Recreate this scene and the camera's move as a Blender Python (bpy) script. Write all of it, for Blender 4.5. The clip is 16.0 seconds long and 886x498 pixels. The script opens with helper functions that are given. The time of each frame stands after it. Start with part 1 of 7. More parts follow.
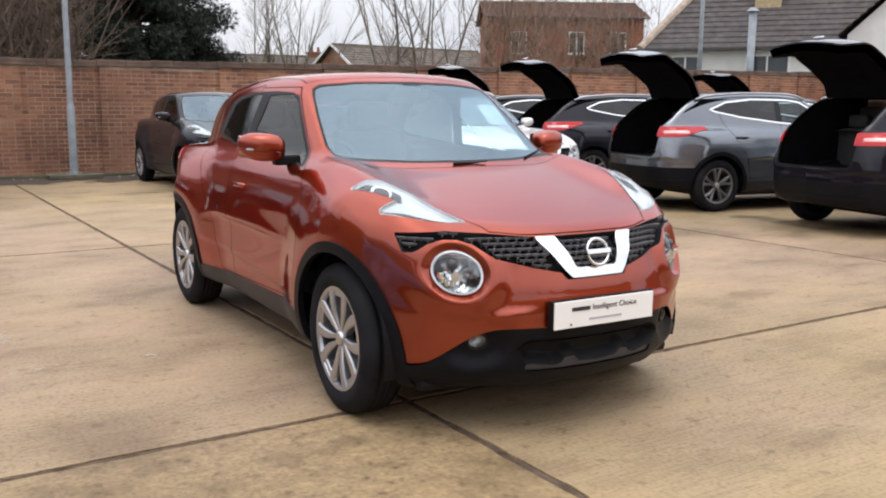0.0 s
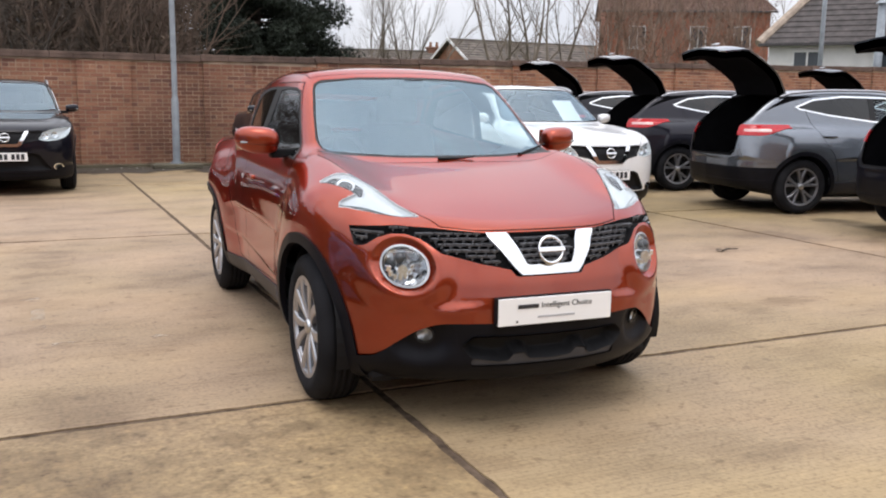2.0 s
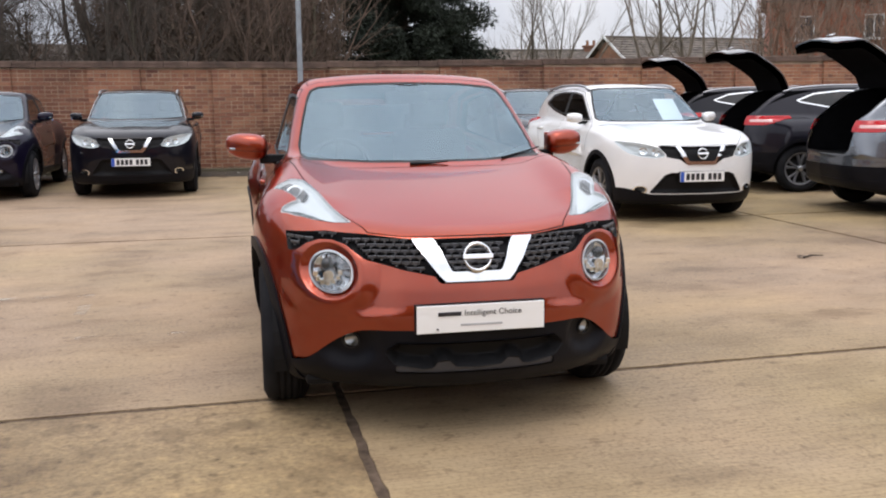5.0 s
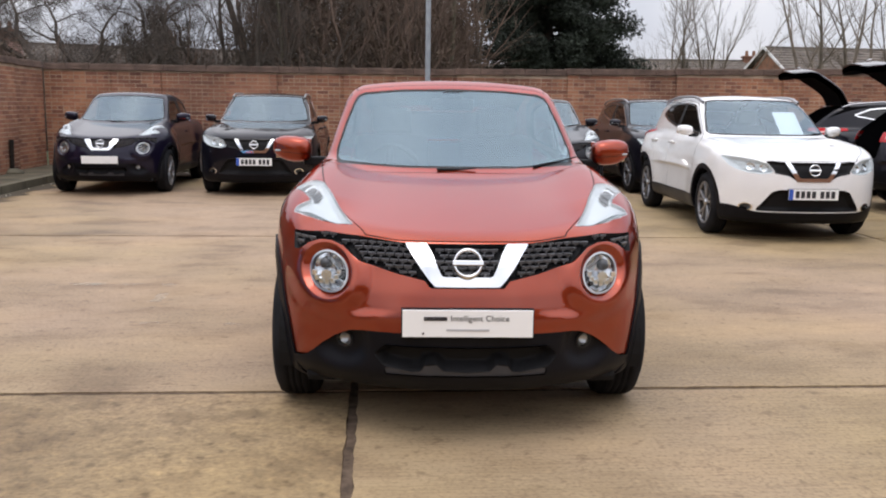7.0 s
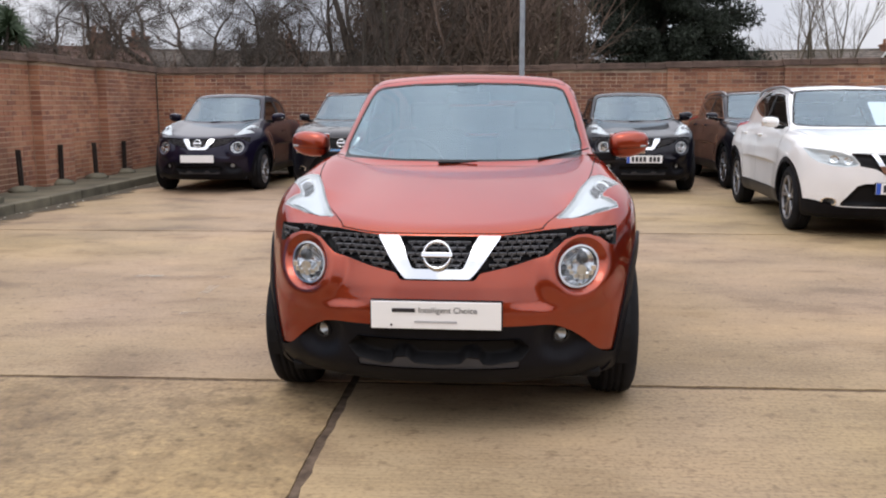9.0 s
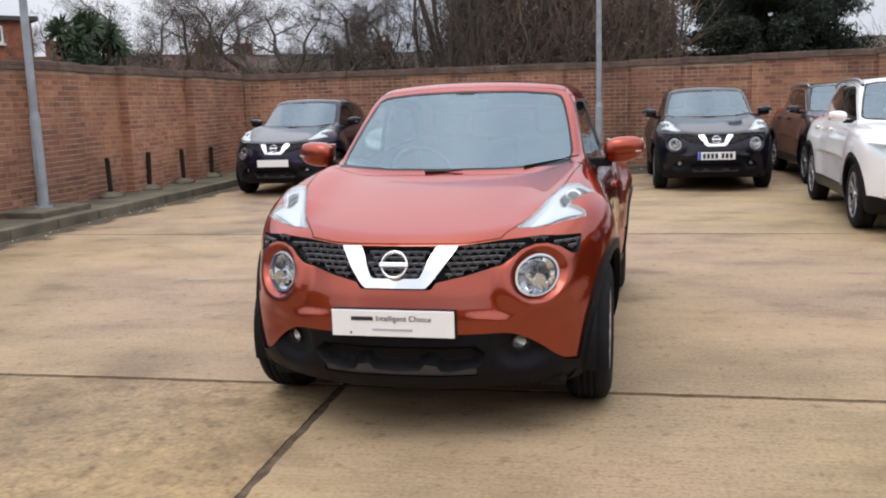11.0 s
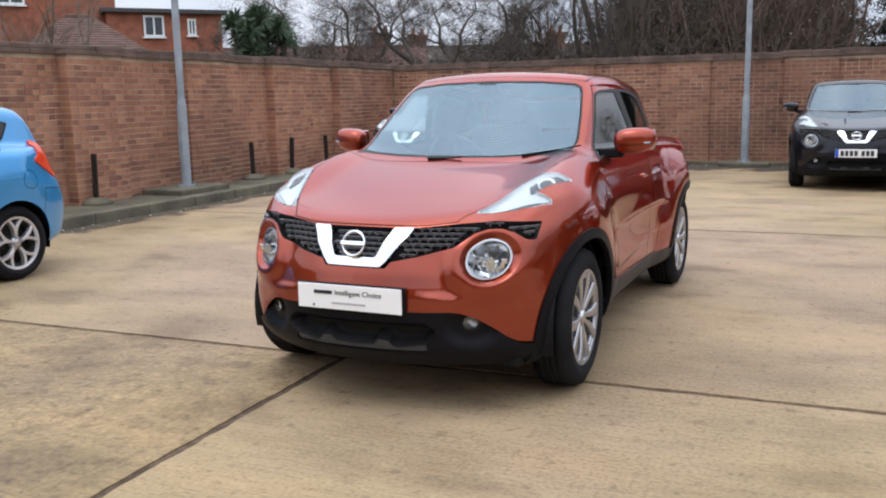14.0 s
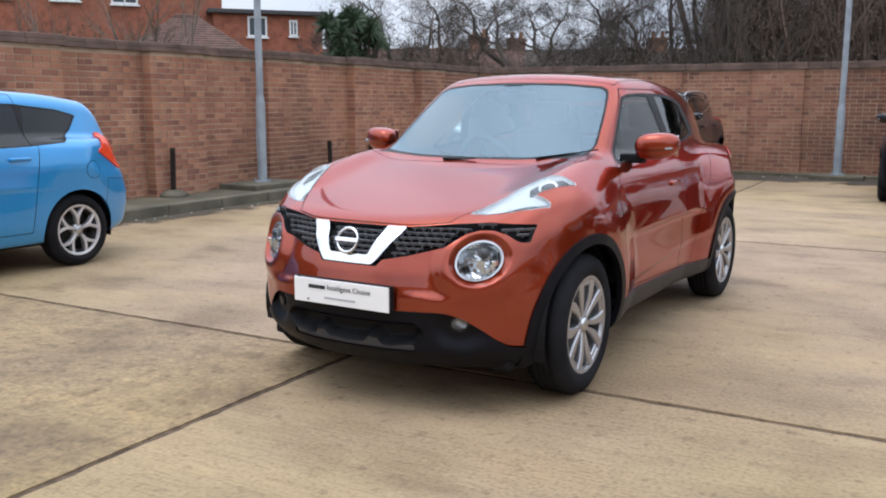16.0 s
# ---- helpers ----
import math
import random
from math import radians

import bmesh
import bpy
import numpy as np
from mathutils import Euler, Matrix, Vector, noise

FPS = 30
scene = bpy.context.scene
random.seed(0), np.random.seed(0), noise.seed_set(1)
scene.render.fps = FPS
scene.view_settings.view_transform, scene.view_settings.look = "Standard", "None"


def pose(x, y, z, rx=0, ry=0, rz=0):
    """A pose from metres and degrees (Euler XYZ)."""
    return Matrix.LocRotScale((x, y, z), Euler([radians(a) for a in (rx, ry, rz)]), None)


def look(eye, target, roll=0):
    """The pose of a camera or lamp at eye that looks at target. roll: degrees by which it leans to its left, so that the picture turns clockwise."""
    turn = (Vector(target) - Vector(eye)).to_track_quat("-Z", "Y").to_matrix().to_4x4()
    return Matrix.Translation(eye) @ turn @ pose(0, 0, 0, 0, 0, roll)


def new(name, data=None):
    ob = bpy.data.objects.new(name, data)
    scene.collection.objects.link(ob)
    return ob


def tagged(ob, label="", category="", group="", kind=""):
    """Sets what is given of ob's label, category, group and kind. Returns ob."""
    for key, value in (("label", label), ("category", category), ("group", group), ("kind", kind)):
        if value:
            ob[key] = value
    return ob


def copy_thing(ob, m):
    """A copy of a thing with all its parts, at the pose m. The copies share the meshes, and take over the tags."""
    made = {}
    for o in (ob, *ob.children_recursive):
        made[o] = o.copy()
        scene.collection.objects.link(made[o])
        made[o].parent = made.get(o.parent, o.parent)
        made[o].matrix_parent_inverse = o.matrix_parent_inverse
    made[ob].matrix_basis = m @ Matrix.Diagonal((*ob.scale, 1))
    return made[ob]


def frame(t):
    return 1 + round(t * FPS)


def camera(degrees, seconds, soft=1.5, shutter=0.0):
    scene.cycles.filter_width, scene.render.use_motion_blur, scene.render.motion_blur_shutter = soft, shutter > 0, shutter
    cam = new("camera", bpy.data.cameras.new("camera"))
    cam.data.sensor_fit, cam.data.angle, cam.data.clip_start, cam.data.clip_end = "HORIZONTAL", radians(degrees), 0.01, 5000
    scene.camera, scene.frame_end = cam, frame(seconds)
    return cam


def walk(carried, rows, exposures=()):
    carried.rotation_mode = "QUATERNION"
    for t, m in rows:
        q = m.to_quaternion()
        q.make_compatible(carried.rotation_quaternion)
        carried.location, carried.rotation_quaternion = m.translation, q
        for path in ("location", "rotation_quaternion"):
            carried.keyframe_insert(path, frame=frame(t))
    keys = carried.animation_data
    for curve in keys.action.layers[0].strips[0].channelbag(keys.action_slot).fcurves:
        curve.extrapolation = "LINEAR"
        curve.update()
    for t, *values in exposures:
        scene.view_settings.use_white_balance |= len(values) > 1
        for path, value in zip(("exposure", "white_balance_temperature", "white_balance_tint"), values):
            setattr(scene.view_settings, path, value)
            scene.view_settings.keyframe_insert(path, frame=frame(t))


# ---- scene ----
cam = camera(52.7, 16.0, soft=2.0)
PATH = [
    (0, (0.518, 0.269, 1.352), (1.588, 1.929, 1.034), 0.5),
    (0.5, (0.643, 0.129, 1.36), (1.627, 1.841, 1.044), 1.2),
    (1, (0.79, 0.082, 1.353), (1.744, 1.816, 1.063), 0.8),
    (1.5, (0.946, 0.024, 1.366), (1.882, 1.767, 1.068), 0.0),
    (2, (1.103, -0.104, 1.364), (1.933, 1.685, 1.032), 0.9),
    (2.5, (1.264, -0.1, 1.357), (2.034, 1.719, 1.047), -1.1),
    (3, (1.404, -0.174, 1.375), (2.119, 1.669, 1.076), -1.8),
    (3.2, (1.476, -0.199, 1.379), (2.171, 1.651, 1.068), -1.7),
    (5.3, (2.11, -0.407, 1.388), (2.542, 1.518, 1.058), 0.2),
    (5.5, (2.164, -0.405, 1.379), (2.562, 1.529, 1.066), 0.5),
    (6, (2.327, -0.436, 1.387), (2.627, 1.518, 1.081), 0.1),
    (6.5, (2.489, -0.479, 1.386), (2.735, 1.481, 1.075), 0.1),
    (7, (2.652, -0.532, 1.385), (2.798, 1.438, 1.068), 0.8),
    (7.5, (2.796, -0.495, 1.372), (2.906, 1.478, 1.065), -0.1),
    (8, (2.936, -0.525, 1.399), (2.969, 1.451, 1.092), -1.3),
    (8.5, (3.125, -0.602, 1.385), (3.063, 1.365, 1.034), 0.5),
    (9, (3.273, -0.538, 1.362), (3.14, 1.432, 1.04), -0.2),
    (9.2, (3.328, -0.567, 1.375), (3.183, 1.4, 1.043), 0.3),
    (11.3, (4.022, -0.551, 1.423), (3.587, 1.373, 1.095), -1.6),
    (11.5, (4.106, -0.571, 1.422), (3.627, 1.342, 1.089), -1.3),
    (12, (4.26, -0.571, 1.398), (3.692, 1.323, 1.097), -0.9),
    (12.5, (4.406, -0.517, 1.404), (3.798, 1.363, 1.101), -0.9),
    (13, (4.615, -0.514, 1.4), (3.931, 1.341, 1.098), -1.6),
    (13.5, (4.767, -0.507, 1.394), (4.036, 1.325, 1.065), -1.2),
    (14, (4.871, -0.454, 1.39), (4.109, 1.365, 1.055), -1.1),
    (14.5, (5.006, -0.417, 1.415), (4.199, 1.387, 1.107), -1.0),
    (15, (5.182, -0.388, 1.392), (4.334, 1.39, 1.052), -0.9),
    (15.5, (5.274, -0.349, 1.371), (4.361, 1.397, 1.031), -0.5),
    (16, (5.286, -0.235, 1.367), (4.323, 1.488, 1.042), 0.1),
]
walk(cam, [(t, look(eye, target, roll)) for t, eye, target, roll in PATH], exposures=((0, -0.02, 6450, 11), (3.0, -0.10, 6400, 12), (5.5, -0.20, 6400, 12), (7.5, -0.20, 6400, 13), (11.5, -0.12, 6300, 12), (16.0, -0.05, 5850, 9)))

# ---- light ----
world = bpy.data.worlds.new("world")
scene.world = world
world.use_nodes = True
wn = world.node_tree
for n in list(wn.nodes):
    wn.nodes.remove(n)
SUN_EL, SUN_AZ = 74, 200
sky = wn.nodes.new("ShaderNodeTexSky")
sky.sky_type = "NISHITA"
sky.sun_disc = False
sky.sun_elevation, sky.sun_rotation = radians(SUN_EL), radians(SUN_AZ)
sky.air_density, sky.dust_density = 1.0, 6.0
geo = wn.nodes.new("ShaderNodeTexCoord")
cl = wn.nodes.new("ShaderNodeTexNoise")
cl.inputs["Scale"].default_value = 2.2
cl.inputs["Detail"].default_value = 6
ramp = wn.nodes.new("ShaderNodeValToRGB")
ramp.color_ramp.elements[0].position, ramp.color_ramp.elements[0].color = 0.35, (0.62, 0.66, 0.74, 1)
ramp.color_ramp.elements[1].position, ramp.color_ramp.elements[1].color = 0.62, (1.0, 1.0, 1.02, 1)
gain = wn.nodes.new("ShaderNodeMix")
gain.data_type = "RGBA"
gain.inputs[0].default_value = 0.88
amp = wn.nodes.new("ShaderNodeVectorMath")
amp.operation = "SCALE"
amp.inputs["Scale"].default_value = 13.0
bg = wn.nodes.new("ShaderNodeBackground")
bg.inputs["Strength"].default_value = 0.1
wo = wn.nodes.new("ShaderNodeOutputWorld")
wn.links.new(geo.outputs["Generated"], cl.inputs["Vector"])
wn.links.new(cl.outputs["Fac"], ramp.inputs["Fac"])
wn.links.new(ramp.outputs["Color"], amp.inputs[0])
wn.links.new(sky.outputs["Color"], gain.inputs[6])
wn.links.new(amp.outputs["Vector"], gain.inputs[7])
sep = wn.nodes.new("ShaderNodeSeparateXYZ")
lift = wn.nodes.new("ShaderNodeMapRange")
lift.inputs["From Min"].default_value, lift.inputs["From Max"].default_value = 0.0, 1.0
lift.inputs["To Min"].default_value, lift.inputs["To Max"].default_value = 0.80, 2.2
dome = wn.nodes.new("ShaderNodeVectorMath")
dome.operation = "SCALE"
wn.links.new(geo.outputs["Generated"], sep.inputs[0])
wn.links.new(sep.outputs["Z"], lift.inputs["Value"])
wn.links.new(gain.outputs[2], dome.inputs[0])
wn.links.new(lift.outputs[0], dome.inputs["Scale"])
wn.links.new(dome.outputs["Vector"], bg.inputs["Color"])
wn.links.new(bg.outputs[0], wo.inputs["Surface"])
sun = new("sun", bpy.data.lights.new("sun", "SUN"))
sun.data.energy, sun.data.angle, sun.data.color = 0.55, radians(25), (1.0, 0.96, 0.9)
az = radians(SUN_AZ)
sun.matrix_world = look((0, 0, 30), (0 - 30 * math.sin(az) / math.tan(radians(SUN_EL)), 0 - 30 * math.cos(az) / math.tan(radians(SUN_EL)), 0))


# ---- materials ----
def shader(name, rough=0.6, metal=0.0, color=(0.5, 0.5, 0.5)):
    m = bpy.data.materials.new(name)
    m.use_nodes = True
    b = m.node_tree.nodes["Principled BSDF"]
    b.inputs["Base Color"].default_value = (*color, 1)
    b.inputs["Roughness"].default_value = rough
    b.inputs["Metallic"].default_value = metal
    return m, m.node_tree, b


def tex_noise(nt, scale, detail=4, vec=None, stretch=None):
    tc = nt.nodes.new("ShaderNodeTexCoord")
    v = tc.outputs["Object"]
    if stretch:
        mp = nt.nodes.new("ShaderNodeMapping")
        mp.inputs["Scale"].default_value = stretch
        nt.links.new(v, mp.inputs["Vector"])
        v = mp.outputs["Vector"]
    n = nt.nodes.new("ShaderNodeTexNoise")
    n.inputs["Scale"].default_value = scale
    n.inputs["Detail"].default_value = detail
    nt.links.new(v, n.inputs["Vector"])
    return n.outputs["Fac"]


def ramp_of(nt, fac, stops):
    r = nt.nodes.new("ShaderNodeValToRGB")
    e = r.color_ramp.elements
    while len(e) < len(stops):
        e.new(0.5)
    for k, (p, c) in zip(e, stops):
        k.position, k.color = p, (*c, 1)
    nt.links.new(fac, r.inputs["Fac"])
    return r.outputs["Color"]


def blend(nt, fac, a, b, mode="MIX"):
    m = nt.nodes.new("ShaderNodeMix")
    m.data_type, m.blend_type = "RGBA", mode
    for sock, v in ((m.inputs[0], fac), (m.inputs[6], a), (m.inputs[7], b)):
        if isinstance(v, (int, float)):
            sock.default_value = v
        elif isinstance(v, tuple):
            sock.default_value = (*v, 1)
        else:
            nt.links.new(v, sock)
    return m.outputs[2]


def bump(nt, b, fac, strength, dist=0.01):
    n = nt.nodes.new("ShaderNodeBump")
    n.inputs["Strength"].default_value, n.inputs["Distance"].default_value = strength, dist
    nt.links.new(fac, n.inputs["Height"])
    nt.links.new(n.outputs["Normal"], b.inputs["Normal"])


def simple(name, color, rough=0.6, metal=0.0, var=0.15, scale=8, bumps=0.0, spec=0.5):
    m, nt, b = shader(name, rough, metal, color)
    b.inputs["Specular IOR Level"].default_value = spec
    f = tex_noise(nt, scale, 5)
    lo, hi = tuple(c * (1 - var) for c in color), tuple(min(1, c * (1 + var)) for c in color)
    nt.links.new(ramp_of(nt, f, [(0.3, lo), (0.7, hi)]), b.inputs["Base Color"])
    if bumps:
        bump(nt, b, tex_noise(nt, scale * 12, 3), bumps, 0.004)
    return m


def concrete_mat(name="concrete", worn=False):
    """Brushed concrete: olive and pinkish weathering, streaks and fine grooves along x, grime with ragged edges; worn down to its stones."""
    m, nt, b = shader(name, 0.8)
    oi = nt.nodes.new("ShaderNodeObjectInfo")
    big = tex_noise(nt, 0.14, 4)
    mid = tex_noise(nt, 0.8, 9, stretch=(0.7, 1.15, 1))
    streak = tex_noise(nt, 2.0, 10, stretch=(0.7, 1.3, 1))
    brush = tex_noise(nt, 16, 5, stretch=(0.2, 5.0, 1))
    grime = tex_noise(nt, 1.7, 14, stretch=(0.75, 1.15, 1))
    fine = tex_noise(nt, 50, 5)
    speck = tex_noise(nt, 14, 7)
    c = ramp_of(nt, big, [(0.36, (0.300, 0.236, 0.130)), (0.47, (0.325, 0.255, 0.168)), (0.55, (0.325, 0.250, 0.186)), (0.66, (0.36, 0.280, 0.216))])
    c = blend(nt, 1.0, c, ramp_of(nt, oi.outputs["Random"], [(0.0, (0.90, 0.88, 0.84)), (1.0, (1.06, 1.05, 1.05))]), "MULTIPLY")
    c = blend(nt, 1.0, c, (1.0, 0.955, 0.885), "MULTIPLY")
    c = blend(nt, 0.65, c, ramp_of(nt, mid, [(0.34, (0.74, 0.70, 0.62)), (0.50, (1.0, 0.99, 0.97)), (0.66, (1.16, 1.14, 1.08))]), "MULTIPLY")
    c = blend(nt, 0.38, c, ramp_of(nt, streak, [(0.36, (0.66, 0.62, 0.58)), (0.48, (0.98, 0.97, 0.97)), (0.66, (1.18, 1.15, 1.10))]), "MULTIPLY")
    c = blend(nt, 0.12 if worn else 0.36, c, ramp_of(nt, brush, [(0.36, (0.64, 0.61, 0.58)), (0.50, (1, 1, 1)), (0.64, (1.14, 1.13, 1.11))]), "MULTIPLY")
    c = blend(nt, 0.55, c, ramp_of(nt, grime, [(0.34, (0.48, 0.43, 0.40)), (0.42, (0.84, 0.81, 0.78)), (0.48, (1, 1, 1)), (0.64, (1.12, 1.10, 1.06))]), "MULTIPLY")
    c = blend(nt, ramp_of(nt, mid, [(0.35, (0.6,) * 3), (0.65, (0.25,) * 3)]), c, ramp_of(nt, fine, [(0.36, (0.55, 0.52, 0.49)), (0.48, (0.98, 0.98, 0.97)), (0.56, (1.03, 1.03, 1.02)), (0.68, (1.28, 1.25, 1.20))]), "MULTIPLY")
    c = blend(nt, 0.6, c, ramp_of(nt, speck, [(0.30, (0.48, 0.44, 0.41)), (0.41, (0.98, 0.97, 0.97)), (0.62, (1, 1, 1)), (0.72, (1.25, 1.22, 1.18))]), "MULTIPLY")
    if worn:
        stone = tex_noise(nt, 26, 8)
        lump = tex_noise(nt, 7, 9)
        c = blend(nt, 0.6, c, ramp_of(nt, lump, [(0.36, (0.66, 0.62, 0.57)), (0.48, (1, 0.99, 0.98)), (0.66, (1.18, 1.16, 1.10))]), "MULTIPLY")
        c = blend(nt, 0.5, c, ramp_of(nt, stone, [(0.33, (0.50, 0.46, 0.42)), (0.44, (0.88, 0.86, 0.83)), (0.54, (1, 1, 1)), (0.66, (1.30, 1.27, 1.20))]), "MULTIPLY")
        c = blend(nt, 1.0, c, (0.90, 0.89, 0.86), "MULTIPLY")
    nt.links.new(c, b.inputs["Base Color"])
    r = ramp_of(nt, mid, [(0.3, (0.6,) * 3), (0.7, (0.9,) * 3)])
    nt.links.new(r, b.inputs["Roughness"])
    bump(nt, b, blend(nt, 0.35, brush, fine), 0.5, 0.006)
    return m


def brick_mat():
    m, nt, b = shader("brick", 0.85)
    oi = nt.nodes.new("ShaderNodeObjectInfo")
    gi = nt.nodes.new("ShaderNodeNewGeometry")
    add = nt.nodes.new("ShaderNodeMath")
    add.operation = "ADD"
    nt.links.new(oi.outputs["Random"], add.inputs[0])
    nt.links.new(gi.outputs["Random Per Island"], add.inputs[1])
    fr = nt.nodes.new("ShaderNodeMath")
    fr.operation = "FRACT"
    nt.links.new(add.outputs[0], fr.inputs[0])
    c = ramp_of(nt, fr.outputs[0], [(0.0, (0.21, 0.096, 0.068)), (0.14, (0.27, 0.122, 0.080)), (0.30, (0.325, 0.150, 0.094)), (0.62, (0.36, 0.172, 0.105)), (0.88, (0.415, 0.22, 0.138)), (1.0, (0.30, 0.136, 0.090))])
    f = tex_noise(nt, 1.2, 6)
    c = blend(nt, 0.75, c, ramp_of(nt, f, [(0.3, (0.62, 0.61, 0.6)), (0.65, (1.16, 1.14, 1.12))]), "MULTIPLY")
    w = tex_noise(nt, 0.45, 7, stretch=(1, 1, 0.6))
    c = blend(nt, 0.85, c, ramp_of(nt, w, [(0.34, (0.52, 0.48, 0.46)), (0.48, (1, 0.98, 0.96)), (0.66, (1.24, 1.20, 1.06))]), "MULTIPLY")
    g = tex_noise(nt, 45, 4)
    c = blend(nt, 0.5, c, ramp_of(nt, g, [(0.3, (0.6, 0.6, 0.6)), (0.7, (1.2, 1.2, 1.2))]), "MULTIPLY")
    nt.links.new(c, b.inputs["Base Color"])
    bump(nt, b, g, 0.5, 0.004)
    return m


def worn_mat(name, color, cover, scale, fade=None):
    """Paint, dirt or painted-in shade with gaps; fade = (axis, where it is gone, where it is whole)."""
    m, nt, b = shader(name, 0.9, 0.0, color)
    f = tex_noise(nt, scale, 7)
    if fade:
        tc = nt.nodes.new("ShaderNodeTexCoord")
        sx = nt.nodes.new("ShaderNodeSeparateXYZ")
        nt.links.new(tc.outputs["Object"], sx.inputs[0])
        mr = nt.nodes.new("ShaderNodeMapRange")
        mr.inputs["From Min"].default_value, mr.inputs["From Max"].default_value = fade[1], fade[2]
        mr.inputs["To Min"].default_value, mr.inputs["To Max"].default_value = -0.26, 0.36
        nt.links.new(sx.outputs[fade[0]], mr.inputs["Value"])
        ad = nt.nodes.new("ShaderNodeMath")
        nt.links.new(f, ad.inputs[0])
        nt.links.new(mr.outputs[0], ad.inputs[1])
        f = ad.outputs[0]
    nt.links.new(ramp_of(nt, f, [(0.50, (0, 0, 0)), (0.66, (cover,) * 3)]), b.inputs["Alpha"])
    g = tex_noise(nt, 30, 5)
    nt.links.new(ramp_of(nt, g, [(0.3, tuple(c * 0.6 for c in color)), (0.7, tuple(c * 1.3 for c in color))]), b.inputs["Base Color"])
    return m


M_CONC = concrete_mat()
M_CONC_WORN = concrete_mat("worn_concrete", True)
M_OLDLINE = worn_mat("worn_line_paint", (0.55, 0.50, 0.42), 0.45, 5)
M_DIRT = worn_mat("wall_foot_dirt", (0.066, 0.052, 0.038), 0.94, 1.6, (1, 15.4, 17.2))
M_DIRT_KERB = worn_mat("gutter_dirt", (0.08, 0.064, 0.042), 0.8, 1.6, (0, -2.2, -2.85))
M_STAIN_SHADE = worn_mat("parking_stains_and_shade", (0.10, 0.078, 0.055), 0.7, 0.7)
M_CHIP = simple("pale_chips", (0.55, 0.53, 0.48), 0.9, var=0.3, scale=20)
M_BRICK = brick_mat()
M_MORTAR = simple("mortar", (0.42, 0.325, 0.235), 0.95, var=0.4, scale=3, bumps=0.4)
M_KERB = simple("kerb_concrete", (0.115, 0.102, 0.07), 0.9, var=0.45, scale=2.5, bumps=0.5)
M_STRIP = simple("mossy_concrete", (0.105, 0.09, 0.058), 0.95, var=0.5, scale=1.8, bumps=0.5)
M_COPING = simple("coping", (0.125, 0.083, 0.064), 0.9, var=0.4, scale=4, bumps=0.5)
M_JOINT = simple("bitumen_joint", (0.115, 0.083, 0.06), 0.98, var=0.5, scale=14, bumps=0.8, spec=0.1)
M_STEEL = simple("galvanised_steel", (0.275, 0.305, 0.335), 0.6, 0.0, var=0.2, scale=5)
M_GRASS = simple("rough_grass", (0.06, 0.075, 0.03), 0.95, var=0.5, scale=0.8, bumps=0.6)


def paint_mat(name, color, metal=0.55, rough=0.32, coat=1.6, edge=(1, 1, 1)):
    """Metallic lacquer: flakes under a clear coat."""
    m, nt, b = shader(name, rough, metal, color)
    f = tex_noise(nt, 900, 2)
    c = ramp_of(nt, f, [(0.35, tuple(v * 0.8 for v in color)), (0.65, tuple(min(1, v * 1.2) for v in color))])
    d = tex_noise(nt, 3.0, 5)
    c = blend(nt, 0.25, c, ramp_of(nt, d, [(0.35, (0.82, 0.82, 0.82)), (0.65, (1.05, 1.05, 1.05))]), "MULTIPLY")
    nt.links.new(c, b.inputs["Base Color"])
    b.inputs["Coat Weight"].default_value = 1.0
    b.inputs["Coat Roughness"].default_value = 0.03
    b.inputs["Coat IOR"].default_value = coat
    b.inputs["Specular Tint"].default_value = (*edge, 1)
    return m


def thin_glass(name, tint, ior, rough=0.0, coat=(1, 1, 1)):
    """A thin pane: what is behind it, tinted, and its mirror image by Fresnel."""
    m = bpy.data.materials.new(name)
    m.use_nodes = True
    nt = m.node_tree
    for n in list(nt.nodes):
        nt.nodes.remove(n)
    tr = nt.nodes.new("ShaderNodeBsdfTransparent")
    tr.inputs["Color"].default_value = (*tint, 1)
    gl = nt.nodes.new("ShaderNodeBsdfGlossy")
    gl.inputs["Roughness"].default_value = rough
    gl.inputs["Color"].default_value = (*coat, 1)
    lw = nt.nodes.new("ShaderNodeLayerWeight")
    lw.inputs["Blend"].default_value = 0.5
    pw = nt.nodes.new("ShaderNodeMath")
    pw.operation = "POWER"
    nt.links.new(lw.outputs["Facing"], pw.inputs[0])
    pw.inputs[1].default_value = 5.0
    f0 = ((ior - 1) / (ior + 1)) ** 2
    fr = nt.nodes.new("ShaderNodeMath")
    fr.operation = "MULTIPLY_ADD"
    nt.links.new(pw.outputs[0], fr.inputs[0])
    fr.inputs[1].default_value, fr.inputs[2].default_value = 1 - f0, f0
    mx = nt.nodes.new("ShaderNodeMixShader")
    o = nt.nodes.new("ShaderNodeOutputMaterial")
    nt.links.new(fr.outputs[0], mx.inputs[0])
    nt.links.new(tr.outputs[0], mx.inputs[1])
    nt.links.new(gl.outputs[0], mx.inputs[2])
    nt.links.new(mx.outputs[0], o.inputs["Surface"])
    return m


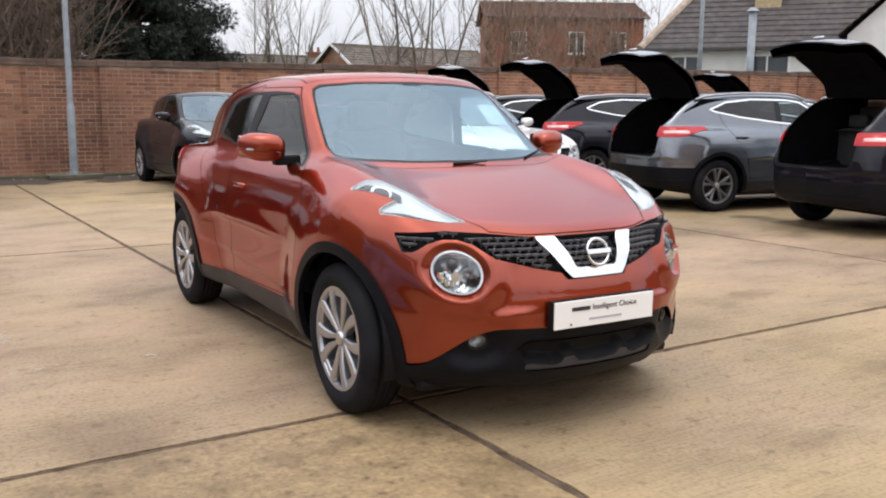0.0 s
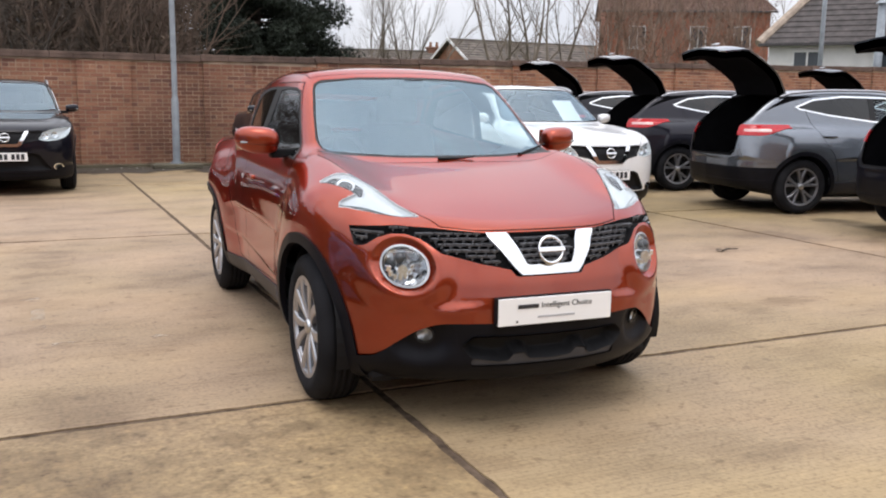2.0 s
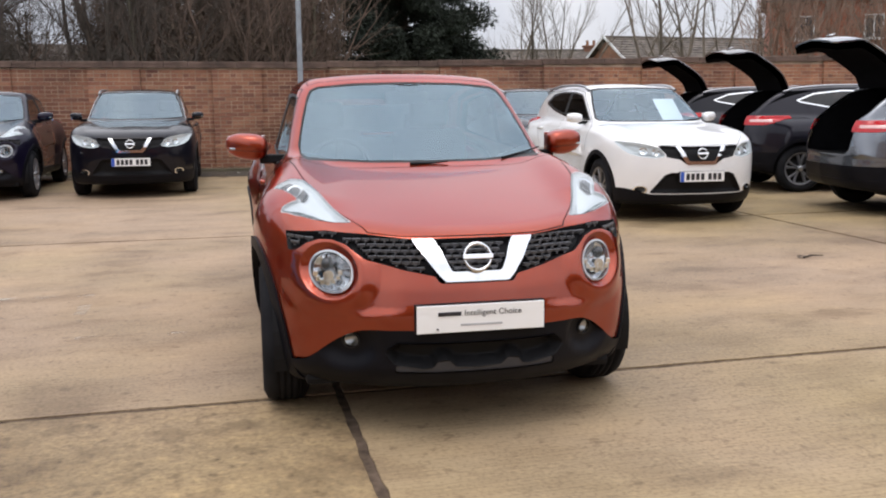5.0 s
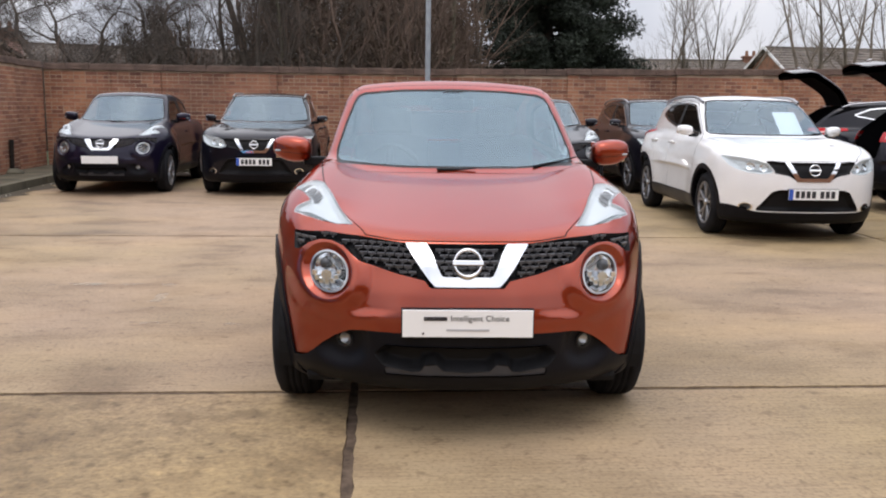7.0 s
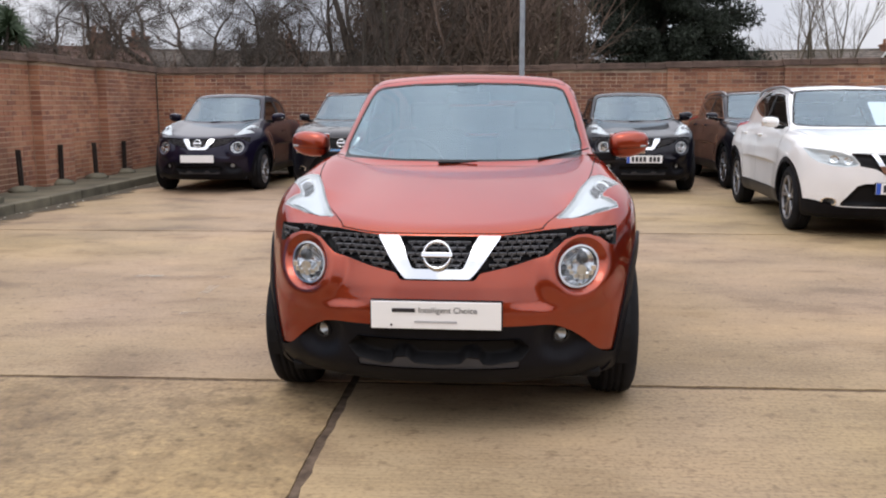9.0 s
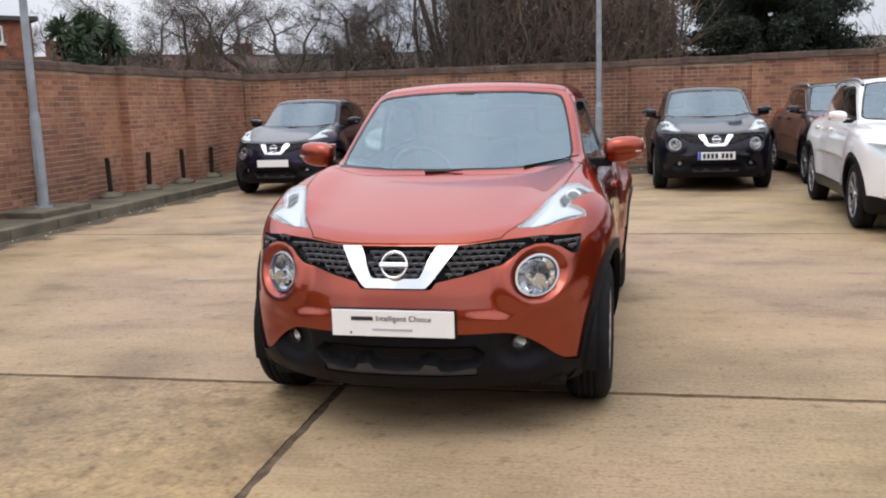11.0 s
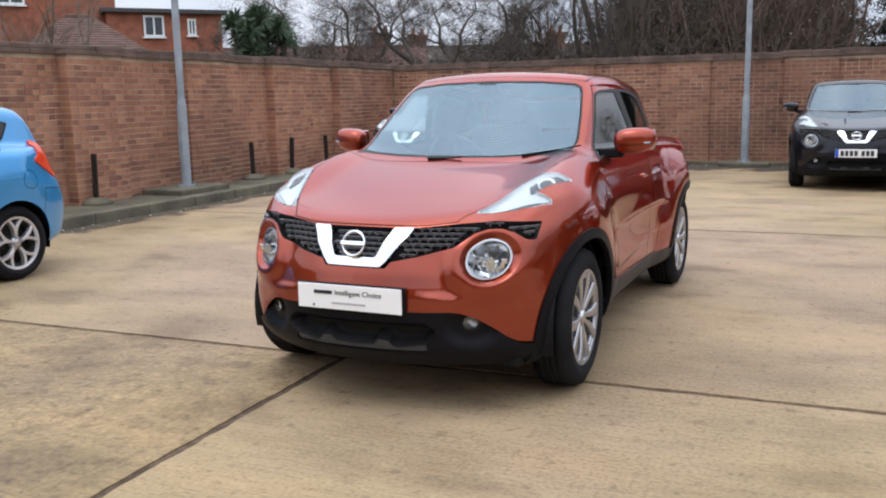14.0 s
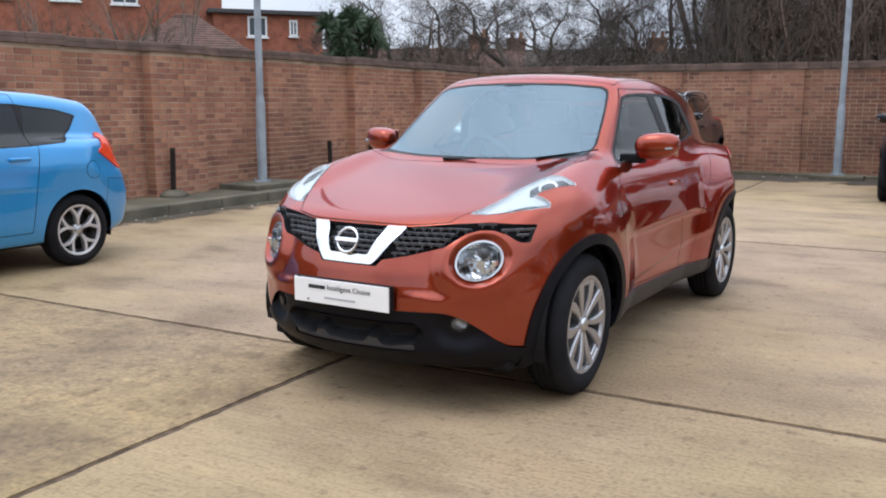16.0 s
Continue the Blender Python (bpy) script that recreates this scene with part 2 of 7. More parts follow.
M_RED = paint_mat("burnt_orange_paint", (0.30, 0.040, 0.0125), 0.86, 0.29, 1.56, (0.80, 0.22, 0.08))
M_BLACKPAINT = paint_mat("black_paint", (0.004, 0.004, 0.009), 0.2, 0.35, 1.34)
M_NIGHT = paint_mat("midnight_paint", (0.007, 0.005, 0.018), 0.3, 0.35, 1.32)
M_WHITE = paint_mat("white_paint", (0.88, 0.88, 0.88), 0.0, 0.35)
M_GREY = paint_mat("gunmetal_paint", (0.15, 0.165, 0.19), 0.75, 0.27)
M_DARKGREY = paint_mat("dark_grey_paint", (0.014, 0.013, 0.020), 0.4, 0.35, 1.34)
M_BLUE = paint_mat("bright_blue_paint", (0.03, 0.27, 0.60), 0.35, 0.3)
for m_ in (M_BLACKPAINT, M_NIGHT, M_DARKGREY):
    m_.node_tree.nodes["Principled BSDF"].inputs["Specular IOR Level"].default_value = 0.12
M_TYRE = simple("tyre_rubber", (0.014, 0.014, 0.016), 0.85, var=0.3, scale=6, bumps=0.15, spec=0.12)
M_ALLOY = simple("silver_alloy", (0.42, 0.42, 0.44), 0.34, 0.85, var=0.06, scale=5)
M_ALLOY_BRIGHT = simple("bright_alloy", (0.64, 0.64, 0.66), 0.30, 0.7, var=0.06, scale=5)
M_ALLOY_DARK = simple("dark_alloy", (0.10, 0.10, 0.105), 0.35, 0.7, var=0.1, scale=5)
M_ALLOY_MID = simple("grey_alloy", (0.24, 0.24, 0.255), 0.3, 0.7, var=0.08, scale=5)
M_BRAKE = simple("brake_iron", (0.022, 0.021, 0.020), 0.65, 0.2, var=0.3, scale=20)
M_BLACK = simple("black_plastic", (0.006, 0.006, 0.007), 0.6, var=0.2, scale=10, spec=0.2)
M_CLAD = simple("cladding_plastic", (0.0055, 0.0055, 0.008), 0.46, var=0.2, scale=14, bumps=0.1, spec=0.14)
M_SKID = simple("skid_plastic", (0.055, 0.056, 0.064), 0.42, var=0.12, scale=14, spec=0.3)
M_LINING = simple("boot_trim", (0.005, 0.005, 0.006), 0.95, var=0.2, scale=10, spec=0.04)
M_SILL = simple("sill_plastic", (0.022, 0.022, 0.026), 0.45, var=0.12, scale=14, spec=0.3)
M_RUBBER = simple("rubber_seal", (0.012, 0.012, 0.013), 0.5, var=0.2, scale=12, spec=0.3)
M_GRILLE = simple("grille_plastic", (0.13, 0.133, 0.145), 0.35, var=0.1, scale=12)
M_CHROME = simple("chrome", (0.78, 0.79, 0.80), 0.08, 1.0, var=0.03, scale=3)
M_CHROME_DULL = simple("satin_chrome", (0.55, 0.56, 0.57), 0.3, 1.0, var=0.05, scale=3)
M_REFLECT = simple("reflector_chrome", (0.72, 0.73, 0.75), 0.12, 1.0, var=0.15, scale=40)
M_LAMP_WHITE = simple("lamp_housing", (0.66, 0.70, 0.71), 0.25, 0.0, var=0.05, scale=20)
M_LENS_GREY = simple("lamp_strip", (0.45, 0.50, 0.52), 0.2, 0.3, var=0.05, scale=20)
M_TAIL = simple("tail_lamp_red", (0.45, 0.015, 0.02), 0.12, 0.0, var=0.15, scale=25)
M_TAIL_ORANGE = simple("tail_lamp_orange", (0.70, 0.06, 0.015), 0.12, 0.0, var=0.1, scale=25)
M_TAIL_CLEAR = simple("tail_lamp_clear", (0.66, 0.42, 0.40), 0.12, 0.2, var=0.1, scale=25)
M_PLATE = simple("white_plate", (0.86, 0.86, 0.85), 0.35, var=0.02, scale=5)
M_PLATE_BLUE = simple("plate_blue", (0.03, 0.10, 0.50), 0.4, var=0.05)
M_INK = simple("plate_black", (0.02, 0.02, 0.025), 0.5, var=0.1)
M_INK_PALE = simple("plate_grey", (0.42, 0.42, 0.44), 0.5, var=0.1)
M_DASH = simple("dashboard", (0.035, 0.035, 0.038), 0.6, var=0.15, scale=20)
M_LINER = simple("headliner_cloth", (0.06, 0.06, 0.062), 0.95, var=0.2, scale=30)
M_SEAT = simple("seat_cloth", (0.03, 0.03, 0.033), 0.95, var=0.3, scale=40)
M_MIRROR = simple("mirror", (0.9, 0.9, 0.9), 0.01, 1.0, var=0.0)
M_GLASS_DARK = simple("projector_glass", (0.05, 0.055, 0.06), 0.03, 0.0, var=0.1)
M_BARK = simple("bark", (0.068, 0.054, 0.044), 0.95, var=0.35, scale=3)
M_BARK_IVY = simple("mossy_bark", (0.088, 0.080, 0.052), 0.95, var=0.4, scale=4)
M_BARK_PALE = simple("pale_bark", (0.16, 0.13, 0.10), 0.95, var=0.3, scale=3)
M_TWIG = simple("twigs", (0.118, 0.080, 0.060), 0.95, var=0.4, scale=2)
M_TWIG_RED = simple("reddish_twigs", (0.23, 0.15, 0.11), 0.95, var=0.4, scale=2)
M_DEADLEAF = simple("dead_leaves", (0.092, 0.066, 0.046), 0.95, var=0.5, scale=2)
M_NEEDLE = simple("needles", (0.020, 0.027, 0.017), 0.9, var=0.5, scale=1.5)
M_SPIKY = simple("spiky_leaves", (0.036, 0.060, 0.026), 0.7, var=0.4, scale=3)
M_RUST = simple("rusty_iron", (0.03, 0.022, 0.018), 0.9, 0.3, var=0.5, scale=14, bumps=0.4)
M_WHITEWOOD = simple("white_frame", (0.75, 0.75, 0.73), 0.5, var=0.05)
M_PANE = simple("window_pane", (0.05, 0.06, 0.07), 0.06, var=0.2, scale=1)
M_FASCIA = simple("dark_fascia", (0.06, 0.055, 0.055), 0.7, var=0.2)
M_POT = simple("clay_pot", (0.24, 0.12, 0.07), 0.85, var=0.2)
M_POTBUFF = simple("buff_brick", (0.42, 0.33, 0.20), 0.9, var=0.25, scale=6, bumps=0.3)
M_HIP = simple("mortared_hip_tiles", (0.36, 0.29, 0.23), 0.9, var=0.3, scale=6, bumps=0.3)
M_HOUSEBRICK = simple("house_brick", (0.30, 0.105, 0.06), 0.9, var=0.25, scale=5, bumps=0.4)
M_BRICKPLAIN = simple("plain_brick", (0.27, 0.13, 0.075), 0.9, var=0.3, scale=3, bumps=0.4)
M_TILE = simple("brown_tiles", (0.135, 0.078, 0.060), 0.85, var=0.4, scale=4, bumps=0.5)
M_TILE_DARK = simple("dark_tiles", (0.068, 0.058, 0.055), 0.85, var=0.4, scale=4, bumps=0.5)
M_CHIMNEY = simple("chimney_brick", (0.20, 0.10, 0.065), 0.9, var=0.3, scale=6, bumps=0.3)
M_TILE_GREY = simple("weathered_tiles", (0.125, 0.105, 0.088), 0.9, var=0.45, scale=2.5, bumps=0.5)
M_RENDER = simple("white_render", (0.72, 0.71, 0.69), 0.9, var=0.08, scale=2, bumps=0.3)
M_LENS = thin_glass("clear_lens", (0.86, 0.88, 0.89), 1.45)
M_SCREEN = thin_glass("windscreen_glass", (0.82, 0.94, 0.95), 2.7, 0.28, (0.70, 0.89, 1.0))
M_SCREEN_DIM = thin_glass("parked_windscreen_glass", (0.80, 0.88, 0.90), 2.6, coat=(0.74, 0.90, 1.0))
M_WINDOW = thin_glass("window_glass", (0.78, 0.84, 0.83), 1.42)
M_PRIVACY = thin_glass("privacy_glass", (0.05, 0.055, 0.06), 1.6)


# ---- mesh helpers ----
def mesh_ob(name, bm, mat, parent=None, smooth=False):
    me = bpy.data.meshes.new(name)
    bm.to_mesh(me)
    bm.free()
    if smooth:
        me.polygons.foreach_set("use_smooth", [True] * len(me.polygons))
    if mat:
        me.materials.append(mat)
    ob = new(name, me)
    if parent:
        ob.parent = parent
    return ob


def part(name, bm, mat, parent, label="", smooth=False):
    ob = mesh_ob(name, bm, mat, parent, smooth)
    return tagged(ob, label) if label else ob


def empty(name, m, label, category, group=""):
    ob = new(name)
    ob.matrix_world = m
    return tagged(ob, label, category, group)


def add_box(bm, x0, x1, y0, y1, z0, z1, bevel=0.0):
    vs = [bm.verts.new((x, y, z)) for z in (z0, z1) for y in (y0, y1) for x in (x0, x1)]
    fs = [bm.faces.new([vs[i] for i in q]) for q in ((0, 2, 3, 1), (4, 5, 7, 6), (0, 1, 5, 4), (2, 6, 7, 3), (0, 4, 6, 2), (1, 3, 7, 5))]
    if bevel:
        es = list({e for f in fs for e in f.edges})
        bmesh.ops.bevel(bm, geom=es, offset=bevel, segments=2, affect="EDGES", profile=0.6)
    return bm


def box_bm(*a, **k):
    return add_box(bmesh.new(), *a, **k)


def add_tube(bm, p0, p1, r0, r1, n=10, cap=True):
    p0, p1 = Vector(p0), Vector(p1)
    d = (p1 - p0).normalized()
    q = d.to_track_quat("Z", "Y")
    a = [bm.verts.new(p0 + q @ Vector((r0 * math.cos(2 * math.pi * i / n), r0 * math.sin(2 * math.pi * i / n), 0))) for i in range(n)]
    b = [bm.verts.new(p1 + q @ Vector((r1 * math.cos(2 * math.pi * i / n), r1 * math.sin(2 * math.pi * i / n), 0))) for i in range(n)]
    for i in range(n):
        bm.faces.new((a[i], a[(i + 1) % n], b[(i + 1) % n], b[i]))
    if cap:
        bm.faces.new(list(reversed(a)))
        bm.faces.new(b)
    return bm


# ---- ground and walls ----
JX, JY = 2.54, 3.695
WALL_Y, WALL_X, WALL_H = 17.75, -3.85, 2.0
COURSE, BRICK, BED = 0.075, 0.225, 0.011
NORTH_PIERS = [1.98 + 2.26 * k for k in range(-2, 11)]
WEST_PIERS = [12.70 + 2.28 * k for k in range(-6, 2)]

tagged(mesh_ob("ground", box_bm(-900, 900, -900, 900, -0.3, -0.02), M_GRASS), "rough grass and soil reaching the horizon", "ground", kind="structure")
yard = tagged(empty("pavement", Matrix(), "worn brushed concrete yard laid in large slabs", "pavement"), kind="structure")
slab_x = [-2.875, JX, JX + 5.6, JX + 11.2, 26]
slab_y = [-12, JY - 5.6, JY, JY + 5.2, JY + 10.4, WALL_Y]


def slab(x0, x1, y0, y1):
    """One bay of concrete, its edges worn and slightly uneven."""
    bm = bmesh.new()
    rng = random.Random(int(x0 * 10 + y0 * 100))
    ring = []
    for a, b in (((x0, y0), (x1, y0)), ((x1, y0), (x1, y1)), ((x1, y1), (x0, y1)), ((x0, y1), (x0, y0))):
        n = max(2, int(math.dist(a, b) / 0.045))
        for i in range(n):
            t = i / n
            w = 0.008 * max(-0.6, noise.noise((a[0] + (b[0] - a[0]) * t * 7, a[1] + (b[1] - a[1]) * t * 7, rng.random() * 0.5)) + 0.6 * rng.uniform(-0.5, 0.7))
            x, y = a[0] + (b[0] - a[0]) * t, a[1] + (b[1] - a[1]) * t
            ring.append((x + (w if abs(x - x0) < 1e-6 else -w if abs(x - x1) < 1e-6 else 0), y + (w if abs(y - y0) < 1e-6 else -w if abs(y - y1) < 1e-6 else 0)))
    top = [bm.verts.new((x, y, 0.0)) for x, y in ring]
    low = [bm.verts.new((x, y, -0.016)) for x, y in ring]
    bm.faces.new(top)
    for i in range(len(top)):
        bm.faces.new((top[i], low[i], low[(i + 1) % len(top)], top[(i + 1) % len(top)]))
    bmesh.ops.recalc_face_normals(bm, faces=bm.faces)
    return bm


for i in range(len(slab_x) - 1):
    for j in range(len(slab_y) - 1):
        w = 0.021
        part("slab", slab(slab_x[i] + w, slab_x[i + 1] - w, slab_y[j] + w, slab_y[j + 1] - w), M_CONC_WORN if (i, j) == (0, 1) else M_CONC, yard)
part("joint_filler", box_bm(-2.875, 26, -12, WALL_Y, -0.019, -0.007), M_JOINT, yard, "dark bitumen joint filler")

kerb = tagged(empty("kerb", Matrix(), "mossy concrete kerb along the wall strip", "kerb"), kind="structure")
y = -8.0
while y < WALL_Y:
    part("kerb_stone", box_bm(-3.01, -2.875, y + 0.004, min(y + 0.911, WALL_Y), -0.02, 0.128, bevel=0.018), M_KERB, kerb)
    y += 0.915
tagged(mesh_ob("kerb_strip", box_bm(WALL_X, -3.012, -8, WALL_Y, -0.02, 0.122), M_STRIP), "mossy concrete strip between kerb and wall", "pavement", kind="structure")
tagged(mesh_ob("wall_footing", box_bm(-2.875, 26, 17.52, WALL_Y, -0.02, 0.055, bevel=0.01), M_STRIP), "dark mossy concrete footing at the wall's foot", "pavement", kind="structure")


def wall_cells(a0, a1, z0, z1, rng):
    """Brick places (centre along the wall, centre height, length) in stretcher bond with a header here and there."""
    out = []
    k = 0
    z = z0
    while z + COURSE <= z1 + 1e-6:
        a = a0 - (BRICK / 2 if k % 2 else 0.0)
        while a < a1 - 0.02:
            l = BRICK if (k % 4) else BRICK / 2
            s, e = max(a, a0), min(a + l, a1)
            if e - s > 0.05:
                out.append(((s + e) / 2, z + COURSE / 2, e - s - BED))
            a += l
        z += COURSE
        k += 1
    return out


def brick_box(c, l, along, out, d=0.05):
    """Corners of a brick: c the centre of its face, l its length, along and out unit vectors."""
    h = (COURSE - BED) / 2
    c, al, o = np.array(c), np.array(along) * l / 2, np.array(out)
    up = np.array((0, 0, h))
    e = 0.004
    f = [c - al * (1 - e / l) - up * 0.94, c + al * (1 - e / l) - up * 0.94, c + al * (1 - e / l) + up * 0.94, c - al * (1 - e / l) + up * 0.94]
    g = [q - o * 0.004 for q in (c - al - up, c + al - up, c + al + up, c - al + up)]
    b = [q - o * d for q in (c - al - up, c + al - up, c + al + up, c - al + up)]
    return f + g + b


BRICK_FACES = [(0, 1, 2, 3)] + [(4 + i, 4 + (i + 1) % 4, (i + 1) % 4, i) for i in range(4)] + [(8 + i, 8 + (i + 1) % 4, 4 + (i + 1) % 4, 4 + i) for i in range(4)]


def build_wall(name, label, along, out, face, a0, a1, piers, pier_w, depth, top, origin, near=None):
    """A brick wall with piers. along, out: unit vectors; face: distance of the plain face from the origin along out."""
    rng = random.Random(7)
    along, out = np.array(along, float), np.array(out, float)
    O = np.array(origin, float)
    wall = tagged(empty(name, Matrix(), label, "wall"), kind="structure")
    runs = []
    a = a0
    for p in piers:
        if p > a1 or p + pier_w < a0:
            continue
        if p > a:
            runs.append((a, p, 0.0))
        runs.append((max(p, a0), min(p + pier_w, a1), depth))
        a = min(p + pier_w, a1)
    if a < a1:
        runs.append((a, a1, 0.0))
    core = bmesh.new()
    V, F, single = [], [], []
    for s, e, d in runs:
        p0, p1 = O + along * s - out * 0.23, O + along * e + out * (d - 0.006)
        add_box(core, *sorted((p0[0], p1[0])), *sorted((p0[1], p1[1])), -0.02, top(s))
        for c, z, l in wall_cells(s, e, 0.0, top((s + e) / 2) - 0.001, rng):
            pt = O + along * c + out * (d + rng.uniform(-0.002, 0.003)) + np.array((0, 0, z))
            if near and near[0] < c < near[1] and len(single) < 298:
                single.append((pt, l))
                continue
            q = brick_box(pt, l, along, out)
            F += [tuple(i + len(V) for i in f) for f in BRICK_FACES]
            V += q
        if d:
            for side, at in ((-1, s), (1, e)):
                z = 0.0
                while z + COURSE <= top(s):
                    pt = O + along * (at + side * 0.003) + out * (d / 2) + np.array((0, 0, z + COURSE / 2))
                    q = brick_box(pt, d - 0.006, -out * side, along * side)
                    F += [tuple(i + len(V) for i in f) for f in BRICK_FACES]
                    V += q
                    z += COURSE
    part("wall_core", core, M_MORTAR, wall, "mortar bed behind the bricks")
    me = bpy.data.meshes.new("brickwork")
    me.from_pydata([tuple(v) for v in V], [], F)
    bm = bmesh.new()
    bm.from_mesh(me)
    bmesh.ops.recalc_face_normals(bm, faces=bm.faces)
    tagged(part("brickwork", bm, M_BRICK, wall), kind="stuff")
    shared = {}
    for pt, l in single:
        key = round(l, 3)
        if key not in shared:
            me = bpy.data.meshes.new("brick")
            me.from_pydata([tuple(v) for v in brick_box((0, 0, 0), l, along, out)], [], BRICK_FACES)
            b2 = bmesh.new()
            b2.from_mesh(me)
            bmesh.ops.recalc_face_normals(b2, faces=b2.faces)
            b2.to_mesh(me)
            b2.free()
            me.materials.append(M_BRICK)
            shared[key] = me
        ob = new("brick", shared[key])
        ob.parent = wall
        ob.location = tuple(pt)
    for s, e, d in runs:
        n = max(1, round((e - s) / 0.46))
        for k in range(n):
            u0, u1 = s + (e - s) * k / n, s + (e - s) * (k + 1) / n
            g = 0.003
            lo, hi_ = (-0.05 if d else 0.0), (0.05 if d else 0.0)
            q0 = O + along * (u0 + g + (lo if k == 0 else 0)) - out * 0.27
            q1 = O + along * (u1 - g + (hi_ if k == n - 1 else 0)) + out * (d + 0.045)
            z = top(s)
            bm = box_bm(*sorted((q0[0], q1[0])), *sorted((q0[1], q1[1])), z, z + 0.055, bevel=0.006)
            part("coping_stone", bm, M_COPING, wall)
            q0, q1 = q0 + out * 0.03, q1 - out * 0.022
            bm = box_bm(*sorted((q0[0], q1[0])), *sorted((q0[1], q1[1])), z + 0.056, z + 0.12 + rng.uniform(-0.004, 0.004), bevel=0.012)
            part("coping_stone", bm, M_COPING, wall)
    return wall


def lamp_post(x, y, z, h, base):
    e = empty("lamp_post", pose(x, y, z), "grey galvanised steel lamp post bolted to a concrete plinth", "lamp post", "lamp posts in the yard")
    part("plinth", box_bm(-base[0], base[0], -base[1], base[1], -z if z > 0.1 else -z, 0.0, bevel=0.02), M_KERB, e, "weathered concrete plinth")
    bm = bmesh.new()
    add_tube(bm, (0, 0, 0), (0, 0, 0.02), 0.13, 0.13, 4)
    part("base_plate", bm, M_STEEL, e)
    bm = bmesh.new()
    add_tube(bm, (0, 0, 0.01), (0, 0, 1.15), 0.070, 0.068, 20, cap=False)
    add_tube(bm, (0, 0, 1.15), (0, 0, 1.24), 0.068, 0.052, 20, cap=False)
    part("lower_tube", bm, M_STEEL, e, smooth=True)
    bm = bmesh.new()
    add_tube(bm, (0, 0, 1.24), (0, 0, h), 0.051, 0.044, 20, cap=False)
    part("upper_tube", bm, M_STEEL, e, smooth=True)
    part("service_door", box_bm(-0.035, 0.035, -0.076, -0.05, 0.45, 0.78, bevel=0.004), M_STEEL, e)
    for sx in (-1, 1):
        for sy in (-1, 1):
            bm = bmesh.new()
            add_tube(bm, (sx * 0.075, sy * 0.075, 0.0), (sx * 0.075, sy * 0.075, 0.05), 0.012, 0.012, 6)
            part("bolt", bm, M_STEEL, e)
    return e


def rust_stake(x, y, z, h, lean):
    e = empty("iron_stake", pose(x, y, z), "rusted iron stake set in a concrete lump by the wall", "stake", "iron stakes along the wall")
    bm = box_bm(-0.036, 0.036, -0.016, 0.016, -0.01, h, bevel=0.004)
    add_box(bm, -0.012, 0.012, -0.03, 0.03, -0.01, h * 0.93, bevel=0.004)
    for v in bm.verts:
        v.co.x += lean * v.co.z
    part("stake", bm, M_RUST, e)
    bm = bmesh.new()
    bmesh.ops.create_uvsphere(bm, u_segments=14, v_segments=8, radius=0.2)
    for v in bm.verts:
        v.co.z = max(-0.004, v.co.z * 0.45) * (1 + 0.25 * noise.noise(v.co * 9))
        v.co.x *= 1.0 + 0.3 * noise.noise(v.co * 5)
    part("concrete_lump", bm, M_KERB, e, smooth=True)


# ---- plants ----
def grow(bm, p, d, r, l, depth, rng, spread, up, keep=0.7, sides_n=6, kink=0.16, segs=3):
    """One limb of a bare tree and all that springs from it."""
    n = segs if depth > 1 else max(2, segs - 1)
    q = p.copy()
    rr = r
    for i in range(n):
        d2 = (d + Vector((rng.uniform(-1, 1), rng.uniform(-1, 1), rng.uniform(-0.6, 0.8))) * kink * spread + Vector((0, 0, up * 0.08))).normalized()
        q2 = q + d2 * (l / n)
        r2 = rr * (0.86 if depth > 0 else 0.6)
        add_tube(bm, q, q2, rr, r2, max(3, sides_n), cap=False)
        if depth > 0 and i > 0 and (segs < 4 or rng.random() < 0.62) or (depth in (1, 2) and rng.random() < (0.8 if segs < 4 else 0.3)):
            m = 1 if depth > 2 else rng.choice((1, 2))
            for _ in range(m):
                a = rng.uniform(0, 2 * math.pi)
                side = d2.orthogonal().normalized()
                side.rotate(Matrix.Rotation(a, 3, d2))
                nd = (d2 * 0.75 + side * rng.uniform(0.45, 0.95) * spread + Vector((0, 0, up * 0.2))).normalized()
                grow(bm, q2.copy(), nd, r2 * rng.uniform(0.45, 0.65), l * rng.uniform(0.5, keep), depth - 1, rng, spread, up, keep, max(3, sides_n - 1), kink, segs)
        q, d, rr = q2, d2, r2
    if depth > 0:
        grow(bm, q, d, rr * 0.9, l * keep, depth - 1, rng, spread, up, keep, max(3, sides_n - 1), kink, segs)


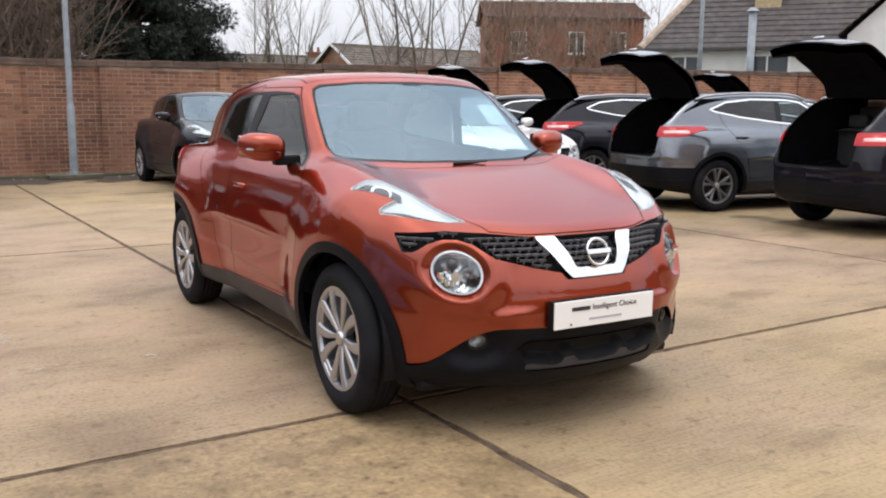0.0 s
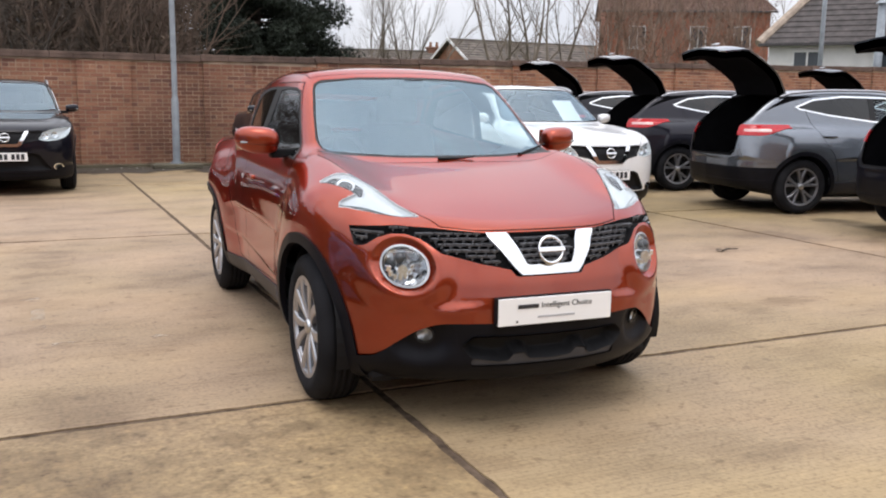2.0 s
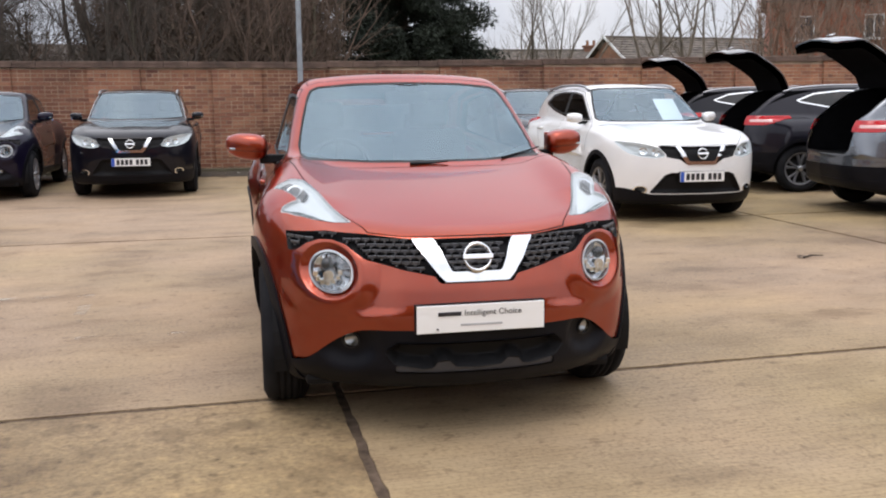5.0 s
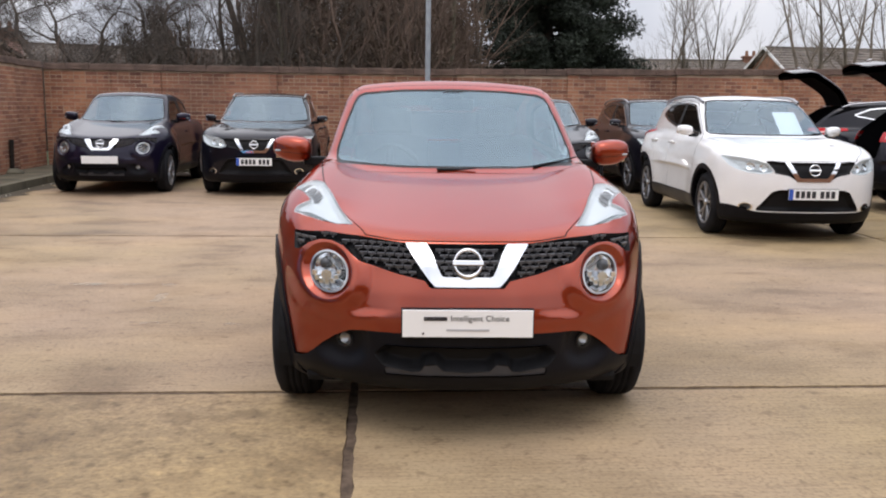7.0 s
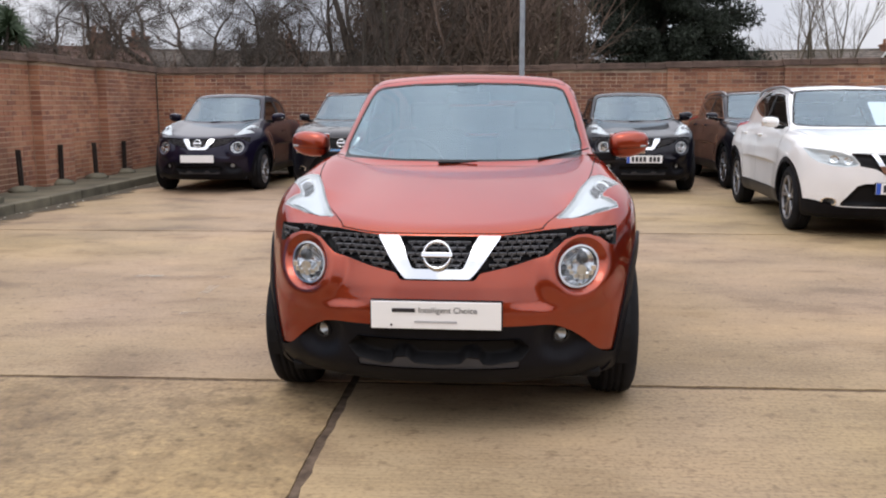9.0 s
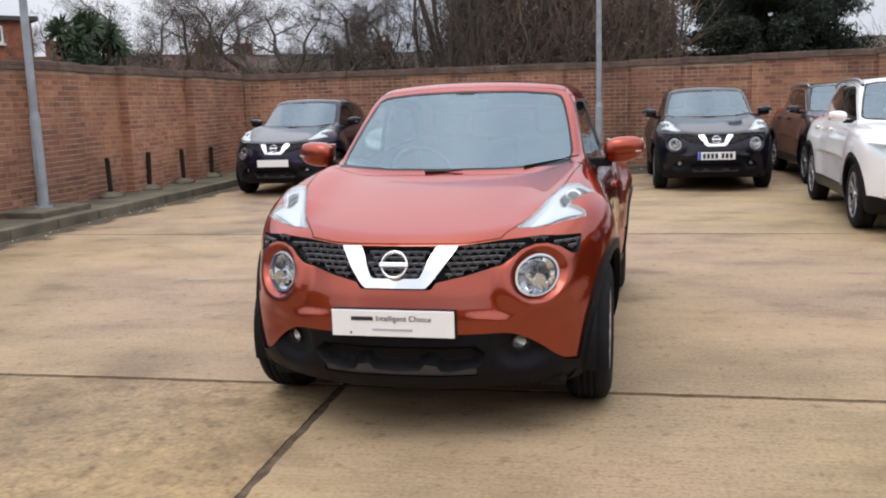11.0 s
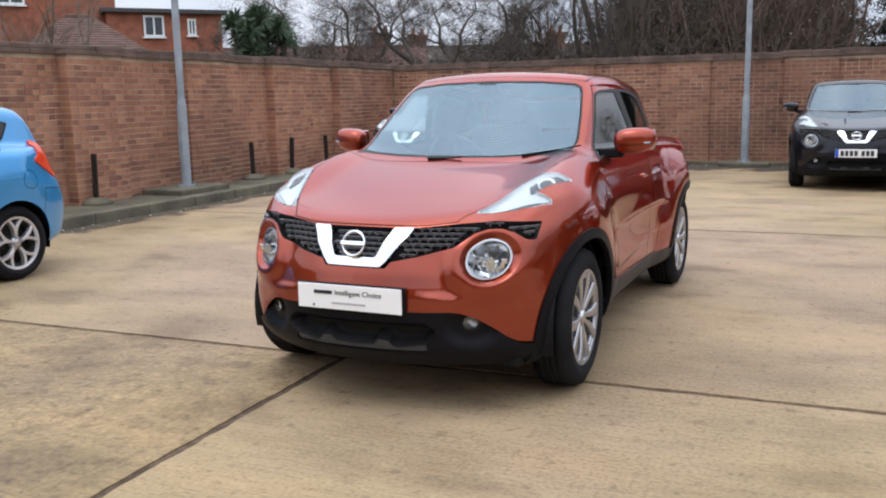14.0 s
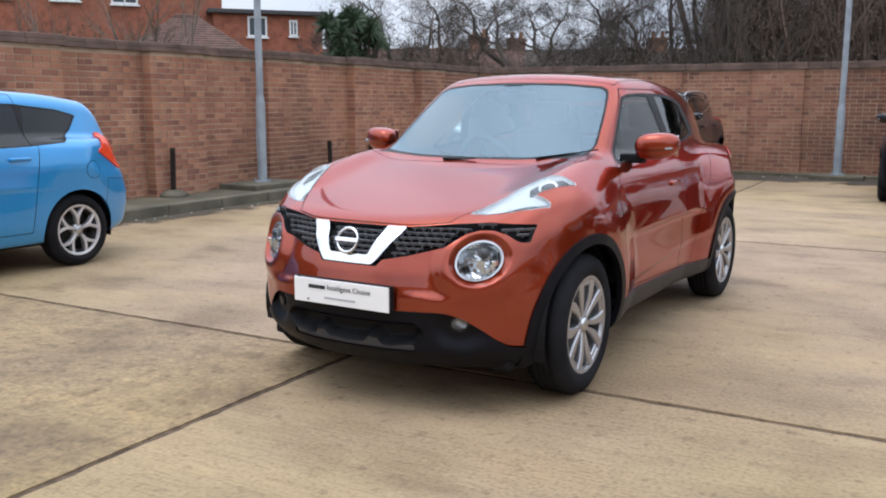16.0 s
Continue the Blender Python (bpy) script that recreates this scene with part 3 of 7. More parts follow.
def bare_tree(label, seed, h, stems=1, depth=4, spread=1.0, up=0.4, r=0.16, mat=None, grp="bare trees behind the wall", kink=0.16, segs=3, twiggy=0.0):
    """A leafless tree at the origin, to be copied to its places."""
    rng = random.Random(seed)
    t = empty("bare_tree", Matrix(), label, "tree", grp)
    for k in range(stems):
        a = 2 * math.pi * k / max(1, stems) + rng.uniform(-0.4, 0.4)
        lean = 0.0 if stems == 1 else rng.uniform(0.18, 0.42)
        d = Vector((math.cos(a) * lean, math.sin(a) * lean, 1)).normalized()
        base = Vector((math.cos(a), math.sin(a), 0)) * (0.0 if stems == 1 else 0.25)
        tr = bmesh.new()
        top = base + d * h * 0.3
        rk = r * rng.uniform(0.7, 1.0)
        add_tube(tr, base - Vector((0, 0, 0.1)), base + d * h * 0.15, rk * 1.15, rk, 9)
        add_tube(tr, base + d * h * 0.15, top, rk, rk * 0.85, 9)
        part("trunk", tr, mat or M_BARK, t, smooth=True)
        cr = bmesh.new()
        grow(cr, top, d, rk * 0.85, h * 0.26, depth, rng, spread, up, kink=kink, segs=segs)
        for _ in range(2):
            s = Vector((rng.uniform(-1, 1), rng.uniform(-1, 1), 0.8)).normalized()
            grow(cr, base + d * h * rng.uniform(0.18, 0.3), s, rk * 0.5, h * 0.2, depth - 1, rng, spread, up, kink=kink, segs=segs)
        ends = [tuple(v.co) for v in cr.verts if rng.random() < twiggy]
        part("crown", cr, mat or M_BARK, t)
        if ends:
            leaf_mesh("fine_twig_growth", ends, (0.22, 0.22, 0.2), 2, 0.42, 0.014, mat or M_BARK, t, seed + k)
    return t


def leaf_cloud(bm, centre, size, n, leaf, rng, droop=0.0):
    for _ in range(n):
        while True:
            v = Vector((rng.uniform(-1, 1), rng.uniform(-1, 1), rng.uniform(-1, 1)))
            if v.length < 1:
                break
        p = Vector(centre) + Vector((v.x * size[0], v.y * size[1], v.z * size[2]))
        a = Vector((rng.uniform(-1, 1), rng.uniform(-1, 1), rng.uniform(-1, 0.4) - droop)).normalized() * leaf * rng.uniform(0.6, 1.3)
        b = a.orthogonal().normalized() * leaf * 0.32
        b.rotate(Matrix.Rotation(rng.uniform(0, 6.28), 3, a.normalized()))
        bm.faces.new([bm.verts.new(q) for q in (p - a * 0.5, p + b, p + a * 0.6, p - b)])


def leaf_mesh(name, centres, size, each, leaf, wide, mat, parent, seed, droop=0.0):
    """Many small four-cornered leaves or thin twigs scattered round each centre, as one mesh."""
    g = np.random.default_rng(seed)
    C = np.repeat(np.array(centres, float), each, 0)
    n = len(C)
    v = g.normal(size=(n, 3))
    v *= (g.random((n, 1)) ** (1 / 3)) / np.linalg.norm(v, axis=1, keepdims=True)
    P = C + v * np.array(size)
    a = g.uniform(-1, 1, (n, 3))
    a[:, 2] -= droop
    a *= leaf * g.uniform(0.6, 1.3, (n, 1)) / np.linalg.norm(a, axis=1, keepdims=True)
    b = np.cross(a, g.normal(size=(n, 3)))
    b *= leaf * wide * g.uniform(0.6, 1.2, (n, 1)) / np.maximum(np.linalg.norm(b, axis=1, keepdims=True), 1e-9)
    V = np.stack((P - a * 0.5, P + b, P + a * 0.6, P - b), 1).reshape(-1, 3)
    me = bpy.data.meshes.new(name)
    me.from_pydata(V.tolist(), [], np.arange(4 * n).reshape(-1, 4).tolist())
    me.materials.append(mat)
    ob = new(name, me)
    ob.parent = parent
    return tagged(ob, kind="stuff")


def conifer(x, y, h, w):
    """A dense dark evergreen with drooping sprays and an uneven outline."""
    rng = random.Random(5)
    t = empty("evergreen_tree", pose(x, y, 0), "dense dark green evergreen tree behind the wall", "tree")
    tr = bmesh.new()
    add_tube(tr, (0, 0, -0.1), (0, 0, h * 0.9), 0.32, 0.05, 10)
    part("trunk", tr, M_BARK, t, smooth=True)
    limbs = bmesh.new()
    sprays = []
    for k in range(260):
        z = 0.6 + (h - 0.9) * (k / 260) ** 0.95
        reach = w * (1 - (z / h) ** 1.5) * rng.uniform(0.70, 1.06) + 0.25
        a = rng.uniform(0, 2 * math.pi)
        d = Vector((math.cos(a), math.sin(a), 0))
        tip = d * reach + Vector((0, 0, z + 0.06 * reach + rng.uniform(-0.2, 0.3)))
        add_tube(limbs, (0, 0, z), tip, 0.05, 0.012, 5, cap=False)
        m = int(6 + reach * 2.6)
        for i in range(m):
            q = Vector((0, 0, z)).lerp(tip, min(1.03, 0.3 + 0.75 * (i + 1) / m))
            sprays.append((q.x, q.y, q.z))
    tagged(part("branchwork", limbs, M_BARK, t), kind="stuff")
    leaf_mesh("crown", sprays, (0.5, 0.5, 0.42), 84, 0.18, 0.16, M_NEEDLE, t, 5, 0.35)
    return t


def creeper_wood(x0, x1, y0, y1, h, trunks, clumps, seed, label):
    """Leafless trees so overgrown with creeper and dead twigs that hardly any sky shows through."""
    rng = random.Random(seed)
    cx, cy = (x0 + x1) / 2, (y0 + y1) / 2
    t = empty("overgrown_wood", pose(cx, cy, 0), label, "trees")
    for _ in range(trunks):
        p = Vector((rng.uniform(x0, x1) - cx, rng.uniform(y0, y1) - cy, -0.05))
        bm = bmesh.new()
        r = rng.uniform(0.05, 0.15)
        d = Vector((rng.uniform(-0.16, 0.16), rng.uniform(-0.1, 0.1), 1)).normalized()
        for _ in range(5):
            q = p + d * h * 0.22
            add_tube(bm, p, q, r, r * 0.86, 7, cap=False)
            p, r = q, r * 0.86
            d = (d + Vector((rng.uniform(-0.12, 0.12), rng.uniform(-0.1, 0.1), 0))).normalized()
        part("trunk", bm, rng.choice((M_BARK, M_BARK, M_BARK_IVY)), t, smooth=True)
    soft, twig = [], []
    for _ in range(clumps):
        x, y = rng.uniform(x0, x1) - cx, rng.uniform(y0, y1) - cy
        top = h * rng.uniform(0.45, 1.0)
        z = rng.uniform(0.3, 1.2)
        while z < top:
            x += rng.uniform(-0.16, 0.16)
            (soft if rng.random() < 0.5 else twig).append((x, y, z))
            z += rng.uniform(0.25, 0.6)
    leaf_mesh("creeper", soft, (0.42, 0.4, 0.5), 30, 0.10, 0.3, M_DEADLEAF, t, seed, 0.4)
    leaf_mesh("undergrowth", twig, (0.5, 0.45, 0.7), 26, 0.46, 0.022, M_TWIG, t, seed + 1, 0.5)
    return t


def spiky_bush(x, y, z, s):
    """A round evergreen with sword-like leaves in tufts."""
    rng = random.Random(11)
    t = empty("spiky_evergreen", pose(x, y, z), "round green spiky-leaved evergreen bush above the wall", "bush")
    heads = []
    for k in range(30):
        while True:
            v = Vector((rng.uniform(-1, 1), rng.uniform(-1, 1), rng.uniform(-1, 1)))
            if 0.45 < v.length < 1:
                break
        top = Vector((v.x * 1.0, v.y * 0.8, 3.0 + v.z * 0.95)) * s
        part("stem", add_tube(bmesh.new(), (v.x * 0.15, v.y * 0.15, -0.1), top, 0.07, 0.03, 6), M_BARK, t)
        heads.append(top)
    for hd_ in heads:
        bm = bmesh.new()
        for _ in range(130):
            a, e = rng.uniform(0, 6.28), rng.uniform(-0.7, 1.4)
            d = Vector((math.cos(a) * math.cos(e), math.sin(a) * math.cos(e), math.sin(e)))
            l = rng.uniform(0.3, 0.55) * s
            sd = d.orthogonal().normalized() * 0.02
            p1, p2 = hd_ + d * l * 0.5, hd_ + d * l - Vector((0, 0, 0.2 * l))
            v = [bm.verts.new(q) for q in (hd_ - sd * 0.6, p1 - sd, p2, p1 + sd, hd_ + sd * 0.6)]
            bm.faces.new(v)
        part("leaf_tuft", bm, M_SPIKY, t)


def thicket(x0, x1, y0, y1, h, n, seed, label, mat=None):
    """A tangle of bare upright shrubs with dead creeper in it."""
    rng = random.Random(seed)
    t = empty("thicket", pose((x0 + x1) / 2, (y0 + y1) / 2, 0), label, "shrubs", "shrubs behind the wall")
    bm = bmesh.new()
    for _ in range(n):
        p = Vector((rng.uniform(x0, x1) - (x0 + x1) / 2, rng.uniform(y0, y1) - (y0 + y1) / 2, -0.05))
        d = Vector((rng.uniform(-0.25, 0.25), rng.uniform(-0.2, 0.2), 1)).normalized()
        grow(bm, p, d, rng.uniform(0.03, 0.07), h * rng.uniform(0.28, 0.4), 3, rng, 0.85, 0.35, 0.72, 4)
    tagged(part("undergrowth", bm, mat or M_TWIG, t), kind="stuff")
    lf = bmesh.new()
    for _ in range(int(n * (2 if mat else 5))):
        p = (rng.uniform(x0, x1) - (x0 + x1) / 2, rng.uniform(y0, y1) - (y0 + y1) / 2, rng.uniform(0.5, h * 0.66))
        leaf_cloud(lf, p, (0.5, 0.4, 0.6), 16, 0.10, rng, 0.3)
    tagged(part("dead_leaves", lf, M_DEADLEAF, t), kind="stuff")
    return t


# ---- houses ----
def window_part(parent, x, y, z, w, h):
    wd = new("window")
    wd.parent = parent
    wd.location = (x, y, z)
    fr = bmesh.new()
    for q in ((-w / 2, w / 2, 0, 0.07), (-w / 2, w / 2, h - 0.07, h), (-w / 2, -w / 2 + 0.07, 0.07, h - 0.07), (w / 2 - 0.07, w / 2, 0.07, h - 0.07), (-0.03, 0.03, 0.07, h - 0.07)):
        add_box(fr, q[0], q[1], -0.06, 0.02, q[2], q[3])
    part("window_frame", fr, M_WHITEWOOD, wd, "white painted window frame")
    part("pane", box_bm(-w / 2 + 0.05, w / 2 - 0.05, -0.03, -0.015, 0.05, h - 0.05), M_PANE, wd)
    part("window_sill", box_bm(-w / 2 - 0.06, w / 2 + 0.06, -0.12, 0.0, -0.06, 0.0), M_WHITEWOOD, wd)
    return wd


def tile_roof(parent, w, d, z0, z1, over, mat, hip=0.0, hip_mat=None):
    """A gabled or hipped roof with real courses of tiles; the ridge runs along x."""
    n = 16
    bm = bmesh.new()
    prof = []
    for k in range(n):
        t0, t1 = k / n, (k + 1) / n
        prof += [((d / 2 + over) * (1 - t0), z0 + (z1 - z0) * t0 + 0.05, t0), ((d / 2 + over) * (1 - t1), z0 + (z1 - z0) * t1 + 0.01, t1)]
    line = [(-y, z, t) for y, z, t in prof] + [(y, z, t) for y, z, t in prof[::-1]]
    rows = [[bm.verts.new((s * (w / 2 + over - hip * t), y, z)) for s in (-1, 1)] for y, z, t in line]
    for a, b in zip(rows, rows[1:]):
        bm.faces.new((a[0], a[1], b[1], b[0]))
    if hip:
        for s in (-1, 1):
            v = [bm.verts.new(q) for q in ((s * (w / 2 + over), -d / 2 - over, z0), (s * (w / 2 + over), d / 2 + over, z0), (s * (w / 2 + over - hip), 0, z1))]
            bm.faces.new(v if s > 0 else v[::-1])
    part("roof", bm, mat, parent)
    if hip_mat:
        for sx in (-1, 1):
            for sy in (-1, 1):
                bm = bmesh.new()
                add_tube(bm, (sx * (w / 2 + over), sy * (d / 2 + over), z0 + 0.03), (sx * (w / 2 + over - hip), 0, z1 + 0.03), 0.16, 0.16, 8)
                part("hip_tiles", bm, hip_mat, parent, "pale mortared hip tiles")
    part("ridge", box_bm(-(w / 2 + over) + hip, (w / 2 + over) - hip, -0.12, 0.12, z1 - 0.06, z1 + 0.08, bevel=0.04), mat, parent)


def house(m, label, w, d, eave, ridge, wall, roof, wins, chimneys=(), hip=0.0, flat=False, name="house", verge=False):
    """A house whose front faces -y: walls with thickness, roof, chimneys with pots, windows set in the front."""
    hs = empty(name, m, label, "house")
    bm = box_bm(-w / 2, w / 2, -d / 2, d / 2, -0.1, eave)
    if not hip and not flat:
        for s in (-1, 1):
            x0, x1 = sorted((s * w / 2, s * (w / 2 - 0.25)))
            a = [[bm.verts.new((x, y, z)) for y, z in ((-d / 2, eave), (d / 2, eave), (0, ridge - 0.05))] for x in (x0, x1)]
            bm.faces.new(a[0][::-1])
            bm.faces.new(a[1])
            for i in range(3):
                bm.faces.new((a[0][i], a[0][(i + 1) % 3], a[1][(i + 1) % 3], a[1][i]))
    part("wall", bm, wall, hs)
    if flat:
        part("roof", box_bm(-w / 2 - 0.2, w / 2 + 0.2, -d / 2 - 0.25, d / 2 + 0.2, eave, eave + 0.16, bevel=0.02), M_FASCIA, hs)
    else:
        tile_roof(hs, w, d, eave - 0.05, ridge, 0.3, roof, hip, M_HIP if name == "bungalow" else None)
        part("gutter", box_bm(-w / 2 - 0.28, w / 2 + 0.28, -d / 2 - 0.42, -d / 2 - 0.3, eave - 0.12, eave - 0.02, bevel=0.02), M_FASCIA, hs)
    if verge:
        for sx in (-1, 1):
            for sy in (-1, 1):
                bm = bmesh.new()
                x0, x1 = sorted((sx * (w / 2 + 0.31), sx * (w / 2 + 0.36)))
                for x in (x0, x1):
                    for y, z in ((sy * (d / 2 + 0.34), eave - 0.12), (0, ridge - 0.05), (0, ridge + 0.12), (sy * (d / 2 + 0.34), eave + 0.06)):
                        bm.verts.new((x, y, z))
                bm.verts.ensure_lookup_table()
                for q in ((0, 1, 2, 3), (7, 6, 5, 4), (0, 4, 5, 1), (1, 5, 6, 2), (2, 6, 7, 3), (3, 7, 4, 0)):
                    bm.faces.new([bm.verts[i] for i in q])
                part("bargeboard", bm, M_WHITEWOOD, hs, "white painted bargeboard")
    for x, y, z0, z1, mat in chimneys:
        c = new("chimney")
        c.parent = hs
        part("chimney_shaft", box_bm(x - 0.45, x + 0.45, y - 0.3, y + 0.3, z0, z1, bevel=0.02), mat, c)
        part("chimney_cap", box_bm(x - 0.52, x + 0.52, y - 0.37, y + 0.37, z1, z1 + 0.12, bevel=0.02), mat, c)
        for q in (-0.22, 0.22):
            bm = bmesh.new()
            add_tube(bm, (x + q, y, z1 + 0.1), (x + q, y, z1 + 0.45), 0.11, 0.09, 10)
            part("chimney_pot", bm, M_POT, c)
    for x, z, ww, hh in wins:
        window_part(hs, x, -d / 2 - 0.01, z, ww, hh)
    return hs


def facing(x, y, rz_extra=0.0):
    """A pose at (x, y) whose front looks towards the yard's middle."""
    return pose(x, y, 0, 0, 0, math.degrees(math.atan2(-(x - 3.0), y)) + rz_extra)


# ---- end of place ----


# ---- car shapes ----
def curve(*pts):
    """A smooth monotone curve through pairs (x, y)."""
    xs, ys = np.array(pts[0::2], float), np.array(pts[1::2], float)
    h, d = np.diff(xs), np.diff(ys) / np.diff(xs)
    m = np.zeros(len(xs))
    m[0], m[-1] = d[0], d[-1]
    for i in range(1, len(xs) - 1):
        if d[i - 1] * d[i] > 0:
            w1, w2 = 2 * h[i] + h[i - 1], h[i] + 2 * h[i - 1]
            m[i] = (w1 + w2) / (w1 / d[i - 1] + w2 / d[i])

    def at(v):
        v = np.clip(v, xs[0], xs[-1])
        i = np.clip(np.searchsorted(xs, v) - 1, 0, len(xs) - 2)
        t = (v - xs[i]) / h[i]
        return (ys[i] * (1 + 2 * t) * (1 - t) ** 2 + h[i] * m[i] * t * (1 - t) ** 2
                + ys[i + 1] * t * t * (3 - 2 * t) - h[i] * m[i + 1] * t * t * (1 - t))
    return at


def smax(a, b, k):
    h = np.maximum(k - np.abs(a - b), 0) / k
    return np.maximum(a, b) + h * h * k * 0.25


def smin(a, b, k):
    return -smax(-a, -b, k)


def sstep(v, a, b):
    t = np.clip((v - a) / (b - a), 0, 1)
    return t * t * (3 - 2 * t)


def poly_dist(px, py, pts):
    """Signed distance to a polygon given as x, y pairs (negative inside)."""
    P = np.array(pts, float).reshape(-1, 2)
    d = np.full(px.shape, 1e9)
    s = np.ones(px.shape)
    n = len(P)
    for i in range(n):
        a, b = P[i], P[i - 1]
        e = b - a
        wx, wy = px - a[0], py - a[1]
        t = np.clip((wx * e[0] + wy * e[1]) / (e @ e), 0, 1)
        d = np.minimum(d, (wx - e[0] * t) ** 2 + (wy - e[1] * t) ** 2)
        c1, c2, c3 = py >= a[1], py < b[1], e[0] * wy > e[1] * wx
        s = np.where((c1 & c2 & c3) | (~c1 & ~c2 & ~c3), -s, s)
    return s * np.sqrt(d)


class Shape:
    """Tables for one model of car: x across, y from nose to tail, z up."""
    def __init__(self, **k):
        self.axle_f = k["axle_f"]
        self.axle_r = k["axle_r"]
        self.flare = k["flare"]
        self.flare_f = k["flare_f"]
        self.waist = k["waist"]
        self.haunch = k["haunch"]
        self.side = k["side"]
        self.deck = k["deck"]
        self.deck_drop = k["deck_drop"]
        self.crest = k["crest"]
        self.crest_x = k["crest_x"]
        self.nose = k["nose"]
        self.plan = k["plan"]
        self.lamp = k["lamp"]
        self.smile = k["smile"]
        self.ledge = -0.009 if k["smile"] else 0.0
        self.k_top = k["k_top"]
        self.k_front = k["k_front"]
        self.tail = k["tail"]
        self.tail_plan = k["tail_plan"]
        self.floor = k["floor"]
        self.cabin = k["cabin"]
        self.tumble = k["tumble"]
        self.roof = k["roof"]
        self.roof_drop = k["roof_drop"]
        self.screen_y = k["screen_y"]
        self.screen_slope = k["screen_slope"]
        self.screen_bow = k["screen_bow"]
        self.hatch = k["hatch"]

    def f(self, x, y, z):
        x = np.abs(x)
        rf, rr = np.hypot(y - self.axle_f, z - 0.36), np.hypot(y - self.axle_r, z - 0.36)
        w = self.side(z) + self.flare * (sstep(rf, 0.80, 0.42) * self.flare_f + sstep(rr, 0.85, 0.42)) - self.waist * np.exp(-((y - 2.1) / 0.55) ** 2 - ((z - 0.62) / 0.16) ** 2)
        w = w + self.haunch * np.exp(-((y - self.axle_r - 0.1) / 0.45) ** 2 - ((z - 0.86) / 0.2) ** 2)
        w = w + self.ledge * sstep(0.405 + 0.075 * (y - 1.3) - z, -0.022, 0.022) * sstep(y, 1.30, 1.6) * sstep(y, 3.0, 2.8)
        side = x - w
        top = (z - (self.deck(y) - self.deck_drop * x * x + self.crest * np.exp(-((x - self.crest_x) / 0.13) ** 2) * sstep(y, 0.35, 0.62) * sstep(y, 1.55, 1.0)))
        nose = self.nose(z) + self.plan(x)
        if self.lamp:
            lx, lz = self.lamp
            nose = nose - 0.035 * sstep(np.hypot(x - lx, z - lz), 0.21, 0.115) + 0.022 * np.exp(-((z - 0.80) / 0.035) ** 2) * sstep(x, 0.75, 0.3)
        if self.smile:
            nose = nose - self.smile * sstep(z, 0.568, 0.546 - 0.02 * sstep(x, 0.30, 0.46)) * sstep(z, 0.40, 0.52) * sstep(x, 0.27, 0.40) * sstep(x, 0.60, 0.47)
        front = (nose - y) * 0.85
        back = (y - (self.tail(z) - self.tail_plan(x))) * 0.9
        low = smax(side, top, self.k_top)
        low = smax(low, front, self.k_front)
        low = smax(low, back, 0.10)
        low = smax(low, self.floor(y) - z, 0.05)
        gs = (x - (self.cabin(y) - self.tumble * (z - 1.05) - 0.25 * np.maximum(z - 1.3, 0) ** 2)) * 0.95
        gt = z - (self.roof(y) - self.roof_drop * x * x)
        s = self.screen_slope
        gw = (self.screen_y + s * (z - 1.06) + self.screen_bow * x * x - y) / math.sqrt(1 + s * s)
        gb = (y - (self.hatch(z) - 0.22 * x * x)) * 0.9
        up = smax(gs, gt, 0.09)
        up = smax(up, gw, 0.05)
        up = smax(up, gb, 0.08)
        up = smax(up, 0.7 - z, 0.02)
        return smin(low, up, 0.05)

    def grad(self, p):
        e = 0.002
        g = np.empty_like(p)
        for i in range(3):
            d = np.zeros(3)
            d[i] = e
            g[:, i] = (self.f(*(p + d).T) - self.f(*(p - d).T)) / (2 * e)
        return g

    def normals(self, p):
        g = self.grad(p)
        return g / np.maximum(np.linalg.norm(g, axis=1, keepdims=True), 1e-6)

    def skin(self, h):
        """Vertices and triangles of the half with x >= 0, by surface nets, put onto the surface."""
        nx, ny, nz = int(1.0 / h) + 1, int(4.7 / h), int(1.62 / h)
        gx, gy, gz = (np.arange(nx) - 0.5) * h, -0.15 + np.arange(ny) * h, 0.1 + np.arange(nz) * h
        X, Y, Z = np.meshgrid(gx, gy, gz, indexing="ij")
        F = self.f(X, Y, Z)
        S = F < 0
        n = np.zeros((nx - 1, ny - 1, nz - 1))
        acc = np.zeros((nx - 1, ny - 1, nz - 1, 3))
        C = np.stack((X, Y, Z), -1)
        o = [(slice(None, -1), slice(1, None))[k] for k in (0, 1)]
        for ax in range(3):
            for u in (0, 1):
                for v in (0, 1):
                    ia, ib = [None] * 3, [None] * 3
                    oth = [k for k in range(3) if k != ax]
                    ia[ax], ib[ax] = o[0], o[1]
                    ia[oth[0]] = ib[oth[0]] = o[u]
                    ia[oth[1]] = ib[oth[1]] = o[v]
                    ia, ib = tuple(ia), tuple(ib)
                    m = S[ia] != S[ib]
                    fa, fb = F[ia][m], F[ib][m]
                    t = (fa / (fa - fb))[:, None]
                    acc[m] += C[ia][m] * (1 - t) + C[ib][m] * t
                    n[m] += 1
        has = n > 0
        idx = np.full(n.shape, -1)
        idx[has] = np.arange(has.sum())
        V = acc[has] / n[has][:, None]
        Q = []
        for ax in range(3):
            oth = [(ax + 1) % 3, (ax + 2) % 3]
            ia = [slice(1, -1)] * 3
            ib = [slice(1, -1)] * 3
            ia[ax], ib[ax] = slice(0, -1), slice(1, None)
            A, B = S[tuple(ia)], S[tuple(ib)]
            ii = np.argwhere(A != B)
            flip = A[tuple(ii.T)]
            base = ii.copy()
            for k in oth:
                base[:, k] += 1
            q = []
            for du, dv in ((0, 0), (-1, 0), (-1, -1), (0, -1)):
                c = base.copy()
                c[:, oth[0]] += du
                c[:, oth[1]] += dv
                q.append(idx[tuple(c.T)])
            q = np.stack(q, 1)
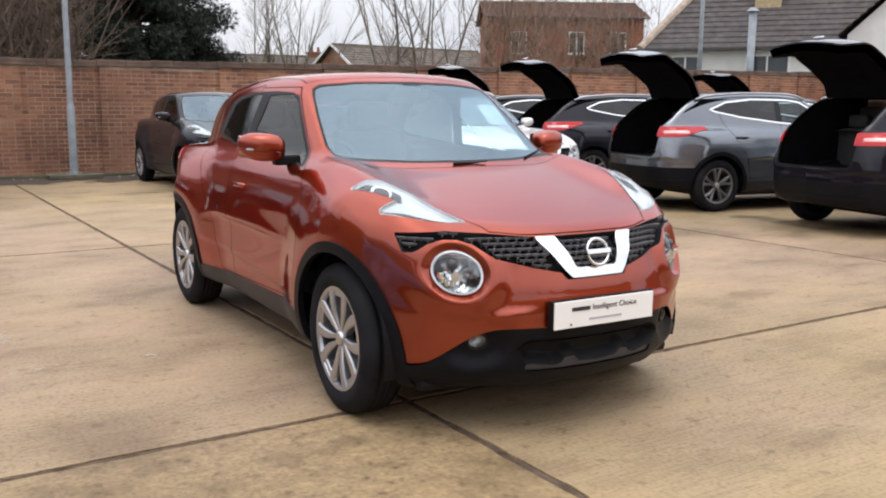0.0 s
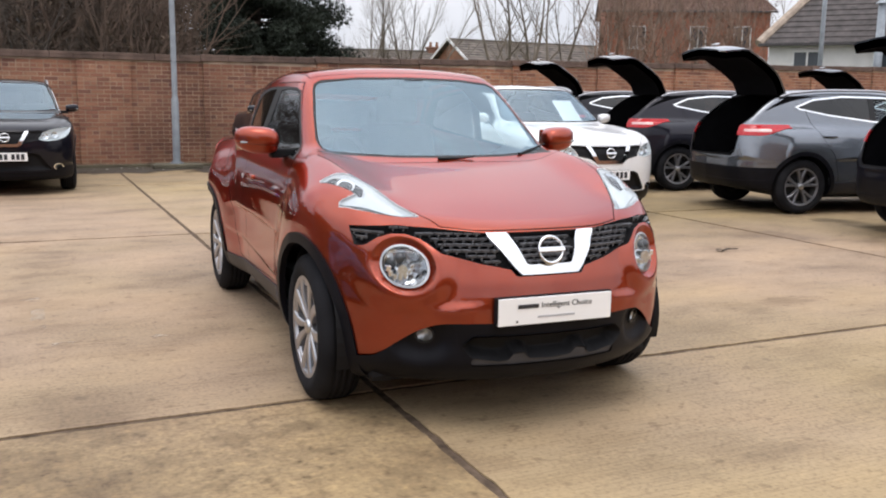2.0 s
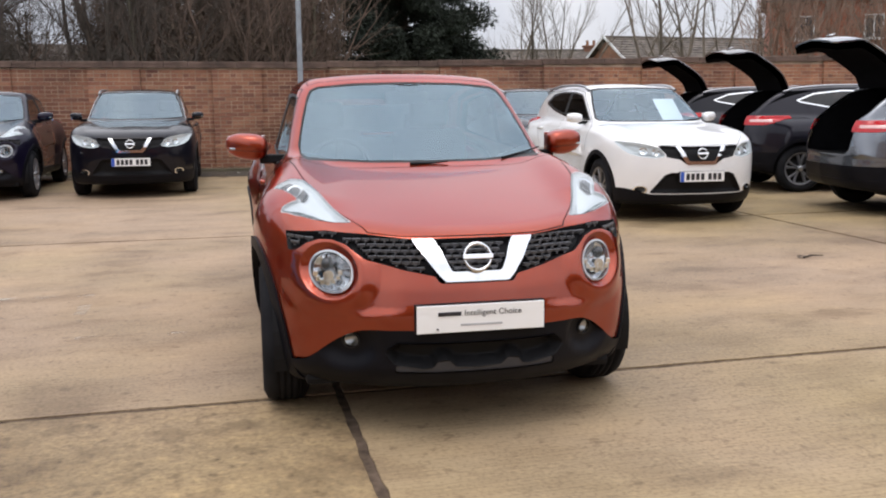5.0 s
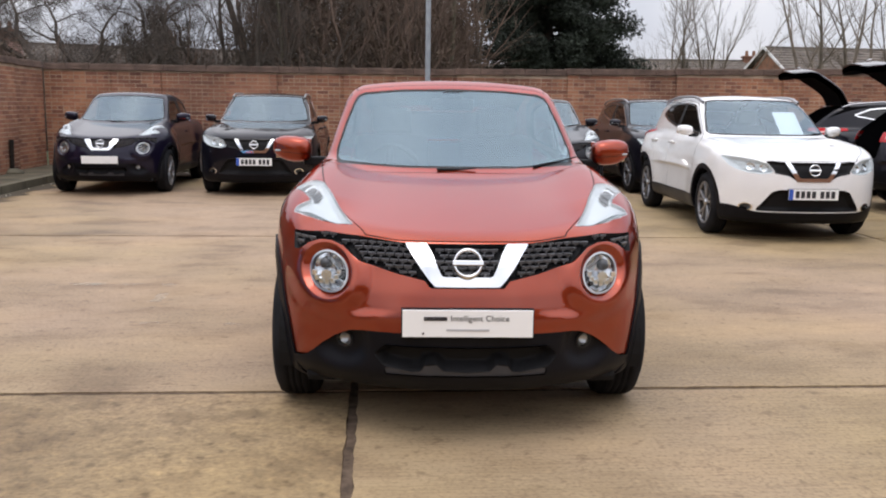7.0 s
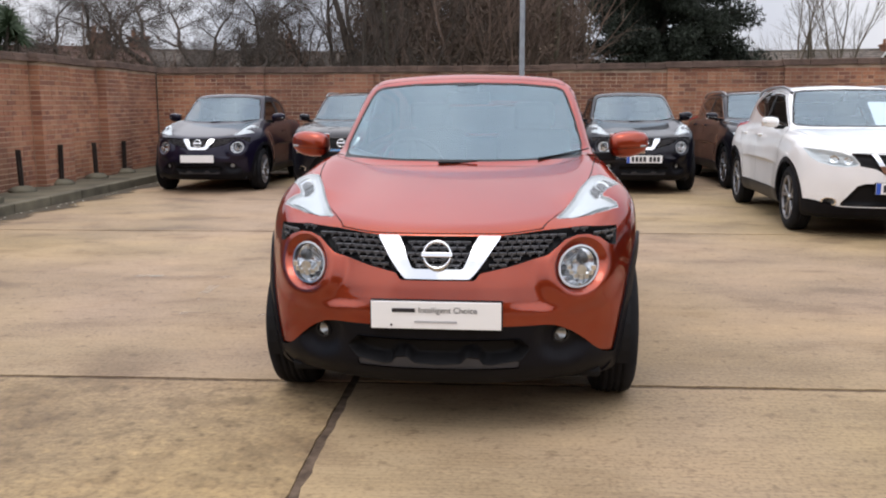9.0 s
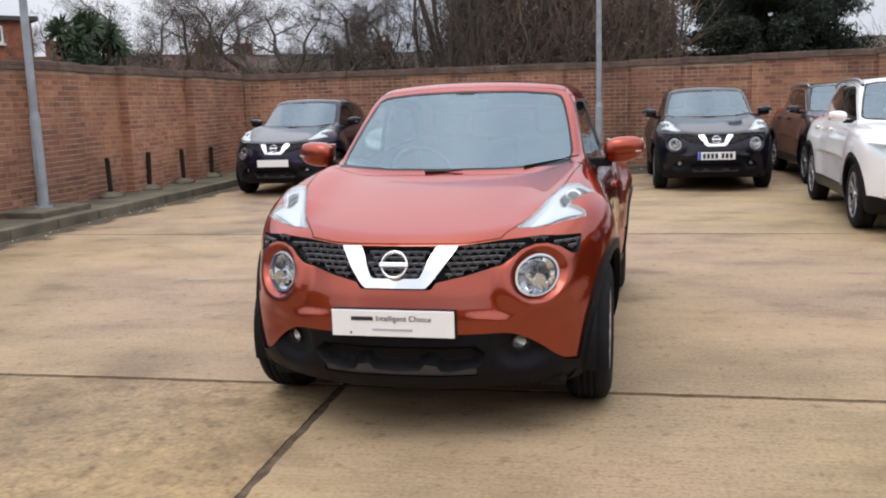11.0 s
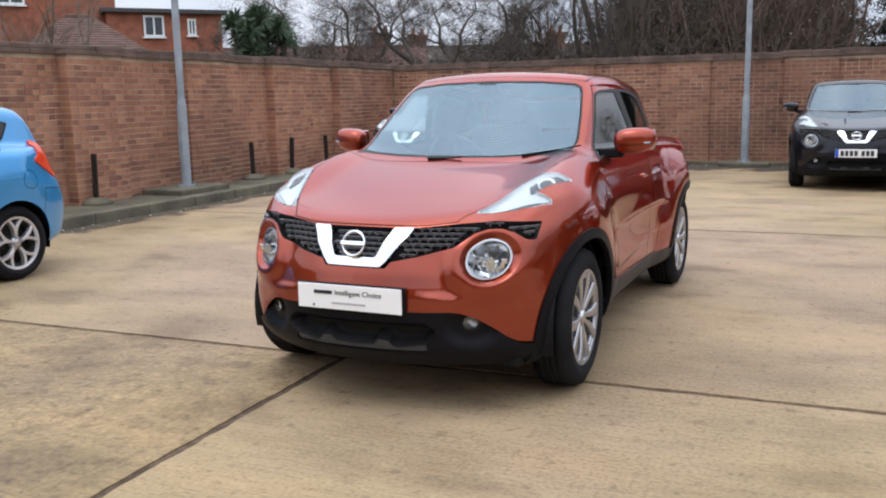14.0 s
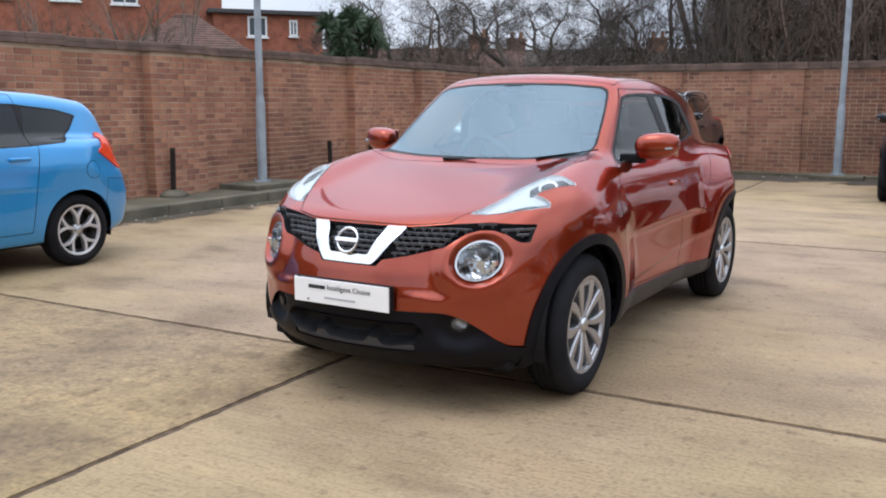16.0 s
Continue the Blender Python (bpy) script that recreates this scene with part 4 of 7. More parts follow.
            q[flip] = q[flip][:, ::-1]
            Q.append(q)
        Q = np.concatenate(Q)
        mid = V[:, 0] < h * 0.25
        for _ in range(4):
            g = self.grad(V)
            step = (self.f(*V.T) / np.maximum((g * g).sum(1), 0.2))[:, None] * g
            V = V - np.clip(step, -h, h)
        V[mid, 0] = 0.0
        T = np.concatenate((Q[:, [0, 2, 1]], Q[:, [0, 3, 2]]))
        return V, T


def carve(mesh, g):
    """Cuts a mesh along g = 0. Returns the piece with g < 0 and the piece with g > 0."""
    V, T = mesh
    if not len(T):
        return (V, T), (V, T)
    s = g(*V.T)
    s = np.where(np.abs(s) < 1e-7, 1e-7, s)
    neg = s < 0
    cnt = neg[T].sum(1)
    a_t, b_t = [T[cnt == 3]], [T[cnt == 0]]
    mix = T[(cnt == 1) | (cnt == 2)]
    newV = [V]
    if len(mix):
        lone_neg = neg[mix].sum(1) == 1
        lone = np.where(lone_neg[:, None], neg[mix], ~neg[mix])
        k = lone.argmax(1)
        r = np.arange(len(mix))
        p, q, w = mix[r, k], mix[r, (k + 1) % 3], mix[r, (k + 2) % 3]
        E = np.concatenate((np.stack((p, q), 1), np.stack((p, w), 1)))
        Es = np.sort(E, 1)
        u, inv = np.unique(Es, axis=0, return_inverse=True)
        inv = inv.reshape(-1)
        t = (s[u[:, 0]] / (s[u[:, 0]] - s[u[:, 1]]))[:, None]
        newV.append(V[u[:, 0]] * (1 - t) + V[u[:, 1]] * t)
        e1, e2 = inv[:len(mix)] + len(V), inv[len(mix):] + len(V)
        tip = np.stack((p, e1, e2), 1)
        r1, r2 = np.stack((e1, q, w), 1), np.stack((e1, w, e2), 1)
        a_t += [tip[lone_neg], r1[~lone_neg], r2[~lone_neg]]
        b_t += [tip[~lone_neg], r1[lone_neg], r2[lone_neg]]
    V2 = np.concatenate(newV)

    def pack(ts):
        t = np.concatenate(ts)
        if not len(t):
            return np.zeros((0, 3)), np.zeros((0, 3), int)
        used, inv = np.unique(t, return_inverse=True)
        return V2[used], inv.reshape(t.shape)
    return pack(a_t), pack(b_t)


def both(mesh):
    V, T = mesh
    return np.concatenate((V, V * (-1, 1, 1))), np.concatenate((T, T[:, ::-1] + len(V)))


def other(mesh):
    V, T = mesh
    return V * (-1, 1, 1), T[:, ::-1]


SMALL_BODY = Shape(
    axle_f=0.80, axle_r=3.33, flare=0.048, flare_f=1.0, waist=0.02, haunch=0.040,
    side=curve(0.15, 0.70, 0.25, 0.775, 0.4, 0.815, 0.6, 0.828, 0.8, 0.825, 0.95, 0.80, 1.05, 0.76, 1.15, 0.69),
    deck=curve(0.05, 0.79, 0.12, 0.835, 0.22, 0.865, 0.4, 0.911, 0.7, 0.979, 0.9, 1.021, 1.0, 1.040, 1.1, 1.059, 1.2, 1.080, 1.4, 1.096, 2.0, 1.09, 3.0, 1.10, 4.2, 1.06),
    deck_drop=0.03, crest=0.045, crest_x=0.66,
    nose=curve(0.18, 0.17, 0.24, 0.10, 0.32, 0.055, 0.42, 0.035, 0.52, 0.03, 0.62, 0.05, 0.72, 0.085, 0.80, 0.11, 0.86, 0.15, 0.92, 0.22, 1.0, 0.36),
    plan=curve(0, 0, 0.15, 0.007, 0.27, 0.03, 0.45, 0.10, 0.58, 0.18, 0.70, 0.278, 0.78, 0.40, 0.84, 0.56, 0.88, 0.80, 0.95, 1.3),
    lamp=(0.58, 0.70), smile=0.011, k_top=0.10, k_front=0.07,
    tail=curve(0.2, 4.0, 0.4, 4.12, 0.7, 4.13, 0.95, 4.05, 1.1, 3.95),
    tail_plan=curve(0, 0, 0.4, 0.05, 0.6, 0.14, 0.75, 0.32, 0.88, 0.75),
    floor=curve(0, 0.2, 0.5, 0.2, 1.0, 0.22, 3.2, 0.24, 4.2, 0.28),
    cabin=curve(1.0, 0.66, 1.3, 0.69, 1.8, 0.715, 2.4, 0.738, 3.0, 0.688, 3.6, 0.575, 4.0, 0.47), tumble=0.30,
    roof=curve(1.3, 1.38, 1.6, 1.475, 1.9, 1.53, 2.3, 1.538, 2.8, 1.510, 3.3, 1.450, 3.7, 1.37, 4.0, 1.28), roof_drop=0.12,
    screen_y=1.06, screen_slope=1.50, screen_bow=0.52,
    hatch=curve(0.9, 4.08, 1.1, 3.95, 1.4, 3.72, 1.6, 3.5),
)
FAMILY_BODY = Shape(
    axle_f=0.88, axle_r=3.526, flare=0.028, flare_f=1.0, waist=0.018, haunch=0.02,
    side=curve(0.15, 0.74, 0.25, 0.82, 0.4, 0.86, 0.6, 0.868, 0.8, 0.865, 0.95, 0.845, 1.05, 0.80, 1.15, 0.73),
    deck=curve(0.02, 0.83, 0.08, 0.885, 0.18, 0.935, 0.4, 0.985, 0.7, 1.03, 1.0, 1.065, 1.3, 1.085, 2.0, 1.10, 3.0, 1.12, 4.4, 1.10),
    deck_drop=0.06, crest=0.02, crest_x=0.66,
    nose=curve(0.18, 0.16, 0.24, 0.09, 0.32, 0.05, 0.45, 0.025, 0.6, 0.015, 0.72, 0.02, 0.80, 0.035, 0.88, 0.075, 0.94, 0.15, 1.0, 0.28),
    plan=curve(0, 0, 0.2, 0.012, 0.4, 0.05, 0.55, 0.11, 0.68, 0.20, 0.78, 0.32, 0.85, 0.47, 0.90, 0.72, 0.96, 1.2),
    lamp=None, smile=0.0, k_top=0.09, k_front=0.08,
    tail=curve(0.2, 4.22, 0.4, 4.35, 0.6, 4.38, 0.85, 4.34, 1.0, 4.29, 1.1, 4.25),
    tail_plan=curve(0, 0, 0.4, 0.03, 0.6, 0.09, 0.75, 0.22, 0.88, 0.55),
    floor=curve(0, 0.2, 0.5, 0.2, 1.0, 0.23, 3.4, 0.25, 4.4, 0.32),
    cabin=curve(1.0, 0.70, 1.4, 0.73, 2.0, 0.765, 2.6, 0.775, 3.3, 0.745, 3.9, 0.68, 4.3, 0.60), tumble=0.34,
    roof=curve(1.4, 1.36, 1.8, 1.48, 2.1, 1.535, 2.5, 1.558, 3.0, 1.555, 3.5, 1.52, 3.9, 1.465, 4.3, 1.39), roof_drop=0.10,
    screen_y=1.16, screen_slope=1.66, screen_bow=0.42,
    hatch=curve(0.8, 4.36, 1.0, 4.325, 1.10, 4.285, 1.2, 4.19, 1.35, 4.01, 1.5, 3.82, 1.6, 3.69),
)
SUPERMINI = Shape(
    axle_f=0.83, axle_r=3.43, flare=0.02, flare_f=1.0, waist=0.015, haunch=0.015,
    side=curve(0.15, 0.70, 0.25, 0.78, 0.4, 0.815, 0.6, 0.825, 0.8, 0.825, 0.95, 0.81, 1.05, 0.78, 1.15, 0.71),
    deck=curve(0.02, 0.76, 0.2, 0.87, 0.5, 0.95, 0.9, 1.02, 1.3, 1.06, 2.0, 1.08, 3.0, 1.11, 4.2, 1.06),
    deck_drop=0.06, crest=0.0, crest_x=0.6,
    nose=curve(0.18, 0.15, 0.3, 0.05, 0.5, 0.02, 0.7, 0.05, 0.85, 0.15, 1.0, 0.3),
    plan=curve(0, 0, 0.3, 0.03, 0.55, 0.13, 0.7, 0.27, 0.8, 0.46, 0.85, 0.7, 0.92, 1.1),
    lamp=None, smile=0.0, k_top=0.08, k_front=0.08,
    tail=curve(0.2, 4.0, 0.35, 4.13, 0.55, 4.17, 0.72, 4.14, 0.85, 4.05, 1.0, 4.0, 1.1, 3.97),
    tail_plan=curve(0, 0, 0.4, 0.03, 0.6, 0.07, 0.72, 0.15, 0.84, 0.42),
    floor=curve(0, 0.18, 1.0, 0.2, 3.3, 0.22, 4.2, 0.30),
    cabin=curve(1.0, 0.66, 1.5, 0.70, 2.2, 0.735, 3.0, 0.725, 3.6, 0.68, 4.0, 0.62), tumble=0.26,
    roof=curve(1.3, 1.32, 1.6, 1.40, 2.0, 1.46, 2.6, 1.482, 3.2, 1.458, 3.7, 1.395, 4.0, 1.335), roof_drop=0.09,
    screen_y=1.0, screen_slope=1.45, screen_bow=0.4,
    hatch=curve(0.8, 4.07, 1.0, 4.02, 1.2, 3.95, 1.35, 3.86, 1.5, 3.74),
)


# ---- end of car shapes ----


# ---- car parts ----
def rim_of(T):
    """Directed edges that only one triangle uses."""
    E = np.concatenate((T[:, [0, 1]], T[:, [1, 2]], T[:, [2, 0]]))
    key = np.sort(E, 1)
    _, inv, cnt = np.unique(key, axis=0, return_inverse=True, return_counts=True)
    return E[cnt[inv.reshape(-1)] == 1]


def panel(name, mesh, shape, mat, parent, offset=0.0, skirt=0.0, label="", inward=False):
    """A piece of a car's skin as a mesh of its own, shaded by the shape's own normals; skirt gives it a folded edge."""
    V, T = mesh
    if not len(T):
        return None
    N = shape.normals(V)
    W = V + N * (np.reshape(offset, (-1, 1)) if np.ndim(offset) else offset)
    if np.ndim(offset):
        fn = np.cross(W[T[:, 1]] - W[T[:, 0]], W[T[:, 2]] - W[T[:, 0]])
        M = np.zeros_like(W)
        for k in range(3):
            np.add.at(M, T[:, k], fn)
        N2 = M / np.maximum(np.linalg.norm(M, axis=1, keepdims=True), 1e-12)
    else:
        N2 = N
    P, F, NN = W, T, (-N2 if inward else N2)
    if skirt:
        E = rim_of(T)
        E = E[~((np.abs(V[E[:, 0], 0]) < 1e-6) & (np.abs(V[E[:, 1], 0]) < 1e-6))]
        a, b = W[E[:, 0]], W[E[:, 1]]
        c, d = a - N[E[:, 0]] * skirt, b - N[E[:, 1]] * skirt
        out = np.cross(b - a, N[E[:, 0]])
        out /= np.maximum(np.linalg.norm(out, axis=1, keepdims=True), 1e-9)
        k, n = len(P), len(E)
        i = np.arange(n)
        P = np.concatenate((P, a, b, d, c))
        F = np.concatenate((F, np.stack((k + i + n, k + i, k + i + 3 * n), 1), np.stack((k + i + n, k + i + 3 * n, k + i + 2 * n), 1)))
        NN = np.concatenate((NN, out, out, out, out))
    me = bpy.data.meshes.new(name)
    me.from_pydata(P.tolist(), [], F.tolist())
    me.polygons.foreach_set("use_smooth", [True] * len(F))
    me.normals_split_custom_set_from_vertices(NN.tolist())
    me.materials.append(mat)
    ob = new(name, me)
    ob.parent = parent
    return tagged(ob, label) if label else ob


def sides(name, mesh, shape, mat, parent, **k):
    """The same piece on both sides of the car, as two parts."""
    a = panel(name, mesh, shape, mat, parent, **k)
    b = panel(name, other(mesh), shape, mat, parent, **k)
    return a, b


def split_line(mesh, g, half=0.0025):
    """Cuts along g = 0 and leaves a thin gap strip: inside, gap, outside."""
    ins, rest = carve(mesh, lambda x, y, z: g(x, y, z) + half)
    _, out = carve(rest, lambda x, y, z: g(x, y, z) - half)
    wide, _ = carve(carve(mesh, lambda x, y, z: g(x, y, z) - 0.016)[0], lambda x, y, z: -0.016 - g(x, y, z))
    return ins, wide, out


def join(*meshes):
    V, T, n = [], [], 0
    for v, t in meshes:
        V.append(v)
        T.append(t + n)
        n += len(v)
    return np.concatenate(V), np.concatenate(T)


def lathe_x(bm, profile, n, cx=0.0, cy=0.0, cz=0.0, sx=1):
    """Turns pairs (r, x) round the x axis."""
    rings = []
    for r, x in profile:
        rings.append([bm.verts.new((cx + sx * x, cy + r * math.cos(2 * math.pi * i / n), cz + r * math.sin(2 * math.pi * i / n))) for i in range(n)])
    for a, b in zip(rings, rings[1:]):
        for i in range(n):
            f = (a[i], a[(i + 1) % n], b[(i + 1) % n], b[i])
            bm.faces.new(f if sx < 0 else f[::-1])
    return bm


def add_ribbon(bm, pts, widths, x0, x1, sx):
    """A flat bar along points (y, z) in the wheel's plane, between depths x0 (front) and x1 (back), its front edges chamfered."""
    rows = []
    n = len(pts)
    for i, (p, w) in enumerate(zip(pts, widths)):
        a, b = pts[max(i - 1, 0)], pts[min(i + 1, n - 1)]
        d = Vector((b[0] - a[0], b[1] - a[1])).normalized()
        nrm = Vector((-d[1], d[0]))
        f0 = x0[i] if isinstance(x0, (list, tuple)) else x0
        row = []
        for s, x in ((-1, x1), (-1, f0 - 0.006), (-0.72, f0), (0.72, f0), (1, f0 - 0.006), (1, x1)):
            row.append(bm.verts.new((sx * x, p[0] + nrm[0] * w * s / 2, p[1] + nrm[1] * w * s / 2)))
        rows.append(row)
    for a, b in zip(rows, rows[1:]):
        for i in range(5):
            bm.faces.new((a[i], a[i + 1], b[i + 1], b[i]))


def wheel(parent, sx, x_out, y, R, rim, style, n=56, width=0.205):
    """A road wheel: tyre, rim with its spokes, hub cap, brake disc. sx: which side it faces."""
    w = new("wheel")
    w.parent = parent
    w.location = (sx * x_out, y, R)
    bm = bmesh.new()
    r2 = rim
    prof = [(r2 - 0.012, -width + 0.02), (r2 + 0.02, -width + 0.004), (R - 0.05, -width), (R - 0.012, -width + 0.018), (R, -width + 0.045)]
    for k in range(4):
        c = -width + 0.045 + (width - 0.09) * (k + 0.5) / 4
        prof += [(R, c - 0.016), (R - 0.008, c - 0.012), (R - 0.008, c + 0.012 - 0.018), (R, c - 0.002)]
    prof += [(R, -0.045), (R - 0.012, -0.018), (R - 0.05, 0.0), (R - 0.06, 0.002), (r2 + 0.03, -0.001), (r2 + 0.008, -0.008), (r2 - 0.004, -0.018)]
    lathe_x(bm, prof, n, sx=sx)
    part("tyre", bm, M_TYRE, w, "black rubber tyre", smooth=True)
    bm = bmesh.new()
    lathe_x(bm, [(r2 - 0.034, -width + 0.03), (r2 - 0.034, -0.06), (r2 - 0.016, -0.026)], n, sx=sx)
    part("rim_barrel", bm, M_BRAKE, w, smooth=True)
    bm = bmesh.new()
    lathe_x(bm, [(r2 - 0.018, -0.028), (r2 - 0.012, -0.014), (r2 - 0.004, -0.010), (r2 + 0.006, -0.010), (r2 + 0.008, -0.02), (r2 + 0.004, -0.03)], n, sx=sx)
    rr = r2 - 0.012
    for k in range(5):
        a0 = math.pi / 2 + 2 * math.pi * k / 5
        if style == "petal":
            for s in (-1, 1):
                pts, ws, xs = [], [], []
                for i in range(11):
                    t = i / 10
                    r = 0.026 + (rr + 0.004 - 0.026) * t
                    a = a0 + s * (0.34 + 0.07 * math.sin(t * math.pi) - 0.05 * t)
                    pts.append((r * math.cos(a), r * math.sin(a)))
                    ws.append(0.018 + 0.032 * math.sin(min(1.0, t * 1.1) * math.pi * 0.5) ** 1.5)
                    xs.append(-0.020 + 0.010 * math.sin(t * math.pi * 0.7) - 0.008 * (1 - t))
                add_ribbon(bm, pts, ws, xs, -0.062, sx)
            pts = [(r * math.cos(a0 + 0.34 * q), r * math.sin(a0 + 0.34 * q)) for q in (-1, -0.5, 0, 0.5, 1) for r in (rr - 0.012,)]
            add_ribbon(bm, pts, [0.030] * 5, -0.018, -0.05, sx)
        elif style.startswith("bolt"):
            for s in (-1, 1):
                pts, ws, xs = [], [], []
                for i in range(7):
                    t = i / 6
                    r = 0.04 + (rr - 0.04) * t
                    a = a0 + s * (0.10 + 0.14 * t)
                    pts.append((r * math.cos(a), r * math.sin(a)))
                    ws.append(0.026 + 0.010 * t)
                    xs.append(-0.03 + 0.015 * t)
                add_ribbon(bm, pts, ws, xs, -0.07, sx)
        else:
            for s in (-1, 1):
                pts, ws, xs = [], [], []
                for i in range(7):
                    t = i / 6
                    r = 0.03 + (rr - 0.03) * t
                    a = a0 + s * (0.32 * max(0.0, t - 0.38) / 0.62)
                    pts.append((r * math.cos(a), r * math.sin(a)))
                    ws.append(0.032 - 0.008 * t)
                    xs.append(-0.022 + 0.008 * t)
                add_ribbon(bm, pts, ws, xs, -0.06, sx)
    lathe_x(bm, [(0.050, -0.07), (0.050, -0.032), (0.04, -0.026)], 24, sx=sx)
    part("rim", bm, M_ALLOY_DARK if style == "bolt_dark" else M_ALLOY_MID if style == "bolt" else M_ALLOY_BRIGHT if style == "fork" else M_ALLOY, w, "dark alloy rim with five split spokes" if style == "bolt_dark" else "silver alloy rim with five split spokes", smooth=False)
    bm = bmesh.new()
    lathe_x(bm, [(0.034, -0.030), (0.032, -0.018), (0.024, -0.014), (0.002, -0.013)], 24, sx=sx)
    part("hub_cap", bm, M_CHROME_DULL, w, smooth=True)
    bm = bmesh.new()
    lathe_x(bm, [(rr, -0.125), (0.15, -0.12), (0.15, -0.10), (0.06, -0.10), (0.05, -0.08)], 32, sx=sx)
    part("brake_disc", bm, M_BRAKE, w, smooth=True)
    return w


def wheel_wells(parent, shape, R, half):
    for sx in (-1, 1):
        for ay in (shape.axle_f, shape.axle_r):
            bm = bmesh.new()
            n = 24
            ra = R + 0.06
            rows = []
            for i in range(n + 1):
                a = -0.25 + (math.pi + 0.5) * i / n
                rows.append([bm.verts.new((sx * x, ay + ra * math.cos(a), R + ra * math.sin(a))) for x in (half - 0.035, 0.5)])
            for a, b in zip(rows, rows[1:]):
                bm.faces.new((a[0], a[1], b[1], b[0]) if sx < 0 else (a[1], a[0], b[0], b[1]))
            bm.faces.new([r[1] for r in rows])
            part("wheel_arch_liner", bm, M_BLACK, parent)


def mirror_part(parent, sx, x, y, z, paint, scale=1.0):
    m = new("door_mirror")
    m.parent = parent
    m.location = (sx * x, y, z)
    m.scale = (scale, scale, scale)

    def lump(z0, z1, grow):
        bm = bmesh.new()
        bmesh.ops.create_uvsphere(bm, u_segments=28, v_segments=18, radius=1.0)
        for v in bm.verts:
            u = v.co.copy()
            px = 0.100 * math.copysign(abs(u.x) ** 0.66, u.x)
            taper = 1.0 - 0.30 * max(0.0, u.x) - 0.04 * max(0, -u.x)
            py = 0.080 * math.copysign(abs(u.y) ** 0.7, u.y) * taper
            pz = (0.064 if u.z > 0 else 0.066) * math.copysign(abs(u.z) ** 0.66, u.z) * (taper if u.z < 0 else 1 - 0.12 * max(0.0, u.x))
            if py > 0.035:
                py = 0.035
            v.co = (sx * (px + 0.0) * grow, (py + 0.2 * px) * grow, min(max(pz, z0), z1) * grow + 0.06 * px)
        if sx < 0:
            bmesh.ops.reverse_faces(bm, faces=bm.faces)
        return bm
    part("mirror_cap", lump(-0.018, 1, 1.0), paint, m, smooth=True)
    part("mirror_base", lump(-1, -0.020, 0.985), paint, m, smooth=True)
    bm = bmesh.new()
    add_box(bm, *sorted((sx * -0.05, sx * 0.082)), -0.054, -0.040, -0.017, -0.008, bevel=0.003)
    for v in bm.verts:
        v.co.y += 0.2 * abs(v.co.x) * (1 if v.co.x * sx > 0 else -1) - 0.012
        v.co.z += 0.06 * v.co.x * sx
    part("indicator", bm, M_LENS_GREY, m, "clear indicator strip")
    bm = bmesh.new()
    add_box(bm, *sorted((sx * -0.19, sx * -0.06)), -0.03, 0.03, -0.085, -0.04, bevel=0.01)
    part("mirror_foot", bm, M_BLACK, m)
    bm = bmesh.new()
    add_box(bm, *sorted((sx * -0.09, sx * 0.09)), 0.036, 0.04, -0.05, 0.05, bevel=0.002)
    part("mirror_glass", bm, M_MIRROR, m)
    return m


def plate_part(parent, y, z, mat, text=False, tilt=0.0, name="number_plate", bars=7, blue=False, sgn=-1):
    """A plate on the nose (sgn -1) or tail (+1)."""
    p = new(name)
    p.parent = parent
    p.location = (0, y, z)
    p.rotation_euler = (radians(tilt), 0, 0)
    part("plate_holder", box_bm(-0.265, 0.265, *sorted((0, -sgn * 0.03)), -0.0585, 0.0585, bevel=0.004), M_BLACK, p)
    part("plate", box_bm(-0.26, 0.26, *sorted((sgn * 0.006, -sgn * 0.001)), -0.0555, 0.0555, bevel=0.003), mat, p)
    yy = sgn * 0.0075
    if text:
        bm = bmesh.new()
        add_box(bm, -0.175, -0.082, yy - 0.001, yy, 0.012, 0.028)
        part("lettering_bar", bm, M_INK, p)
        for words, x, zz, size in (("Intelligent Choice", -0.07, 0.011, 0.033),):
            cu = bpy.data.curves.new("lettering", "FONT")
            cu.body, cu.size, cu.extrude, cu.align_x = words, size, 0.0006, "LEFT"
            cu.materials.append(M_INK)
            ob = new("lettering", cu)
            ob.parent = p
            ob.matrix_local = pose(x, yy, zz, 90, 0, 0)
        bm = bmesh.new()
        add_box(bm, -0.085, 0.085, yy - 0.001, yy, -0.030, -0.022)
        part("lettering_bar", bm, M_INK_PALE, p)
        bm = bmesh.new()
        add_box(bm, -0.182, -0.174, yy - 0.001, yy, -0.044, -0.036, bevel=0.002)
        part("screw_cap", bm, M_INK, p)
    elif bars:
        x = -0.19 if blue else -0.21
        step = 0.40 / bars
        for k in range(bars):
            gap = 0.03 if k >= 4 else 0.0
            bm = box_bm(x + k * step + gap, x + k * step + gap + 0.04, yy - 0.001, yy, -0.036, 0.036)
            part("character_bar", bm, M_INK, p)
        if blue:
            part("blue_band", box_bm(-0.258, -0.215, yy - 0.001, yy, -0.054, 0.054), M_PLATE_BLUE, p)
    return p


